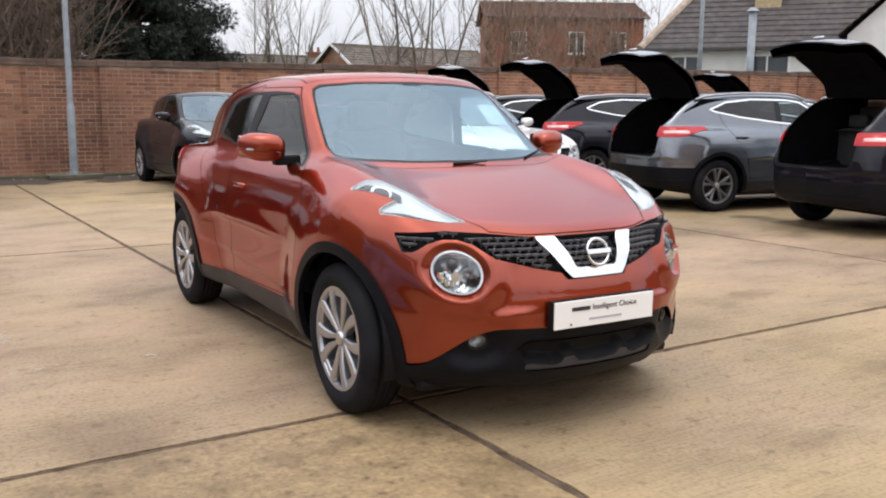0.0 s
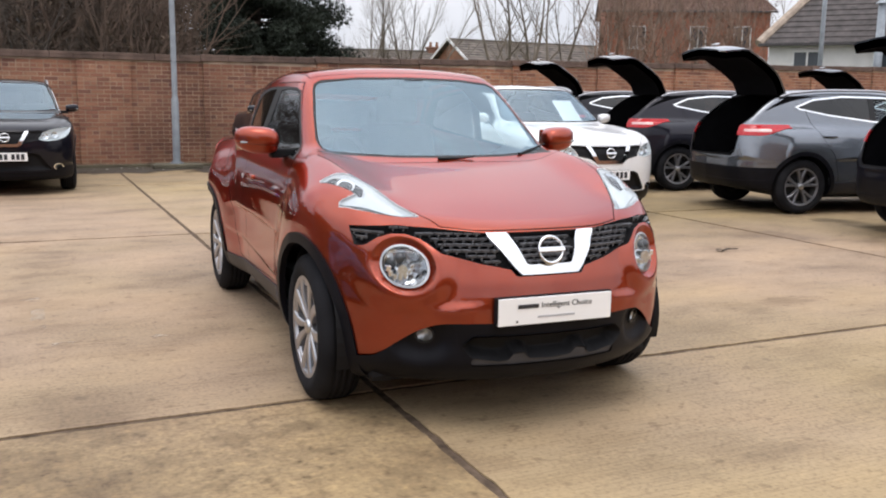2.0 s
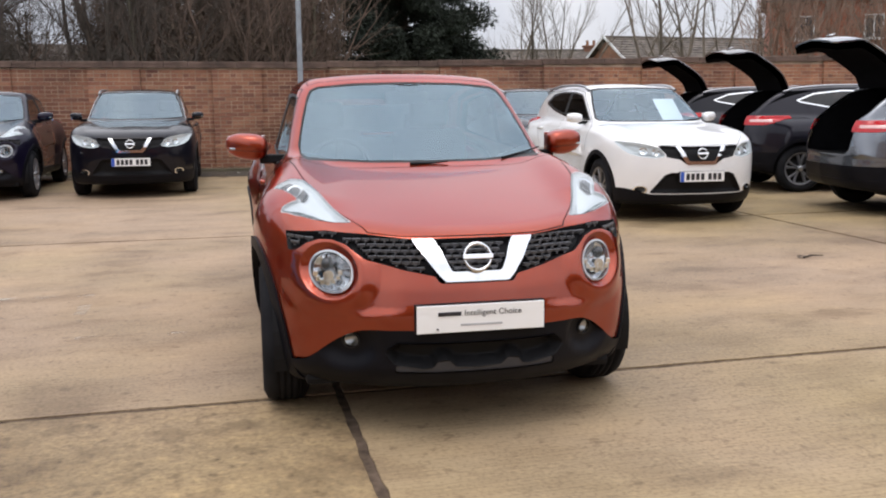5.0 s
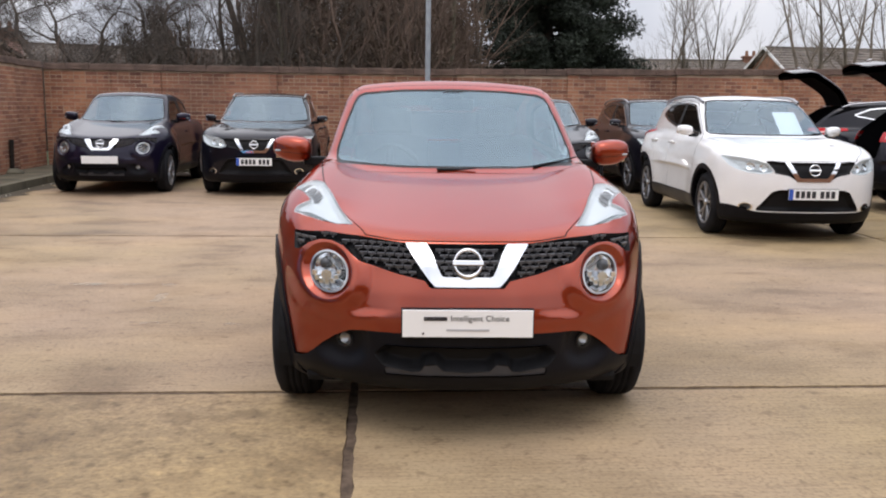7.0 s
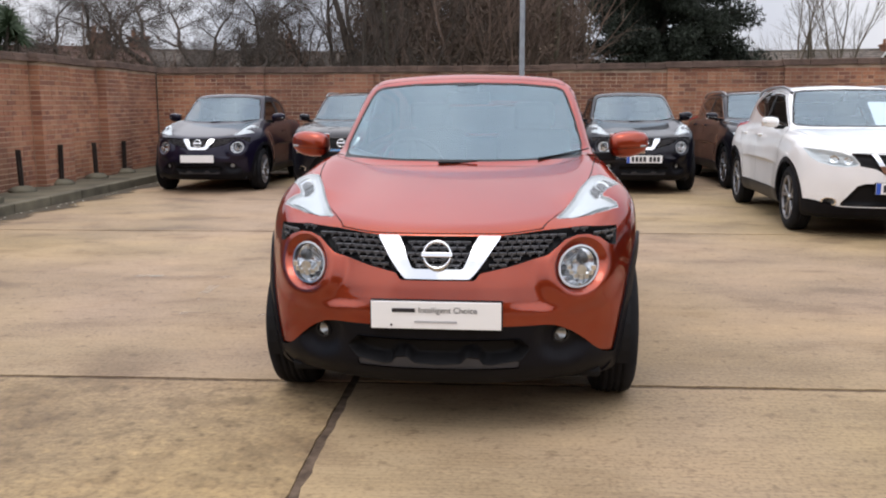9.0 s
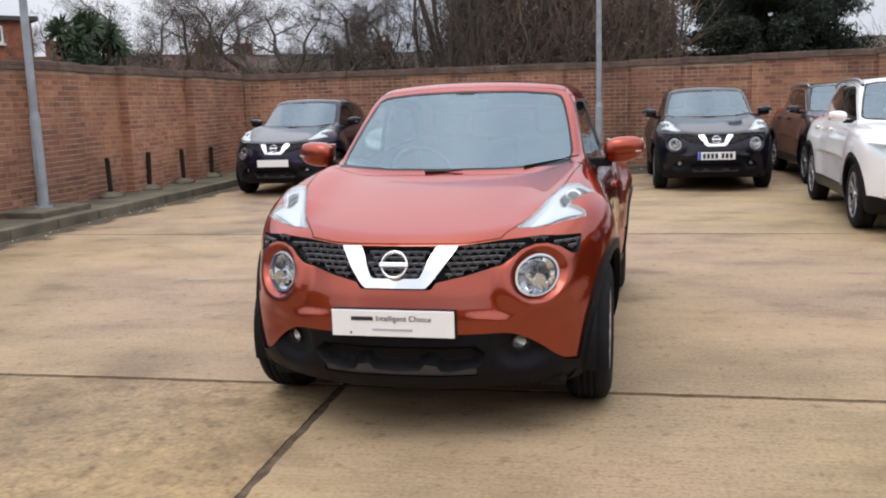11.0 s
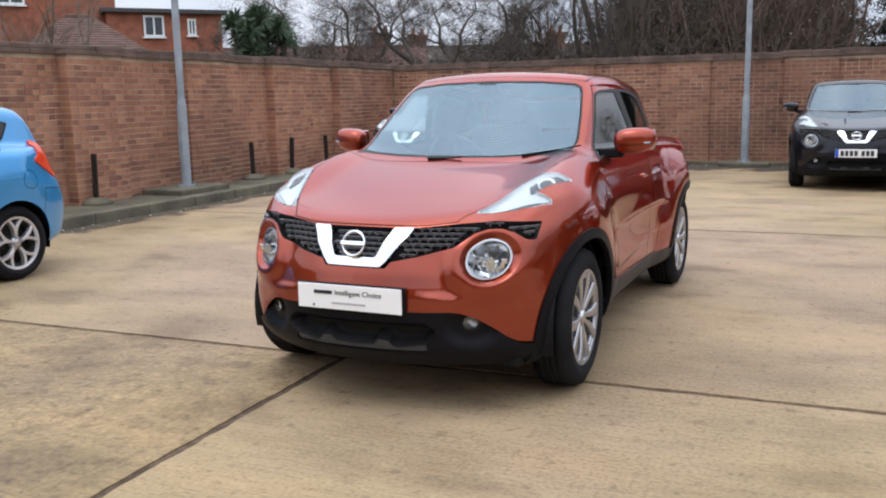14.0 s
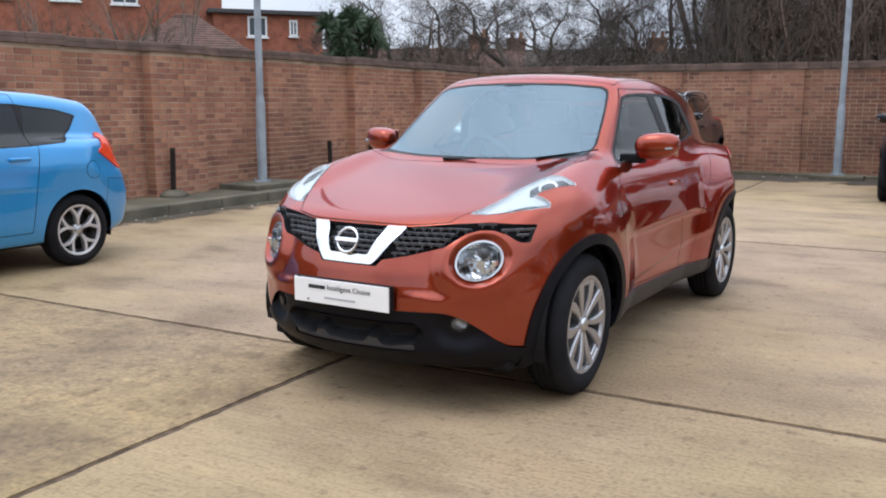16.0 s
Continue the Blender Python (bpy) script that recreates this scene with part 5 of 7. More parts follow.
def emblem_part(parent, x, y, z, r, tilt):
    e = new("emblem")
    e.parent = parent
    e.matrix_local = pose(x, y, z, tilt, 0, 0)
    bm = bmesh.new()
    n, m = 36, 8
    rows = []
    for i in range(n):
        a = 2 * math.pi * i / n
        rows.append([bm.verts.new(((r + 0.10 * r * math.cos(b)) * math.cos(a), 0.10 * r * math.sin(b), (r + 0.14 * r * math.cos(b)) * math.sin(a))) for b in (2 * math.pi * k / m for k in range(m))])
    for i in range(n):
        a, b = rows[i], rows[(i + 1) % n]
        for k in range(m):
            bm.faces.new((a[k], a[(k + 1) % m], b[(k + 1) % m], b[k]))
    part("ring", bm, M_CHROME, e, smooth=True)
    part("bar", box_bm(-1.15 * r, 1.15 * r, -0.012, 0.004, -0.2 * r, 0.2 * r, bevel=0.004), M_CHROME, e)
    return e


def surf_y(shape, x, z, y0=-0.1, y1=0.9):
    a, b = np.full(x.shape, y0), np.full(x.shape, y1)
    for _ in range(30):
        m = (a + b) / 2
        ins = shape.f(x, m, z) < 0
        a, b = np.where(ins, a, m), np.where(ins, m, b)
    return b


def seat_part(parent, x, y, mat):
    s = new("front_seat")
    s.parent = parent
    s.location = (x, y, 0)
    part("seat_cushion", box_bm(-0.25, 0.25, 0, 0.5, 0.42, 0.6, bevel=0.05), mat, s, smooth=True)
    bm = box_bm(-0.26, 0.26, 0.42, 0.58, 0.5, 1.18, bevel=0.06)
    for v in bm.verts:
        v.co.y += 0.3 * (v.co.z - 0.5)
    part("seat_back", bm, mat, s, smooth=True)
    bm = box_bm(-0.14, 0.14, 0.64, 0.76, 1.19, 1.37, bevel=0.04)
    part("headrest", bm, mat, s, smooth=True)


def interior(parent, y_screen, half, y_end, wheel_x=-0.36, z_dash=1.0):
    bm = box_bm(-half, half, y_screen - 0.1, y_screen + 0.62, 0.55, z_dash, bevel=0.05)
    for v in bm.verts:
        v.co.z += 0.03 * math.cos(v.co.x * 2.2) * (v.co.z > 0.8)
    part("dashboard", bm, M_DASH, parent, smooth=True)
    for x in (-0.37, 0.37):
        seat_part(parent, x, y_screen + 1.0, M_SEAT)
    part("rear_bench", box_bm(-0.58, 0.58, y_screen + 1.8, y_screen + 2.0, 0.4, 1.12, bevel=0.05), M_SEAT, parent, smooth=True)
    for x in (-0.36, 0.36):
        part("rear_headrest", box_bm(x - 0.13, x + 0.13, y_screen + 1.84, y_screen + 1.94, 1.13, 1.28, bevel=0.035), M_SEAT, parent, smooth=True)
    part("underbody", box_bm(-half - 0.08, half + 0.08, y_screen - 0.95, y_end + 0.45, 0.19, 0.25, bevel=0.03), M_BLACK, parent)
    part("cabin_floor", box_bm(-half, half, y_screen, y_end, 0.28, 0.34), M_BLACK, parent)
    st = bmesh.new()
    c, n = Vector((wheel_x, y_screen + 0.74, 0.98)), 40
    q = Euler((radians(-65), 0, 0)).to_quaternion()
    rows = []
    for i in range(n):
        a = 2 * math.pi * i / n
        rows.append([st.verts.new(c + q @ Vector(((0.185 + 0.014 * math.cos(b)) * math.cos(a), (0.185 + 0.014 * math.cos(b)) * math.sin(a), 0.014 * math.sin(b)))) for b in (2 * math.pi * k / 6 for k in range(6))])
    for i in range(n):
        a, b = rows[i], rows[(i + 1) % n]
        for k in range(6):
            st.faces.new((a[k], a[(k + 1) % 6], b[(k + 1) % 6], b[k]))
    for a in (0, math.pi, -math.pi / 2):
        add_tube(st, c, c + q @ Vector((0.18 * math.cos(a), 0.18 * math.sin(a), 0)), 0.03, 0.016, 8)
    part("steering_wheel", st, M_DASH, parent, smooth=True)


def wiper(parent, p0, p1):
    bm = bmesh.new()
    add_tube(bm, p0, p1, 0.007, 0.004, 6)
    d = Vector(p1) - Vector(p0)
    m = Vector(p0) + d * 0.75
    add_tube(bm, m - d * 0.55 + Vector((0, 0, -0.006)), m + d * 0.55 + Vector((0, 0, 0.004)), 0.004, 0.004, 6)
    part("wiper", bm, M_BLACK, parent)


def make_small_crossover(name, m, paint, h, label, hero=False, grp="", blue=False, blank=False):
    """A small rounded crossover with round lamps low in the bumper and wedge lamps on the wings."""
    S = SMALL_BODY
    car = empty(name, m, label, "car", grp)
    A = S.skin(h)
    R = 0.334
    ax_r = lambda x, y, z: np.where(x > 0.45, np.minimum(np.hypot(y - S.axle_f, z - R), np.hypot(y - S.axle_r, z - R)), 9.0)
    _, A = carve(A, lambda x, y, z: ax_r(x, y, z) - (R + 0.05))
    # black cladding
    z_low = curve(0, 0.478, 0.40, 0.478, 0.46, 0.474, 0.52, 0.450, 0.60, 0.392, 0.65, 0.345, 0.685, 0.322, 0.74, 0.312, 0.9, 0.30)
    trim, A = carve(A, lambda x, y, z: ax_r(x, y, z) - (R + 0.098))
    low, A = carve(A, lambda x, y, z: np.where(y < 1.0, np.maximum(z - z_low(x), y - 0.62), np.where(y > 3.2, z - 0.42, z - 0.375 + 0.02 * (y - 1.2))))
    sides("wheel_arch_trim", trim, S, M_CLAD, car, offset=0.010, skirt=0.03, label="matt black plastic wheel arch trim")
    lowf, lowr = carve(low, lambda x, y, z: y - 0.9)
    sill, lowr = carve(lowr, lambda x, y, z: y - 3.0)
    fogd = lambda x, z: np.hypot(x - 0.514, z - 0.416)
    duct = lambda x, z: poly_dist(x, z, (-0.4, 0.425, 0.33, 0.425, 0.375, 0.385, 0.335, 0.335, 0.22, 0.318, 0.185, 0.322, 0.165, 0.352, 0.125, 0.358, 0.095, 0.325, -0.02, 0.318, -0.4, 0.318))
    fog, lowf = carve(lowf, lambda x, y, z: np.where(y < 0.45, fogd(x, z) - 0.036, 1))
    duc, lowf = carve(lowf, lambda x, y, z: np.where(y < 0.3, duct(x, z), 1))
    skid, lowf = carve(lowf, lambda x, y, z: np.where(y < 0.3, np.maximum(np.maximum(0.300 - z, z - 0.352 + 0.10 * np.maximum(x - 0.1, 0)), x - 0.33), 1))
    fold = lambda q: 0.012 * sstep(np.abs(q[:, 2] - 0.30), 0.09, 0.0) - 0.03 * sstep(fogd(np.abs(q[:, 0]), q[:, 2]), 0.13, 0.06) * sstep(q[:, 1], 0.6, 0.4)
    panel("lower_bumper", both(lowf), S, M_CLAD, car, offset=fold(both(lowf)[0]), label="matt black plastic lower bumper")
    panel("skid_plate", both(skid), S, M_SKID, car, offset=0.004, skirt=0.01, label="dark grey scalloped skid plate")
    d = duct(np.abs(duc[0][:, 0]), duc[0][:, 2])
    panel("air_intake", both(duc), S, M_BLACK, car, offset=np.tile(0.01 - 0.06 * sstep(-d, 0.0, 0.02), 2))
    sides("sill_cladding", sill, S, M_SILL, car, offset=0.008, skirt=0.02, label="dark grey plastic sill")
    panel("rear_lower_bumper", both(lowr), S, M_CLAD, car, offset=0.004)
    r = fogd(fog[0][:, 0], fog[0][:, 2])
    for sgn, f in ((1, fog), (-1, other(fog))):
        fl = panel("fog_lamp", f, S, M_CHROME_DULL, car, offset=-0.03 - 0.03 * (1 - (r / 0.036) ** 2), label="round chrome fog lamp")
        panel("lens", f, S, M_LENS, fl, offset=-0.028 + 0.012 * (1 - (r / 0.036) ** 2))
        ring = carve(f, lambda x, y, z: 0.030 - fogd(np.abs(x), z))[0]
        panel("bezel", ring, S, M_RUBBER, fl, offset=-0.022, skirt=0.02)
    # headlamps in the bumper
    hd = lambda x, z: np.hypot(x - 0.580, z - 0.703)
    lens, A = carve(A, lambda x, y, z: np.where((y < 0.6), hd(x, z) - 0.086, 1))
    ring, A = carve(A, lambda x, y, z: np.where((y < 0.6), hd(x, z) - 0.112, 1))
    rr = hd(ring[0][:, 0], ring[0][:, 2])
    sides("lamp_surround", ring, S, paint, car, offset=-0.026 * sstep(rr, 0.112, 0.088))
    rl = hd(lens[0][:, 0], lens[0][:, 2]) / 0.086
    for f in (lens, other(lens)):
        lamp = panel("headlamp", f, S, M_REFLECT, car, offset=-0.028 - 0.055 * (1 - rl ** 2), label="round clear headlamp")
        panel("lens", f, S, M_LENS, lamp, offset=-0.024 + 0.022 * (1 - rl ** 2))
        bz, _ = carve(f, lambda x, y, z: 0.0785 - hd(np.abs(x), z))
        panel("bezel", bz, S, M_CHROME_DULL, lamp, offset=-0.018, skirt=0.02)
        sx = 1 if f is lens else -1
        yy = surf_y(S, np.array([0.58]), np.array([0.703]))[0]
        bm = bmesh.new()
        bmesh.ops.create_uvsphere(bm, u_segments=20, v_segments=12, radius=0.026)
        bmesh.ops.translate(bm, verts=bm.verts, vec=(sx * 0.582, yy + 0.035, 0.728))
        part("projector", bm, M_GLASS_DARK, lamp, smooth=True)
        bm = bmesh.new()
        for k in range(7):
            a = math.pi + math.pi * (k + 0.5) / 7
            c = Vector((sx * 0.58 + 0.052 * math.cos(a), yy + 0.045, 0.700 + 0.052 * math.sin(a)))
            add_box(bm, c.x - 0.010, c.x + 0.010, c.y - 0.012, c.y + 0.012, c.z - 0.012, c.z + 0.012, bevel=0.003)
        add_tube(bm, (sx * 0.58, yy + 0.06, 0.682), (sx * 0.58, yy + 0.012, 0.682), 0.016, 0.022, 12)
        part("reflector_facets", bm, M_CHROME, lamp)
    # grille and its chrome bracket
    gp = (-0.3, 0.828, 0.25, 0.828, 0.443, 0.846, 0.583, 0.855, 0.738, 0.842, 0.732, 0.768, 0.705, 0.772, 0.66, 0.806, 0.61, 0.824, 0.56, 0.824, 0.51, 0.808, 0.478, 0.782, 0.438, 0.752, 0.29, 0.712, 0.171, 0.688, 0.15, 0.66, -0.3, 0.66)
    vo = (-0.3, 0.824, 0.252, 0.824, 0.236, 0.800, 0.150, 0.684, 0.128, 0.664, -0.3, 0.664)
    vi = (-0.3, 0.90, 0.160, 0.90, 0.160, 0.824, 0.104, 0.708, 0.096, 0.702, -0.3, 0.702)
    gd = lambda x, z: poly_dist(x, z, gp)
    gr, A = carve(A, lambda x, y, z: np.where(y < 0.65, gd(x, z), 1))
    vband, gr = carve(gr, lambda x, y, z: np.maximum(poly_dist(x, z, vo), -poly_dist(x, z, vi)))
    gv = gr[0]
    panel("grille_backing", both(gr), S, M_BLACK, car, offset=np.tile(-0.035 * sstep(-gd(gv[:, 0], gv[:, 2]), 0.0, 0.012), 2))
    panel("chrome_bracket", both(vband), S, M_CHROME, car, offset=0.012, skirt=0.05, label="polished chrome V bracket")
    bm = bmesh.new()
    cells = []
    k = 0
    z = 0.672
    while z < 0.86:
        for i in range(-22, 23):
            x = (i + 0.5 * (k % 2)) * 0.037
            cells.append((x, z))
        z += 0.0215
        k += 1
    cx, cz = np.array(cells).T
    dd = np.minimum.reduce([-gd(np.abs(cx + o), cz + q) for o in (-0.016, 0.016) for q in (-0.008, 0.008)])
    ok = (dd > -0.002) & (poly_dist(np.abs(cx), cz, vo) * (np.abs(cx) < 0.26) > -0.2)
    inner = np.maximum(poly_dist(np.abs(cx), cz, vo), -poly_dist(np.abs(cx), cz, vi)) > 0.012
    cx, cz = cx[ok & inner], cz[ok & inner]
    y_a = surf_y(S, np.abs(cx - 0.016), cz)
    y_b = surf_y(S, np.abs(cx + 0.016), cz)
    for x, zz, ya, yb in zip(cx, cz, y_a, y_b):
        pts = []
        for dx, yv in ((-0.0165, ya), (0.0165, yb)):
            pts.append(((x + dx, yv + 0.006, zz + 0.0055), (x + dx, yv + 0.009, zz - 0.0015), (x + dx, yv + 0.034, zz - 0.010), (x + dx, yv + 0.034, zz + 0.0055)))
        a = [bm.verts.new(p) for p in pts[0]]
        b = [bm.verts.new(p) for p in pts[1]]
        for q in range(4):
            bm.faces.new((a[q], a[(q + 1) % 4], b[(q + 1) % 4], b[q]))
        c = [bm.verts.new(p) for p in ((x - 0.002, (ya + yb) / 2 + 0.009, zz + 0.004), (x + 0.006, (ya + yb) / 2 + 0.009, zz + 0.004), (x + 0.002, (ya + yb) / 2 + 0.012, zz - 0.014), (x - 0.006, (ya + yb) / 2 + 0.012, zz - 0.014))]
        bm.faces.new(c[::-1])
    tagged(part("grille_mesh", bm, M_GRILLE, car, "black plastic honeycomb grille"), kind="stuff")
    emblem_part(car, 0, 0.068, 0.764, 0.054, -18)
    # wedge lamps on the wings
    lp = (0.468, 0.325, 0.500, 0.385, 0.548, 0.505, 0.598, 0.65, 0.642, 0.765, 0.69, 0.795, 0.735, 0.80, 0.775, 0.805, 0.765, 0.77, 0.735, 0.70, 0.690, 0.595, 0.680, 0.56, 0.745, 0.575, 0.752, 0.555, 0.70, 0.48, 0.62, 0.405, 0.545, 0.352)
    wl, A = carve(A, lambda x, y, z: np.where((z > 0.86) & (y < 0.95), poly_dist(x, y, lp), 1))
    dl = -poly_dist(wl[0][:, 0], wl[0][:, 1], lp)
    for f in (wl, other(wl)):
        w = panel("wing_lamp", f, S, M_LAMP_WHITE, car, offset=-0.022 * sstep(dl, 0.0, 0.02), label="wedge-shaped clear side lamp")
        panel("lens", f, S, M_LENS, w, offset=0.003 + 0.004 * sstep(dl, 0.0, 0.02))
        edge, _ = carve(f, lambda x, y, z: -0.0065 - poly_dist(np.abs(x), y, lp))
        panel("lamp_rim", edge, S, M_RUBBER, w, offset=-0.002)
        lobe, _ = carve(f, lambda x, y, z: np.maximum(poly_dist(np.abs(x), y, lp) + 0.006, poly_dist(np.abs(x), y, (0.655, 0.545, 0.628, 0.60, 0.66, 0.70, 0.72, 0.80, 0.80, 0.82, 0.72, 0.62, 0.69, 0.55))))
        panel("lamp_mask", lobe, S, M_GLASS_DARK, w, offset=-0.014)
        bowl, _ = carve(f, lambda x, y, z: np.hypot((np.abs(x) - 0.692) * 1.0, (y - 0.665) * 0.62) - 0.040)
        rb = np.hypot(np.abs(bowl[0][:, 0]) - 0.692, (bowl[0][:, 1] - 0.665) * 0.62) / 0.040
        panel("indicator_bowl", bowl, S, M_CHROME, w, offset=-0.010 - 0.010 * (1 - np.clip(rb, 0, 1) ** 2))
        prong, _ = carve(f, lambda x, y, z: np.maximum(poly_dist(np.abs(x), y, (0.52, 0.345, 0.755, 0.56, 0.745, 0.585, 0.66, 0.545, 0.56, 0.46)), poly_dist(np.abs(x), y, lp) + 0.004))
        panel("lamp_strip", prong, S, M_LAMP_WHITE, w, offset=-0.012)
    # bonnet
    xe = curve(0.05, 0.40, 0.243, 0.418, 0.333, 0.464, 0.438, 0.521, 0.622, 0.588, 0.77, 0.637, 0.96, 0.662, 1.3, 0.70)
    zf = curve(0, 0.836, 0.25, 0.836, 0.443, 0.851, 0.8, 0.86)
    bd = lambda x, y, z: np.maximum(np.maximum(x - xe(y), (zf(x) - z) * 1.2), y - (1.02 + 0.30 * x * x))
    bonnet, gap, A = split_line(A, lambda x, y, z: np.where(z < 0.80, 1, bd(x, y, z)))
    panel("bonnet", both(bonnet), S, paint, car)
    gaps = [gap]
    # glass
    wp = (-0.3, 1.061, 0.30, 1.063, 0.50, 1.071, 0.60, 1.080, 0.632, 1.10, 0.638, 1.15, 0.602, 1.29, 0.566, 1.40, 0.545, 1.44, 0.50, 1.462, 0.30, 1.480, -0.3, 1.492)
    wd = lambda x, y, z: np.where((y < 2.0) & (y > 0.9), poly_dist(x, z, wp) + 0.009, 1)
    ws, A = carve(A, wd)
    seal, ws = carve(ws, lambda x, y, z: -0.020 - poly_dist(x, z, wp))
    panel("windscreen", both(ws), S, M_SCREEN if hero else M_SCREEN_DIM, car, offset=-0.002, label="tinted windscreen reflecting the sky")
    panel("windscreen_seal", both(seal), S, M_RUBBER, car, offset=-0.001)
    w1 = (1.46, 1.058, 1.80, 1.378, 1.88, 1.398, 2.05, 1.402, 2.17, 1.396, 2.285, 1.105)
    w2 = (2.29, 1.404, 2.45, 1.398, 2.66, 1.376, 2.80, 1.348, 2.97, 1.185, 2.94, 1.160, 2.42, 1.105, 2.40, 1.105)
    wb = (1.40, 1.045, 1.79, 1.395, 1.88, 1.412, 2.10, 1.420, 2.45, 1.416, 2.68, 1.398, 2.90, 1.362, 3.10, 1.20, 3.06, 1.150, 2.30, 1.09)
    hi = lambda g: (lambda x, y, z: np.where((x > 0.5) & (z > 1.0), g(x, y, z), 1))
    band, A = carve(A, hi(lambda x, y, z: poly_dist(y, z, wb)))
    g1, band = carve(band, hi(lambda x, y, z: poly_dist(y, z, w1)))
    g2, band = carve(band, hi(lambda x, y, z: poly_dist(y, z, w2)))
    sides("side_window", g1, S, M_WINDOW, car, offset=-0.004, label="dark tinted side window")
    sides("side_window", g2, S, M_PRIVACY, car, offset=-0.004, label="dark privacy glass side window")
    sides("window_frame", band, S, M_RUBBER, car, offset=-0.001)
    rg, A = carve(A, lambda x, y, z: np.where((z > 1.08) & (y > 3.3), np.maximum(np.maximum(x - 0.50, 1.12 - z), z - 1.34), 1))
    panel("rear_window", both(rg), S, M_PRIVACY, car, offset=-0.003)
    # tail lamps along the haunches
    tp = (3.45, 0.99, 3.60, 1.055, 3.95, 1.02, 4.1, 0.86, 4.1, 0.80, 3.9, 0.93)
    tl, A = carve(A, lambda x, y, z: np.where(x > 0.55, poly_dist(y, z, tp), 1))
    sides("tail_lamp", tl, S, M_TAIL, car, offset=0.004, skirt=0.01, label="boomerang red tail lamp")
    # doors
    d1 = (1.30, 0.40, 1.235, 0.62, 1.235, 0.88, 1.36, 1.035, 1.42, 1.075, 1.83, 1.44, 2.32, 1.44, 2.40, 1.10, 2.36, 0.36)
    d2 = (2.32, 1.46, 2.36, 1.45, 2.72, 1.42, 2.94, 1.38, 3.13, 1.20, 2.98, 1.0, 2.84, 0.84, 2.66, 0.62, 2.58, 0.36, 2.36, 0.36, 2.40, 1.10)
    doors = []
    for k, dp in enumerate((d1, d2)):
        dr, gap, A = split_line(A, lambda x, y, z: np.where(x > 0.45, poly_dist(y, z, dp), 1))
        gaps.append(gap)
        doors.append(sides(("front_door", "rear_door")[k], dr, S, paint, car))
    rf, gap, A = split_line(A, lambda x, y, z: np.where(z > 1.35, np.maximum(x - 0.545, np.maximum(1.80 - y + 0.30 * x * x - 0.05, y - 3.5)), 1))
    panel("roof", both(rf), S, paint, car)
    panel("headliner", (both(rf)[0], both(rf)[1][:, ::-1]), S, M_LINER, car, offset=-0.03, inward=True, label="dark grey cloth headliner")
    gaps.append(gap)
    fr, A2 = carve(A, lambda x, y, z: np.where(y < 1.0, z - 0.80 + 0.45 * np.maximum(0, x - 0.70), 1))
    panel("front_bumper", both(fr), S, paint, car)
    panel("body_shell", both(A2), S, paint, car)
    panel("panel_gap", both(join(*gaps)), S, M_BLACK, car, offset=-0.006)
    # handles
    for sx, (fd, rd) in ((0, (doors[0][0], doors[1][0])), (1, (doors[0][1], doors[1][1]))):
        s = 1 - 2 * sx
        bm = box_bm(*sorted((s * 0.800, s * 0.828)), 2.10, 2.28, 0.885, 0.912, bevel=0.010)
        part("door_handle", bm, paint, fd, smooth=True)
    wheel_wells(car, S, R, 0.84)
    for sx in (-1, 1):
        for ay in (S.axle_f, S.axle_r):
            wheel(car, sx, 0.852, ay, R, 0.226, "petal", 56 if hero else 32)
        mirror_part(car, sx, 0.890, 1.60, 1.138, paint, 1.10)
    y0 = surf_y(S, np.array([0.0]), np.array([0.53]))[0]
    plate_part(car, y0 - 0.018, 0.531, M_PLATE, text=hero, bars=0 if (hero or blank) else 7, blue=blue)
    interior(car, 1.28, 0.60, 3.5)
    scr = lambda x, z: (x, float(surf_y(S, np.array([abs(x)]), np.array([z]), 0.6, 2.4)[0]) - 0.016, z)
    wiper(car, scr(0.40, 1.082), scr(0.60, 1.112))
    wiper(car, scr(-0.10, 1.068), scr(0.05, 1.071))
    part("rear_view_mirror", box_bm(-0.125, 0.125, 1.69, 1.73, 1.355, 1.425, bevel=0.018), M_BLACK, car)
    part("mirror_stem", box_bm(-0.06, 0.06, 1.66, 1.74, 1.42, 1.462, bevel=0.012), M_BLACK, car)
    return car


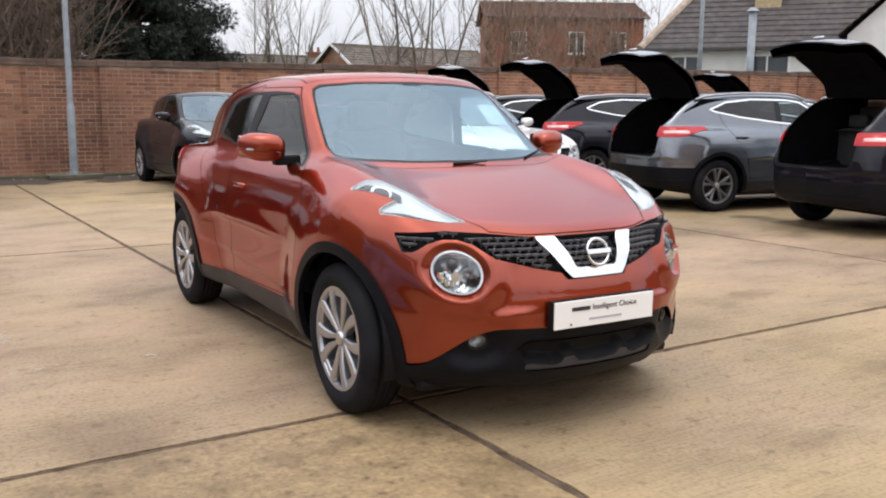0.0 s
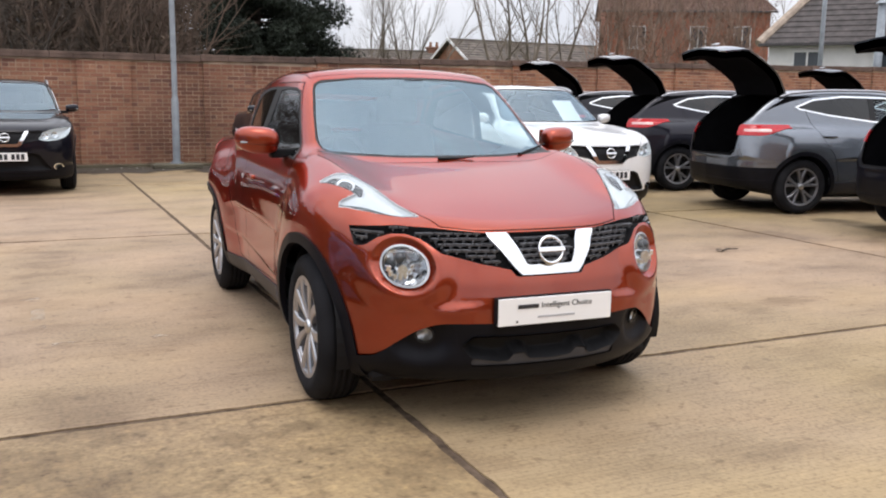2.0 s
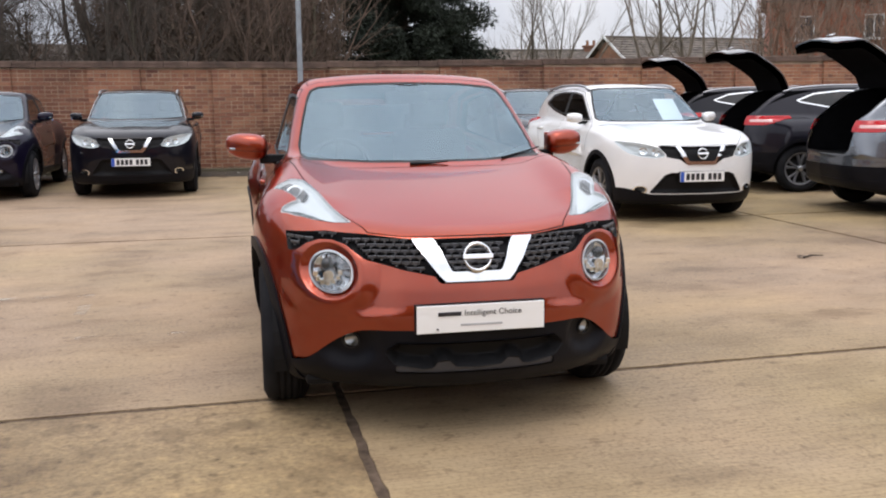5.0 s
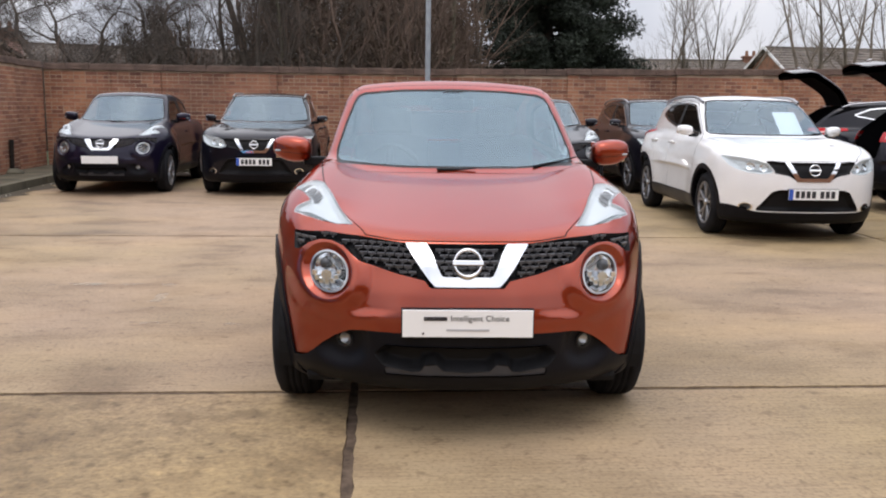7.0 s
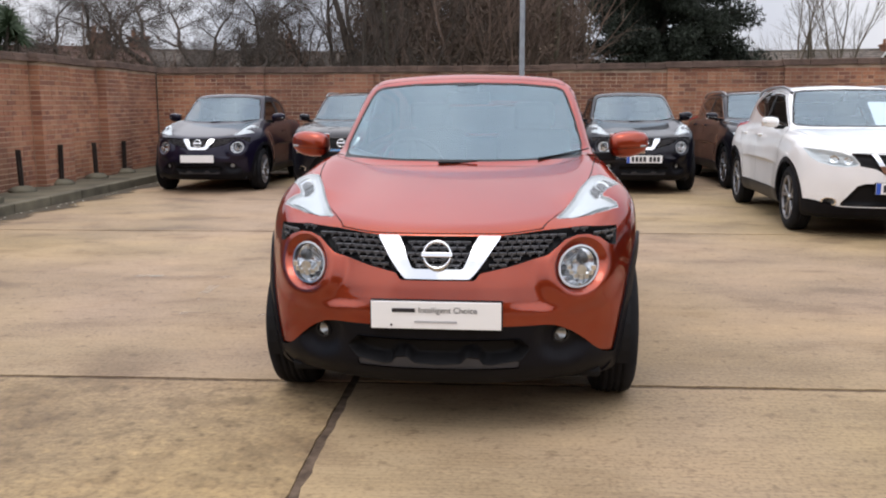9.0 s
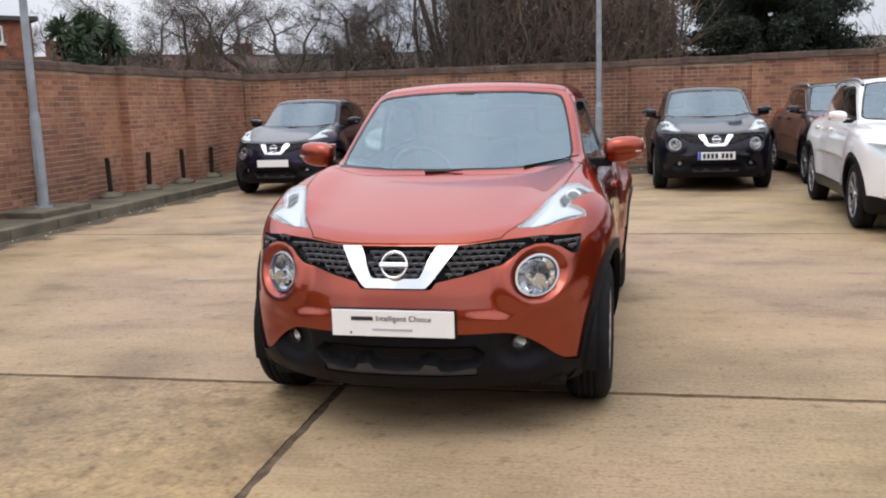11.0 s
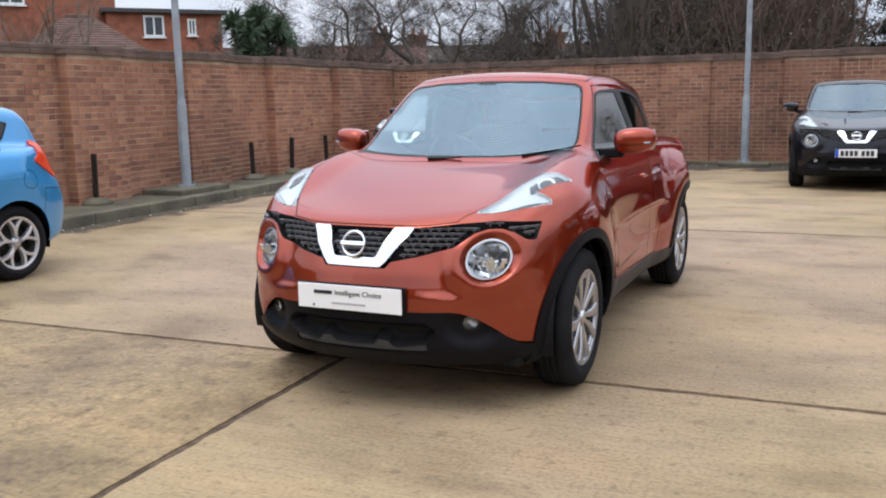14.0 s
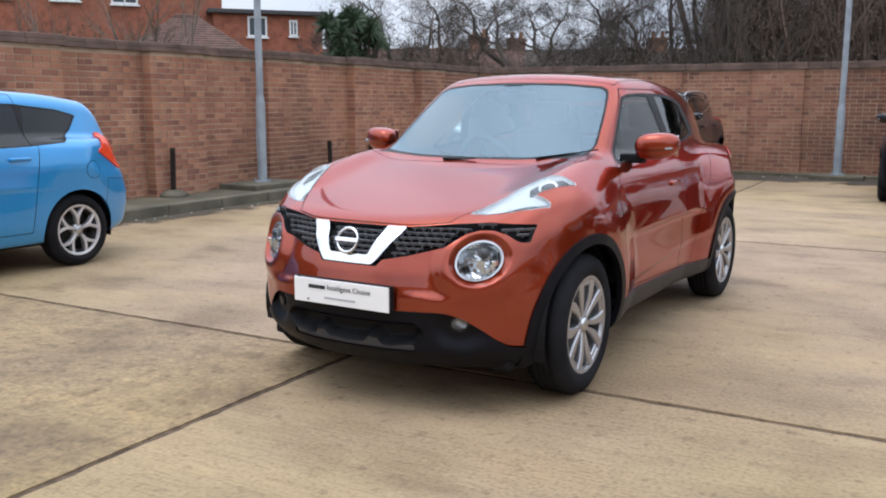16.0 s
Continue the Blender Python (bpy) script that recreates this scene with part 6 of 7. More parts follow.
def crossover(name, m, paint, h, label, gate_open=False, grp="", style="bolt", blue=True, rails=True, bars=7, paper=False):
    """A mid-sized family crossover, closed or with its tailgate up."""
    S = FAMILY_BODY
    car = empty(name, m, label, "car", grp)
    A = S.skin(h)
    R = 0.345
    ax_r = lambda x, y, z: np.where(x > 0.45, np.minimum(np.hypot(y - S.axle_f, z - R), np.hypot(y - S.axle_r, z - R)), 9.0)
    _, A = carve(A, lambda x, y, z: ax_r(x, y, z) - (R + 0.045))
    trim, A = carve(A, lambda x, y, z: ax_r(x, y, z) - (R + 0.095))
    sides("wheel_arch_trim", trim, S, M_CLAD, car, offset=0.006, skirt=0.03)
    low, A = carve(A, lambda x, y, z: np.where(y < 1.0, z - 0.325 - 0.06 * sstep(x, 0.5, 0.8), np.where(y > 3.5, z - 0.58, z - 0.40)))
    lowf, lowr = carve(low, lambda x, y, z: y - 1.0)
    sill, lowr = carve(lowr, lambda x, y, z: y - 3.2)
    panel("lower_bumper", both(lowf), S, M_CLAD, car, offset=0.004)
    sides("sill_cladding", sill, S, M_SILL, car, offset=0.008, skirt=0.02)
    strip, lowr = carve(lowr, lambda x, y, z: np.maximum(np.abs(z - 0.40) - 0.022, 4.0 - y))
    panel("rear_lower_bumper", both(lowr), S, M_CLAD, car, offset=0.004)
    panel("scuff_strip", both(strip), S, M_CLAD, car, offset=0.010, skirt=0.012)
    # lower intake and fog lamps
    ip = (-0.3, 0.565, 0.34, 0.565, 0.41, 0.54, 0.55, 0.35, 0.53, 0.335, -0.3, 0.335)
    it, A = carve(A, lambda x, y, z: np.where(y < 0.5, poly_dist(x, z, ip), 1))
    d = -poly_dist(it[0][:, 0], it[0][:, 2], ip)
    panel("air_intake", both(it), S, M_BLACK, car, offset=np.tile(-0.05 * sstep(d, 0.0, 0.03), 2))
    fd = lambda x, z: np.hypot((x - 0.635) * 0.8, (z - 0.375) * 1.15)
    fg, A = carve(A, lambda x, y, z: np.where(y < 0.6, fd(x, z) - 0.052, 1))
    rf = fd(fg[0][:, 0], fg[0][:, 2])
    for f in (fg, other(fg)):
        o = panel("fog_lamp", f, S, M_GLASS_DARK, car, offset=-0.03 * sstep(rf, 0.05, 0.03))
        rg, _ = carve(f, lambda x, y, z: 0.040 - fd(np.abs(x), z))
        panel("bezel", rg, S, M_CHROME, o, offset=0.006, skirt=0.02)
    # head lamps
    hp = (0.835, 0.90, 0.70, 0.892, 0.547, 0.868, 0.46, 0.832, 0.405, 0.755, 0.43, 0.735, 0.52, 0.722, 0.63, 0.733, 0.735, 0.765, 0.79, 0.81)
    hl, A = carve(A, lambda x, y, z: np.where(y < 0.75, poly_dist(x, z, hp), 1))
    dh = -poly_dist(hl[0][:, 0], hl[0][:, 2], hp)
    for f in (hl, other(hl)):
        o = panel("headlamp", f, S, M_LAMP_WHITE, car, offset=-0.04 * sstep(dh, 0.0, 0.03), label="clear slanted headlamp")
        panel("lens", f, S, M_LENS, o, offset=0.003)
        for bx, bz, br in ((0.50, 0.79, 0.042), (0.62, 0.805, 0.042)):
            bl, _ = carve(f, lambda x, y, z: np.hypot(np.abs(x) - bx, z - bz) - br)
            rb = np.hypot(np.abs(bl[0][:, 0]) - bx, bl[0][:, 2] - bz) / br
            panel("reflector", bl, S, M_CHROME, o, offset=-0.026 - 0.02 * (1 - rb ** 2))
        dk, _ = carve(f, lambda x, y, z: np.maximum(poly_dist(np.abs(x), z, hp) + 0.006, z - 0.77 - 0.06 * (np.abs(x) - 0.6)))
        dk, _ = carve(dk, lambda x, y, z: -(np.minimum(np.hypot(np.abs(x) - 0.50, z - 0.79), np.hypot(np.abs(x) - 0.62, z - 0.805)) - 0.048))
        panel("lamp_mask", dk, S, M_LENS_GREY, o, offset=-0.02)
    gp = (-0.3, 0.85, 0.25, 0.85, 0.40, 0.858, 0.475, 0.855, 0.44, 0.81, 0.395, 0.755, 0.40, 0.735, 0.26, 0.71, 0.2, 0.675, 0.17, 0.65, -0.3, 0.65)
    vo = (-0.3, 0.848, 0.295, 0.848, 0.27, 0.81, 0.19, 0.672, 0.165, 0.652, -0.3, 0.652)
    vi = (-0.3, 0.92, 0.24, 0.92, 0.24, 0.845, 0.15, 0.695, 0.14, 0.688, -0.3, 0.688)
    gd = lambda x, z: poly_dist(x, z, gp)
    gr, A = carve(A, lambda x, y, z: np.where(y < 0.5, gd(x, z), 1))
    vb, gr = carve(gr, lambda x, y, z: np.maximum(poly_dist(x, z, vo), -poly_dist(x, z, vi)))
    panel("grille", both(gr), S, M_BLACK, car, offset=np.tile(-0.03 * sstep(-gd(gr[0][:, 0], gr[0][:, 2]), 0.0, 0.015), 2))
    panel("chrome_bracket", both(vb), S, M_CHROME, car, offset=0.010, skirt=0.04)
    emblem_part(car, 0, 0.008, 0.772, 0.056, -14)
    xe = curve(0.03, 0.46, 0.16, 0.50, 0.35, 0.63, 0.6, 0.71, 0.9, 0.735, 1.4, 0.75)
    bonnet, gap, A = split_line(A, lambda x, y, z: np.where(z < 0.82, 1, np.maximum(np.maximum(x - xe(y), (0.862 - z) * 1.2), y - (1.10 + 0.30 * x * x))), 0.003)
    panel("bonnet", both(bonnet), S, paint, car)
    gaps = [gap]
    wp = (-0.3, 1.088, 0.55, 1.09, 0.67, 1.10, 0.695, 1.13, 0.64, 1.31, 0.585, 1.44, 0.555, 1.485, 0.45, 1.502, -0.3, 1.515)
    ws, A = carve(A, lambda x, y, z: np.where((y < 2.3) & (y > 1.0), poly_dist(x, z, wp), 1))
    seal, ws = carve(ws, lambda x, y, z: -0.016 - poly_dist(x, z, wp))
    panel("windscreen", both(ws), S, M_SCREEN_DIM, car, offset=-0.002, label="tinted windscreen reflecting the sky")
    panel("windscreen_seal", both(seal), S, M_RUBBER, car, offset=-0.001)
    wb = (1.50, 1.078, 1.97, 1.37, 2.10, 1.435, 2.3, 1.462, 2.9, 1.468, 3.3, 1.425, 3.56, 1.325, 3.50, 1.29, 3.1, 1.215, 2.5, 1.145)
    hi = lambda g: (lambda x, y, z: np.where((x > 0.5) & (z > 1.0), g(x, y, z), 1))
    wd = lambda y, z: poly_dist(y, z, wb)
    band, A = carve(A, hi(lambda x, y, z: wd(y, z)))
    chrome, band = carve(band, hi(lambda x, y, z: -0.020 - wd(y, z)))
    g1, band = carve(band, hi(lambda x, y, z: np.maximum(np.abs(y - 2.0 - 0.0 * z) - 0.44, wd(y, z) + 0.03)))
    g2, band = carve(band, hi(lambda x, y, z: np.maximum(np.abs(y - 3.06) - 0.53, wd(y, z) + 0.03)))
    sides("window_chrome", chrome, S, M_CHROME, car, offset=0.004, skirt=0.008, label="bright chrome window surround")
    sides("side_window", g1, S, M_WINDOW, car, offset=-0.003)
    sides("side_window", g2, S, M_PRIVACY, car, offset=-0.003)
    sides("window_frame", band, S, M_RUBBER, car, offset=-0.001)
    d1 = (1.36, 0.38, 1.32, 0.70, 1.34, 1.02, 1.44, 1.06, 2.05, 1.45, 2.47, 1.49, 2.49, 0.38)
    d2 = (2.49, 0.38, 2.47, 1.49, 3.3, 1.46, 3.42, 1.25, 3.28, 0.95, 3.10, 0.72, 3.02, 0.38)
    doors = []
    for k, dp in enumerate((d1, d2)):
        dr, gap, A = split_line(A, lambda x, y, z: np.where(x > 0.45, poly_dist(y, z, dp), 1), 0.003)
        gaps.append(gap)
        pr = sides(("front_door", "rear_door")[k], dr, S, paint, car)
        for s, ob in ((1, pr[0]), (-1, pr[1])):
            y0 = (2.26, 3.08)[k]
            bm = box_bm(*sorted((s * 0.84, s * 0.885)), y0, y0 + 0.19, 0.955, 0.985, bevel=0.010)
            part("door_handle", bm, paint, ob, smooth=True)
    # tail
    tp = (0.50, 1.085, 0.545, 0.965, 0.60, 0.95, 0.74, 0.965, 0.9, 1.03, 0.9, 1.12)
    tl_g = lambda x, y, z: np.where(y > 3.66, np.maximum(np.maximum(0.97 - z + 0.09 * sstep(y, 4.1, 3.7), z - 1.10), 0.53 - x), 1)
    tl, A = carve(A, tl_g)
    tc, tl = carve(tl, lambda x, y, z: np.maximum(np.abs(z - 1.03) - 0.017, np.maximum(3.95 - y, 0.60 - x)))
    sides("tail_lamp", tl, S, M_TAIL, car, offset=0.008, skirt=0.012, label="wrap-around red tail lamp")
    sides("tail_lamp_lens", tc, S, M_TAIL_CLEAR, car, offset=0.010, skirt=0.012, label="clear centre of the tail lamp")
    bp = (-0.3, 0.715, 0.50, 0.715, 0.555, 0.77, 0.565, 0.95, 0.545, 1.10, 0.575, 1.20, 0.55, 1.38, 0.50, 1.60, -0.3, 1.60)
    gate, gap, A = split_line(A, lambda x, y, z: np.maximum(poly_dist(x, z, bp), 3.57 - y), 0.004)
    gaps.append(gap)
    rw, gate = carve(gate, lambda x, y, z: np.where(z < 1.42, poly_dist(x, z, (-0.3, 1.15, 0.47, 1.15, 0.50, 1.20, 0.49, 1.36, -0.3, 1.385)), 1))
    V = both(gate)
    tg = panel("tailgate", V, S, paint, car, skirt=0.02 if gate_open else 0.035, label="raised tailgate" if gate_open else "closed tailgate")
    panel("rear_window", both(rw), S, M_PRIVACY, tg, offset=-0.004)
    part("gate_emblem", box_bm(-0.06, 0.06, 4.352, 4.368, 0.93, 0.99, bevel=0.006), M_CHROME, tg)
    if not gate_open:
        part("gate_plate_trim", box_bm(-0.33, 0.33, 4.352, 4.378, 0.865, 0.90, bevel=0.006), M_CHROME, tg)
    if gate_open:
        V2, T2 = both(join(gate, rw))
        inner = panel("gate_lining", (V2, T2[:, ::-1]), S, M_LINING, tg, offset=-0.10, skirt=-0.085, inward=True, label="black plastic lining of the raised tailgate")
        hy, hz = 3.58, 1.522
        tg.matrix_local = pose(0, hy, hz, 73, 0, 0) @ pose(0, -hy, -hz)
        bm = bmesh.new()
        add_box(bm, -0.56, 0.56, 3.0, 4.27, 0.68, 0.70)
        add_box(bm, -0.6, 0.6, 2.98, 3.02, 0.68, 1.2)
        for s in (-1, 1):
            w = [[bm.verts.new((s * x, y, z)) for y, z in ((3.0, 0.68), (4.27, 0.68), (4.22, 0.98), (4.10, 1.15), (3.88, 1.32), (3.64, 1.46), (3.0, 1.46))] for x in (0.565, 0.60)]
            bm.faces.new(w[0] if s > 0 else w[0][::-1])
            bm.faces.new(w[1][::-1] if s > 0 else w[1])
        part("boot_lining", bm, M_LINING, car, "dark empty boot")
        part("parcel_shelf", box_bm(-0.55, 0.55, 3.05, 3.5, 1.08, 1.10, bevel=0.006), M_BLACK, car)
    panel("roof_and_body", both(A), S, paint, car)
    panel("panel_gap", both(join(*gaps)), S, M_BLACK, car, offset=-0.008)
    if rails:
        for s in (-1, 1):
            bm = bmesh.new()
            pts = []
            for k in range(13):
                y = 1.98 + 1.75 * k / 12
                x = float(0.592 - 0.03 * (k / 12) ** 2)
                zz = float(S.roof(np.array([y]))[0] - 0.10 * x * x) + 0.028 * min(1, k * 0.9, (12 - k) * 0.9) - 0.012
                pts.append(Vector((s * x, y, zz)))
            rows = [[bm.verts.new(p + Vector((0.017 * math.cos(a), 0, 0.017 * math.sin(a)))) for a in (2 * math.pi * q / 8 for q in range(8))] for p in pts]
            for a, b in zip(rows, rows[1:]):
                for q in range(8):
                    bm.faces.new((a[q], a[(q + 1) % 8], b[(q + 1) % 8], b[q]))
            part("roof_rail", bm, M_ALLOY, car, "silver roof rail", smooth=True)
    wheel_wells(car, S, R, 0.86)
    for sx in (-1, 1):
        for ay in (S.axle_f, S.axle_r):
            wheel(car, sx, 0.872, ay, R, 0.232, style, 36)
        mirror_part(car, sx, 0.905, 1.64, 1.135, paint, 0.92)
    plate_part(car, 0.004, 0.522, M_PLATE, bars=bars, blue=blue)
    interior(car, 1.42, 0.62, 3.2)
    if paper:
        bm = box_bm(0.22, 0.50, 1.86, 1.863, 1.10, 1.36)
        for v in bm.verts:
            v.co.y += 1.3 * (v.co.z - 1.36)
        part("price_sheet", bm, M_PLATE, car, "white paper sheet behind the windscreen")
    wiper(car, (0.42, 1.30, 1.10), (0.66, 1.42, 1.12))
    return car


def supermini(name, m, paint, h, label):
    """A tall five-door hatchback; its tail and near side show."""
    S = SUPERMINI
    car = empty(name, m, label, "car")
    A = S.skin(h)
    R = 0.30
    ax_r = lambda x, y, z: np.where(x > 0.45, np.minimum(np.hypot(y - S.axle_f, z - R), np.hypot(y - S.axle_r, z - R)), 9.0)
    _, A = carve(A, lambda x, y, z: ax_r(x, y, z) - (R + 0.042))
    low, A = carve(A, lambda x, y, z: z - 0.235)
    panel("underside", both(low), S, M_BLACK, car)
    wp = (-0.3, 1.09, 0.60, 1.10, 0.63, 1.13, 0.55, 1.42, -0.3, 1.46)
    ws, A = carve(A, lambda x, y, z: np.where((y < 1.9) & (y > 0.9), poly_dist(x, z, wp), 1))
    panel("windscreen", both(ws), S, M_SCREEN_DIM, car, offset=-0.002)
    wb = (1.35, 0.99, 1.75, 1.29, 1.95, 1.345, 2.4, 1.36, 3.0, 1.345, 3.4, 1.30, 3.60, 1.25, 3.50, 1.125, 3.36, 1.03, 3.0, 1.01, 2.4, 1.0)
    wd = lambda y, z: poly_dist(y, z, wb)
    hi = lambda g: (lambda x, y, z: np.where((x > 0.5) & (z > 0.95), g(x, y, z), 1))
    band, A = carve(A, hi(lambda x, y, z: wd(y, z)))
    for y0, y1 in ((1.3, 2.25), (2.30, 3.02), (3.06, 3.7)):
        gl, band = carve(band, hi(lambda x, y, z: np.maximum(np.maximum(y0 - y, y - y1) + (0.12 * (z - 1.2) if y0 > 2 else 0.0), wd(y, z) + 0.012)))
        sides("side_window", gl, S, M_PRIVACY, car, offset=-0.003, label="dark tinted side window")
    sides("window_frame", band, S, M_RUBBER, car, offset=-0.001)
    tp = (3.67, 0.945, 3.735, 0.985, 3.755, 1.10, 3.80, 1.095, 3.95, 0.98, 4.05, 0.84, 4.04, 0.775, 3.92, 0.79, 3.80, 0.865)
    tl, A = carve(A, lambda x, y, z: np.where(x > 0.56, poly_dist(y, z, tp), 1))
    sides("tail_lamp", tl, S, M_TAIL_ORANGE, car, offset=0.014, skirt=0.02, label="orange-red tail lamp")
    gaps = []
    for k, dp in enumerate(((1.22, 0.33, 1.18, 0.9, 1.30, 1.0, 1.70, 1.40, 2.24, 1.43, 2.27, 0.33), (2.27, 0.33, 2.24, 1.43, 3.0, 1.42, 3.10, 1.0, 3.04, 0.72, 2.98, 0.33))):
        dr, gap, A = split_line(A, lambda x, y, z: np.where(x > 0.45, poly_dist(y, z, dp), 1), 0.003)
        gaps.append(gap)
        pr = sides(("front_door", "rear_door")[k], dr, S, paint, car)
        for s, ob in ((1, pr[0]), (-1, pr[1])):
            y0 = (2.02, 2.86)[k] - 0.04
            bm = box_bm(*sorted((s * 0.805, s * 0.848)), y0, y0 + 0.18, 0.905, 0.932, bevel=0.010)
            part("door_handle", bm, paint, ob, smooth=True)
    bump_, gap, A = split_line(A, lambda x, y, z: np.where(y > 3.55, np.maximum(z - 0.72 + 0.1 * (y - 3.7), 3.70 - y + 0.25 * np.maximum(0, z - 0.5)), 1), 0.003)
    gaps.append(gap)
    panel("rear_bumper", both(bump_), S, paint, car)
    fl, gap, A = split_line(A, lambda x, y, z: np.where(x > 0.7, np.hypot(y - 3.58, z - 0.80) - 0.075, 1), 0.0025)
    gaps.append(gap)
    sides("fuel_flap", fl, S, paint, car)
    rw, A = carve(A, lambda x, y, z: np.where((z > 1.05) & (y > 3.7), np.maximum(np.maximum(x - 0.52, 1.08 - z), z - 1.36), 1))
    panel("rear_window", both(rw), S, M_PRIVACY, car, offset=-0.003)
    panel("body_shell", both(A), S, paint, car)
    panel("panel_gap", both(join(*gaps)), S, M_BLACK, car, offset=-0.008)
    wheel_wells(car, S, R, 0.81)
    for sx in (-1, 1):
        for ay in (S.axle_f, S.axle_r):
            wheel(car, sx, 0.822, ay, R, 0.208, "fork", 44, width=0.185)
        mirror_part(car, sx, 0.87, 1.45, 1.08, paint, 0.9)
    interior(car, 1.2, 0.58, 3.3)
    return car


# ---- end of car parts ----


make_small_crossover("small_crossover", pose(3.01, 2.90, 0, 0, 0, -2.1), M_RED, 0.013, "burnt orange-red metallic small crossover with black cladding and chrome grille bracket", hero=True)
crossover("family_crossover", pose(7.16, 8.41, 0, 0, 0, -2.8), M_WHITE, 0.018, "glossy white family crossover with a price sheet behind its windscreen", paper=True)
PARKED = "dark cars parked along the back wall"
make_small_crossover("small_crossover", pose(-1.40, 12.88, 0, 0, 0, 0), M_NIGHT, 0.024, "very dark purple small crossover with a blank white plate", grp=PARKED, blank=True)
make_small_crossover("small_crossover", pose(5.36, 12.90, 0, 0, 0, 0), M_BLACKPAINT, 0.024, "glossy black small crossover with chrome grille bracket", grp=PARKED, blue=True)
crossover("family_crossover", pose(0.83, 12.88, 0, 0, 0, 0), M_BLACKPAINT, 0.024, "glossy black family crossover with tree branches mirrored in its windscreen", grp=PARKED)
crossover("family_crossover", pose(7.65, 13.2, 0, 0, 0, 0), M_DARKGREY, 0.026, "dark grey family crossover standing behind the white one", grp=PARKED)
OPEN = "crossovers with their tailgates up"
for x, y, paint, st, words in ((13.48, 5.47, M_BLACKPAINT, "bolt", "glossy black family crossover with its tailgate raised"),
                               (13.46, 8.23, M_GREY, "bolt", "gunmetal grey family crossover with its tailgate raised"),
                               (13.85, 11.06, M_DARKGREY, "bolt", "dark grey family crossover with its tailgate raised, chrome window surround"),
                               (14.10, 13.75, M_BLACKPAINT, "bolt", "black family crossover with its tailgate raised, far end of the row"),
                               (20.20, 12.70, M_DARKGREY, "bolt", "dark family crossover with its tailgate raised, second row")):
    crossover("family_crossover", pose(x, y, 0, 0, 0, 78), paint, 0.022, words, gate_open=True, grp=OPEN, style=st)
supermini("hatchback", pose(-1.82, 1.34, 0, 0, 0, 0), M_BLUE, 0.018, "bright sky-blue five-door hatchback parked beside the kerb")
# ---- the yard's fixtures ----
lamp_post(3.62, 17.22, 0.085, 6.5, (0.45, 0.22))
lamp_post(-3.45, 9.95, 0.20, 6.5, (0.34, 0.55))
for x, y, h, lean in ((-3.62, 8.36, 0.64, 0.03), (-3.66, 11.92, 0.60, -0.03), (-3.66, 13.10, 0.62, 0.03), (-3.66, 14.32, 0.60, -0.02), (-3.66, 15.47, 0.58, 0.03)):
    rust_stake(x, y, 0.122, h, lean)



def flat_strip(name, label, x0, x1, y0, y1, z, mat):
    bm = bmesh.new()
    bm.faces.new([bm.verts.new(q) for q in ((x0, y0, z), (x1, y0, z), (x1, y1, z), (x0, y1, z))])
    return tagged(mesh_ob(name, bm, mat), label, "ground marking", kind="structure")


flat_strip("wall_foot_dirt", "dark damp dirt gathered at the foot of the wall", -2.86, 26, 15.4, 17.515, 0.004, M_DIRT)
flat_strip("gutter_dirt", "dark damp dirt gathered along the kerb", -2.86, -2.1, -8, 15.3, 0.004, M_DIRT_KERB)
# Dark sheet under the row: oil stains, plus the cars' shade put in as colour.
flat_strip("oil_stains_and_shade", "dark stains and painted-in shade on the concrete under the row of cars", 9.5, 20.0, 3.6, 15.2, 0.004, M_STAIN_SHADE)
for x0, x1, y0, y1 in ((0.1, 1.12, 6.29, 6.37), (1.06, 1.14, 5.45, 6.27), (1.18, 1.80, 5.74, 5.81), (1.16, 1.80, 5.05, 5.11)):
    flat_strip("faded_line", "faded white painted bay marking worn into the concrete", x0, x1, y0, y1, 0.004, M_OLDLINE)
rng = random.Random(77)
bits = bmesh.new()
for k in range(170):
    if k < 110:
        x, y, r = rng.uniform(-2.7, 12), 17.5 - abs(rng.gauss(0.05, 0.35)), rng.uniform(0.008, 0.035)
    else:
        x, y, r = -2.86 + abs(rng.gauss(0.03, 0.16)), rng.uniform(4.5, 16), rng.uniform(0.006, 0.022)
    vs = []
    n = 5
    a0 = rng.uniform(0, 6)
    ring = [(x + r * rng.uniform(0.6, 1.2) * math.cos(a0 + 6.283 * i / n), y + 0.7 * r * rng.uniform(0.6, 1.2) * math.sin(a0 + 6.283 * i / n)) for i in range(n)]
    lo = [bits.verts.new((u, v, 0.001)) for u, v in ring]
    up = [bits.verts.new((x + (u - x) * 0.7, y + (v - y) * 0.7, 0.006 + 0.3 * r * rng.random())) for u, v in ring]
    bits.faces.new(up)
    for i in range(n):
        bits.faces.new((lo[i], lo[(i + 1) % n], up[(i + 1) % n], up[i]))
tw = empty("fallen_twig", pose(7.0, 6.25, 0.004, 0, 0, 12), "small dark fallen twig with a dead leaf on the concrete", "twig")
bm = bmesh.new()
add_tube(bm, (-0.11, 0, 0.006), (0.02, 0.03, 0.012), 0.007, 0.006, 6)
add_tube(bm, (0.02, 0.03, 0.012), (0.13, 0.0, 0.006), 0.006, 0.003, 6)
add_tube(bm, (0.02, 0.03, 0.012), (0.06, 0.09, 0.008), 0.004, 0.002, 6)
part("stick", bm, M_RUST, tw)
bm = bmesh.new()
rim = [bm.verts.new((-0.10 + 0.05 * math.cos(a), 0.03 + 0.03 * math.sin(a), 0.006 + 0.012 * abs(math.sin(a)))) for a in (2 * math.pi * k / 9 for k in range(9))]
bm.faces.new(rim)
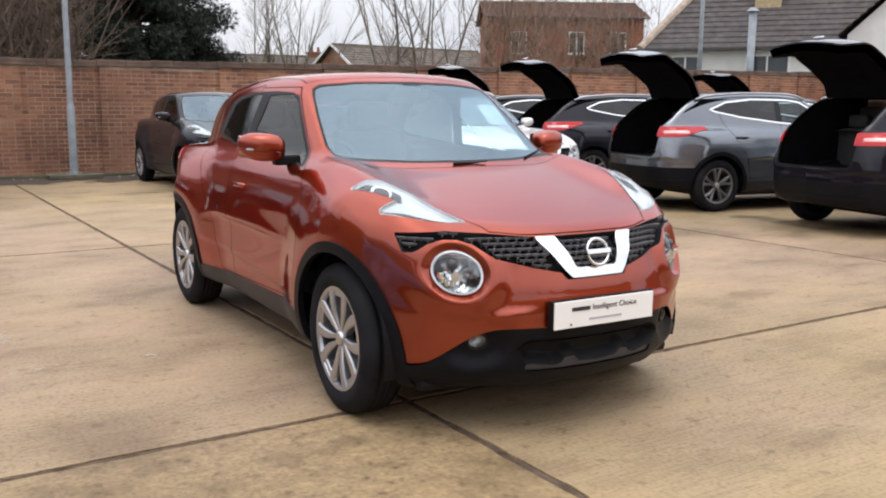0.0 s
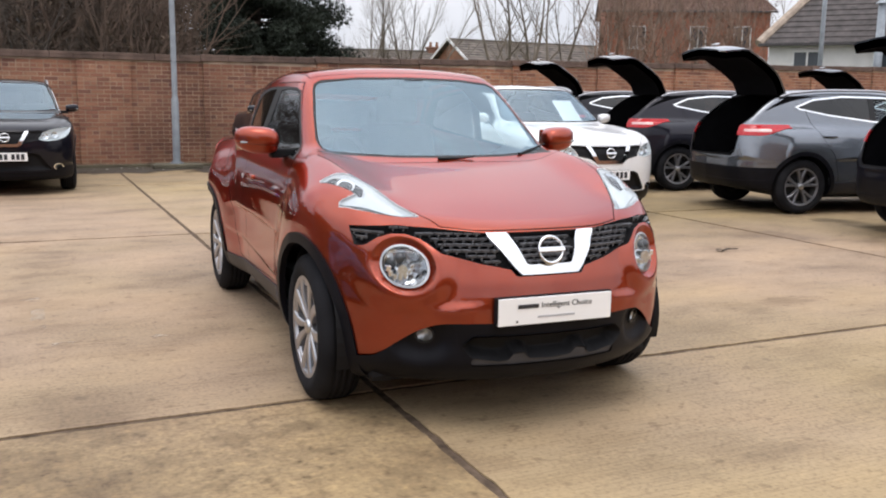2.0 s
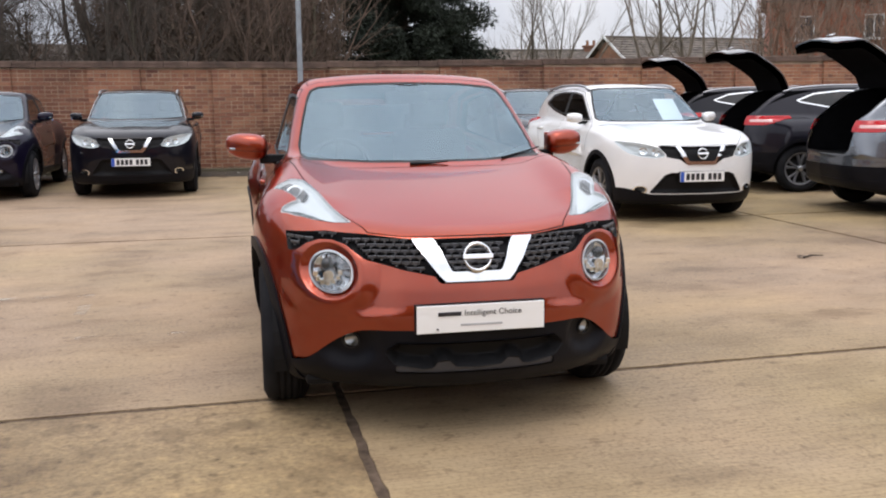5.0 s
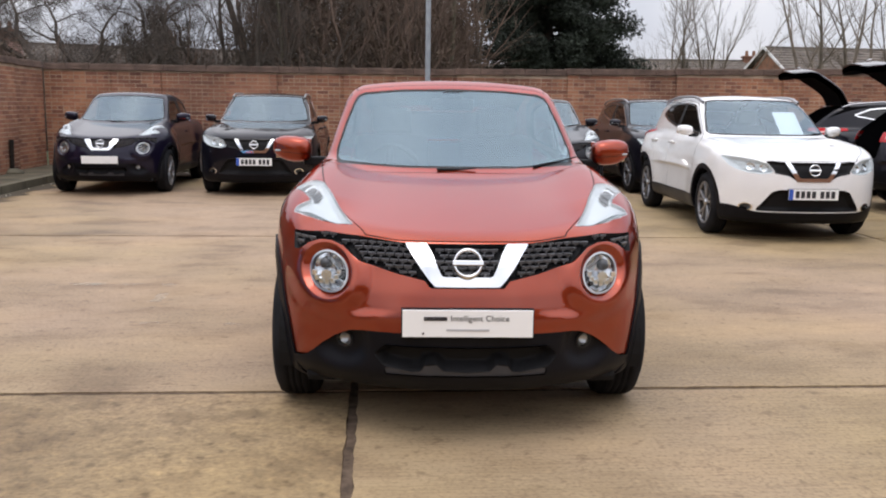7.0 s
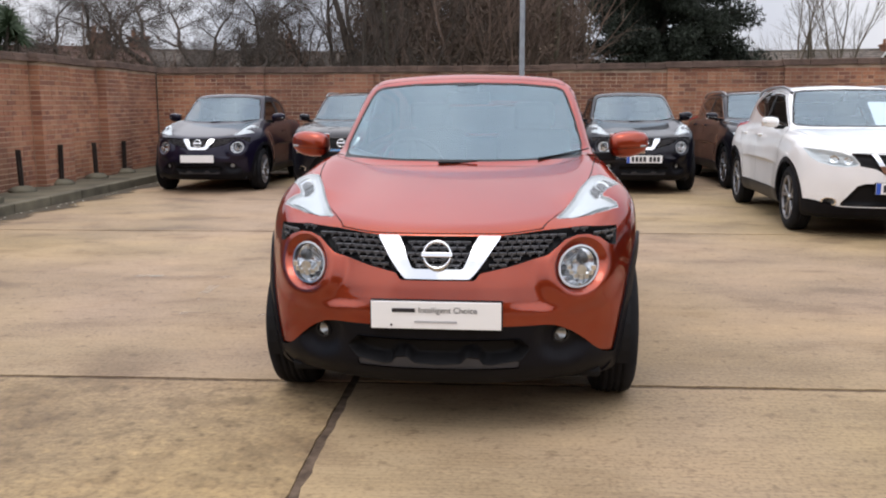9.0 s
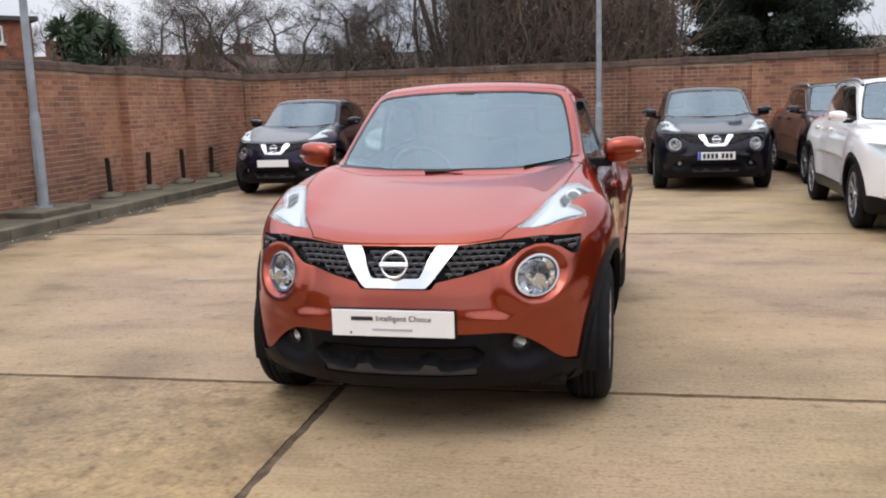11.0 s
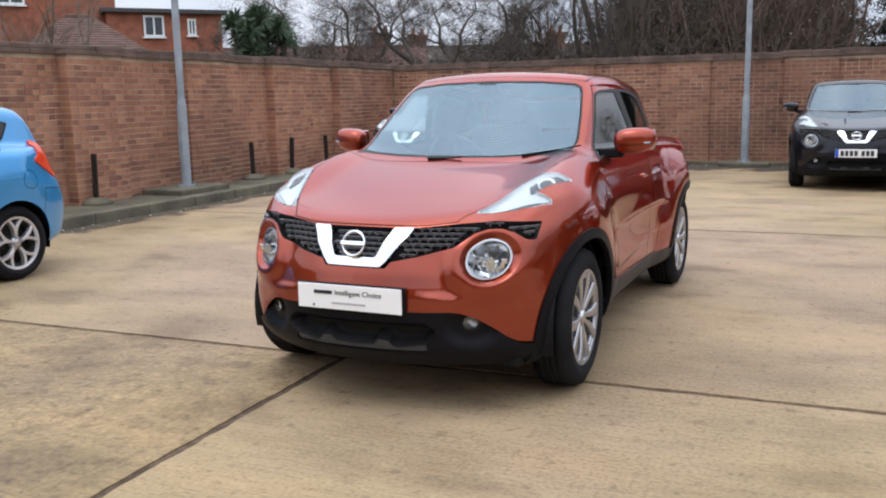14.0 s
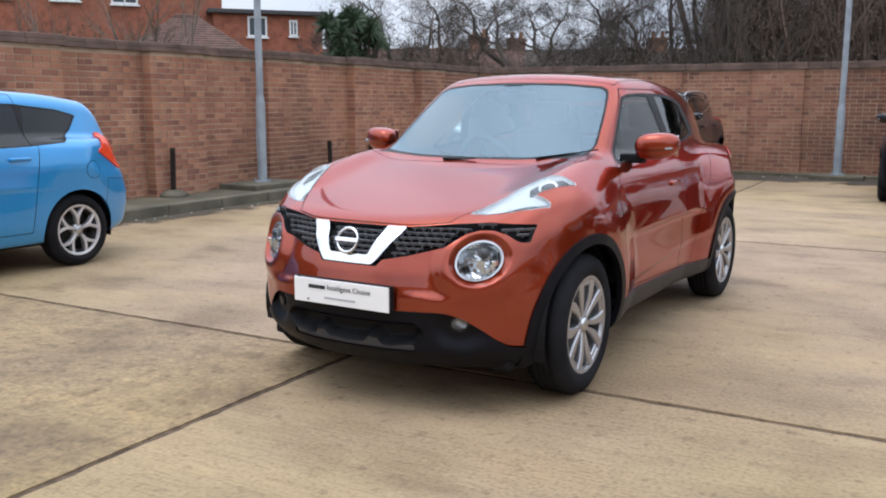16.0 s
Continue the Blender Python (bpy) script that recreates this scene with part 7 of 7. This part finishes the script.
bmesh.ops.solidify(bm, geom=bm.faces[:], thickness=0.002)
part("leaf", bm, M_DEADLEAF, tw)
tagged(mesh_ob("litter", bits, M_CHIP), "pale chips and scraps scattered along the wall and kerb", "litter", kind="stuff")

# ---- behind the walls ----
conifer(9.2, 34.5, 11.5, 3.5)
willow = bare_tree("slender leafless tree with many fine upright twigs", 3, 9.0, stems=3, depth=4, spread=0.62, up=0.5, r=0.11, mat=M_BARK_PALE)
gnarl = bare_tree("leafless twisted tree with crooked spreading limbs", 8, 6.6, stems=1, depth=5, spread=1.25, up=0.1, r=0.15, mat=M_BARK, kink=0.42, segs=4, twiggy=0.055)
multi = bare_tree("tall leafless tree with several dark stems", 21, 14.0, stems=4, depth=5, spread=0.95, up=0.36, r=0.15, mat=M_BARK, twiggy=0.04)
thin = bare_tree("thin leafless sapling with dry seed heads", 33, 7.6, stems=2, depth=4, spread=0.7, up=0.45, r=0.07, mat=M_BARK_PALE)
willow.matrix_world = pose(20.4, 35.0, 0)
gnarl.matrix_world = pose(-6.6, 25.5, 0)
multi.matrix_world = pose(-0.9, 25.5, 0) @ Matrix.Scale(0.6, 4)
thin.matrix_world = pose(14.6, 39.0, 0)
for src, x, y, rz, s in ((willow, 23.6, 37.0, 70, 1.0), (willow, 27.0, 36.0, 200, 0.9), (willow, 17.6, 40.0, 140, 0.8), (willow, 30.0, 33.0, 300, 0.8),
                         (gnarl, -9.8, 24.5, 120, 0.95), (gnarl, -5.0, 22.4, 210, 0.8), (gnarl, -12.8, 26.0, 30, 0.9), (gnarl, -3.4, 24.0, 300, 0.95), (gnarl, -8.0, 28.5, 75, 1.1), (gnarl, -11.0, 29.5, 250, 1.05),
                         (multi, 1.6, 26.5, 100, 0.56), (multi, -3.2, 28.0, 310, 0.6), (multi, 0.9, 22.6, 250, 0.55), (multi, -5.4, 31.0, 20, 0.6), (multi, -2.0, 24.6, 60, 0.56), (multi, 3.4, 24.4, 170, 0.52),
                         (gnarl, -7.4, 22.2, 160, 0.85), (gnarl, -6.2, 28.0, 10, 1.0), (gnarl, -3.9, 27.0, 130, 0.95), (gnarl, -10.6, 26.8, 330, 1.0), (gnarl, -1.9, 26.2, 35, 0.9),
                         (thin, 16.4, 40.5, 80, 1.0), (thin, 19.2, 42.0, 190, 1.05), (thin, 31.5, 35.5, 20, 0.9), (thin, 28.6, 33.5, 260, 0.8), (thin, -16.5, 20.5, 10, 0.8), (thin, -13.4, 17.5, 100, 0.7), (thin, -14.6, 16.0, 220, 0.75)):
    copy_thing(src, pose(x, y, 0, 0, 0, rz) @ Matrix.Scale(s, 4))
creeper_wood(-1.2, 5.7, 25.0, 30.0, 7.4, 24, 390, 41, "overgrown leafless wood hung with brown creeper behind the wall")
thicket(0.5, 4.4, 22.5, 25.5, 6.2, 18, 2, "dense brown leafless thicket hung with dead creeper")
thicket(3.0, 5.0, 23.5, 26.0, 6.6, 14, 4, "dense grey-brown leafless thicket beside the evergreen")
thicket(-5.0, -0.6, 25.5, 29.0, 4.8, 16, 6, "brown leafless shrubs with fine twigs behind the wall")
thicket(-8.2, -5.6, 20.0, 22.0, 4.2, 12, 22, "tall brown leafless shrubs beside the spiky evergreen")
thicket(-12.0, -4.6, 22.0, 26.0, 3.3, 34, 12, "low brown leafless hedge between the house and the wall")
thicket(-19.5, -13.0, 15.0, 18.5, 4.6, 22, 15, "thin leafless shrubs in front of the brick terrace")
thicket(22.5, 31.5, 29.5, 33.0, 8.6, 48, 9, "reddish leafless shrubs in front of the brick house", M_TWIG_RED)
spiky_bush(-8.6, 19.6, 0.0, 0.93)

house(facing(-20.0, 29.4, 10), "orange brick house with a flat felt roof and white window", 4.2, 5.0, 4.70, 4.85, M_HOUSEBRICK, M_TILE, ((-0.45, 3.84, 0.74, 0.78), (0.95, 3.9, 0.32, 0.62)), flat=True)
house(facing(-26.3, 24.4, 2), "red brick terraced house with white windows and a tiled roof", 12.0, 7.0, 7.6, 10.0, M_HOUSEBRICK, M_TILE, ((-1.9, 5.0, 1.0, 1.3), (0.35, 5.0, 1.0, 1.3), (2.4, 4.95, 0.95, 1.3)), chimneys=((5.6, -2.6, 3.0, 8.6, M_CHIMNEY),))
house(facing(-18.0, 23.2, 4), "low house with a brown hipped tile roof", 3.6, 4.0, 2.95, 4.25, M_HOUSEBRICK, M_TILE, ((-0.8, 0.9, 1.0, 1.0),), hip=1.7)
house(facing(-17.0, 36.5, -4), "low brown-roofed house with brick chimneys", 10.0, 6.0, 2.4, 3.75, M_POTBUFF, M_TILE, ((-2, 1.0, 1.2, 1.0),), chimneys=((-3.0, 0, 3.2, 4.35, M_CHIMNEY), (3.2, 0, 3.2, 4.25, M_CHIMNEY)))
house(facing(-9.5, 44.0, 6), "terraced house with a grey-brown roof and chimneys", 16.0, 7.0, 2.4, 3.9, M_HOUSEBRICK, M_TILE_GREY, ((-4, 1.0, 1.2, 1.0), (3, 1.0, 1.2, 1.0)), chimneys=((-5.0, 0, 3.2, 4.4, M_CHIMNEY), (2.0, 0, 3.2, 4.4, M_CHIMNEY)))
house(facing(35.4, 42.2, 6), "red brick house with a shallow roof, half hidden by trees", 8.6, 7.0, 6.2, 7.3, M_HOUSEBRICK, M_TILE, ((-2.6, 4.2, 0.9, 1.2), (0.6, 4.2, 0.9, 1.2), (2.9, 4.2, 0.9, 1.2)))
house(facing(22.0, 58.0, 8), "far house with a low weathered grey-brown roof", 13.0, 8.0, 2.7, 4.5, M_HOUSEBRICK, M_TILE_GREY, ((-3.0, 1.2, 1.3, 1.2), (3.0, 1.2, 1.3, 1.2)), chimneys=((4.8, 0, 3.6, 4.7, M_CHIMNEY),))
house(facing(31.0, 52.0, 32), "far house with a weathered brown roof and white bargeboards", 11.0, 9.0, 2.4, 5.0, M_BRICKPLAIN, M_TILE_GREY, ((-3.0, 1.4, 1.3, 1.2), (3.0, 1.4, 1.3, 1.2)), verge=True)
house(facing(15.0, 66.0), "far house with a low dark roof", 13.0, 8.0, 2.6, 4.4, M_HOUSEBRICK, M_TILE_GREY, ((-3.0, 1.2, 1.3, 1.2), (3.0, 1.2, 1.3, 1.2)))
house(facing(31.0, 21.8, -4), "white rendered bungalow with a brown tiled roof", 11.0, 7.0, 3.45, 6.6, M_RENDER, M_TILE_DARK, ((-4.2, 2.05, 1.0, 1.15), (-1.4, 2.05, 1.5, 1.15), (2.4, 2.05, 1.0, 1.15)), chimneys=((-1.6, -1.7, 4.45, 6.2, M_POTBUFF),), hip=2.2, name="bungalow")
house(facing(32.4, 17.6, 90), "white rendered gable end of a house", 6.5, 6.0, 3.75, 6.75, M_RENDER, M_TILE, (), name="house")
fl = empty("flue_pipe", facing(26.4, 21.0), "grey metal flue pipe with a cowl in front of the bungalow", "flue")
bm = bmesh.new()
add_tube(bm, (0, 0, -0.05), (0, 0, 4.6), 0.13, 0.13, 14)
part("pipe", bm, M_STEEL, fl, smooth=True)
bm = bmesh.new()
add_tube(bm, (0, 0, 4.6), (0, 0, 4.72), 0.22, 0.10, 14)
part("cowl", bm, M_STEEL, fl)
pl = empty("street_lamp", facing(23.2, 20.4), "slim grey street lighting column beyond the wall", "street lamp")
bm = bmesh.new()
add_tube(bm, (0, 0, -0.05), (0, 0, 8.0), 0.08, 0.05, 12)
part("column", bm, M_STEEL, pl, smooth=True)

# ---- brickwork, last ----
build_wall("wall_north", "weathered brown brick boundary wall with piers and coping", (1, 0, 0), (0, -1, 0), 0, WALL_X, 26.0, NORTH_PIERS, 0.93, 0.06, lambda a: WALL_H - 0.02 + 0.016 * max(0.0, a - 3.0), (0, WALL_Y, 0))
build_wall("wall_west", "weathered red brick boundary wall with piers and coping", (0, 1, 0), (1, 0, 0), 0, -8.0, WALL_Y - 0.07, WEST_PIERS, 0.95, 0.16, lambda a: WALL_H, (WALL_X, 0, 0), near=(7.4, 10.2))
# Unseen added wall, 4.6 m high to cut low southern sky and reflections.
tagged(mesh_ob("wall_south_blocker", box_bm(-4.2, 26.3, -12.3, -12, -0.02, 4.6), M_BRICKPLAIN), "plain brick wall added to close the yard", "wall", kind="structure")
# Added likewise, to close the yard in reflections.
tagged(mesh_ob("wall_east", box_bm(26, 26.3, -12, WALL_Y, -0.02, 2.4), M_BRICKPLAIN), "plain brick wall added to close the yard", "wall", kind="structure")
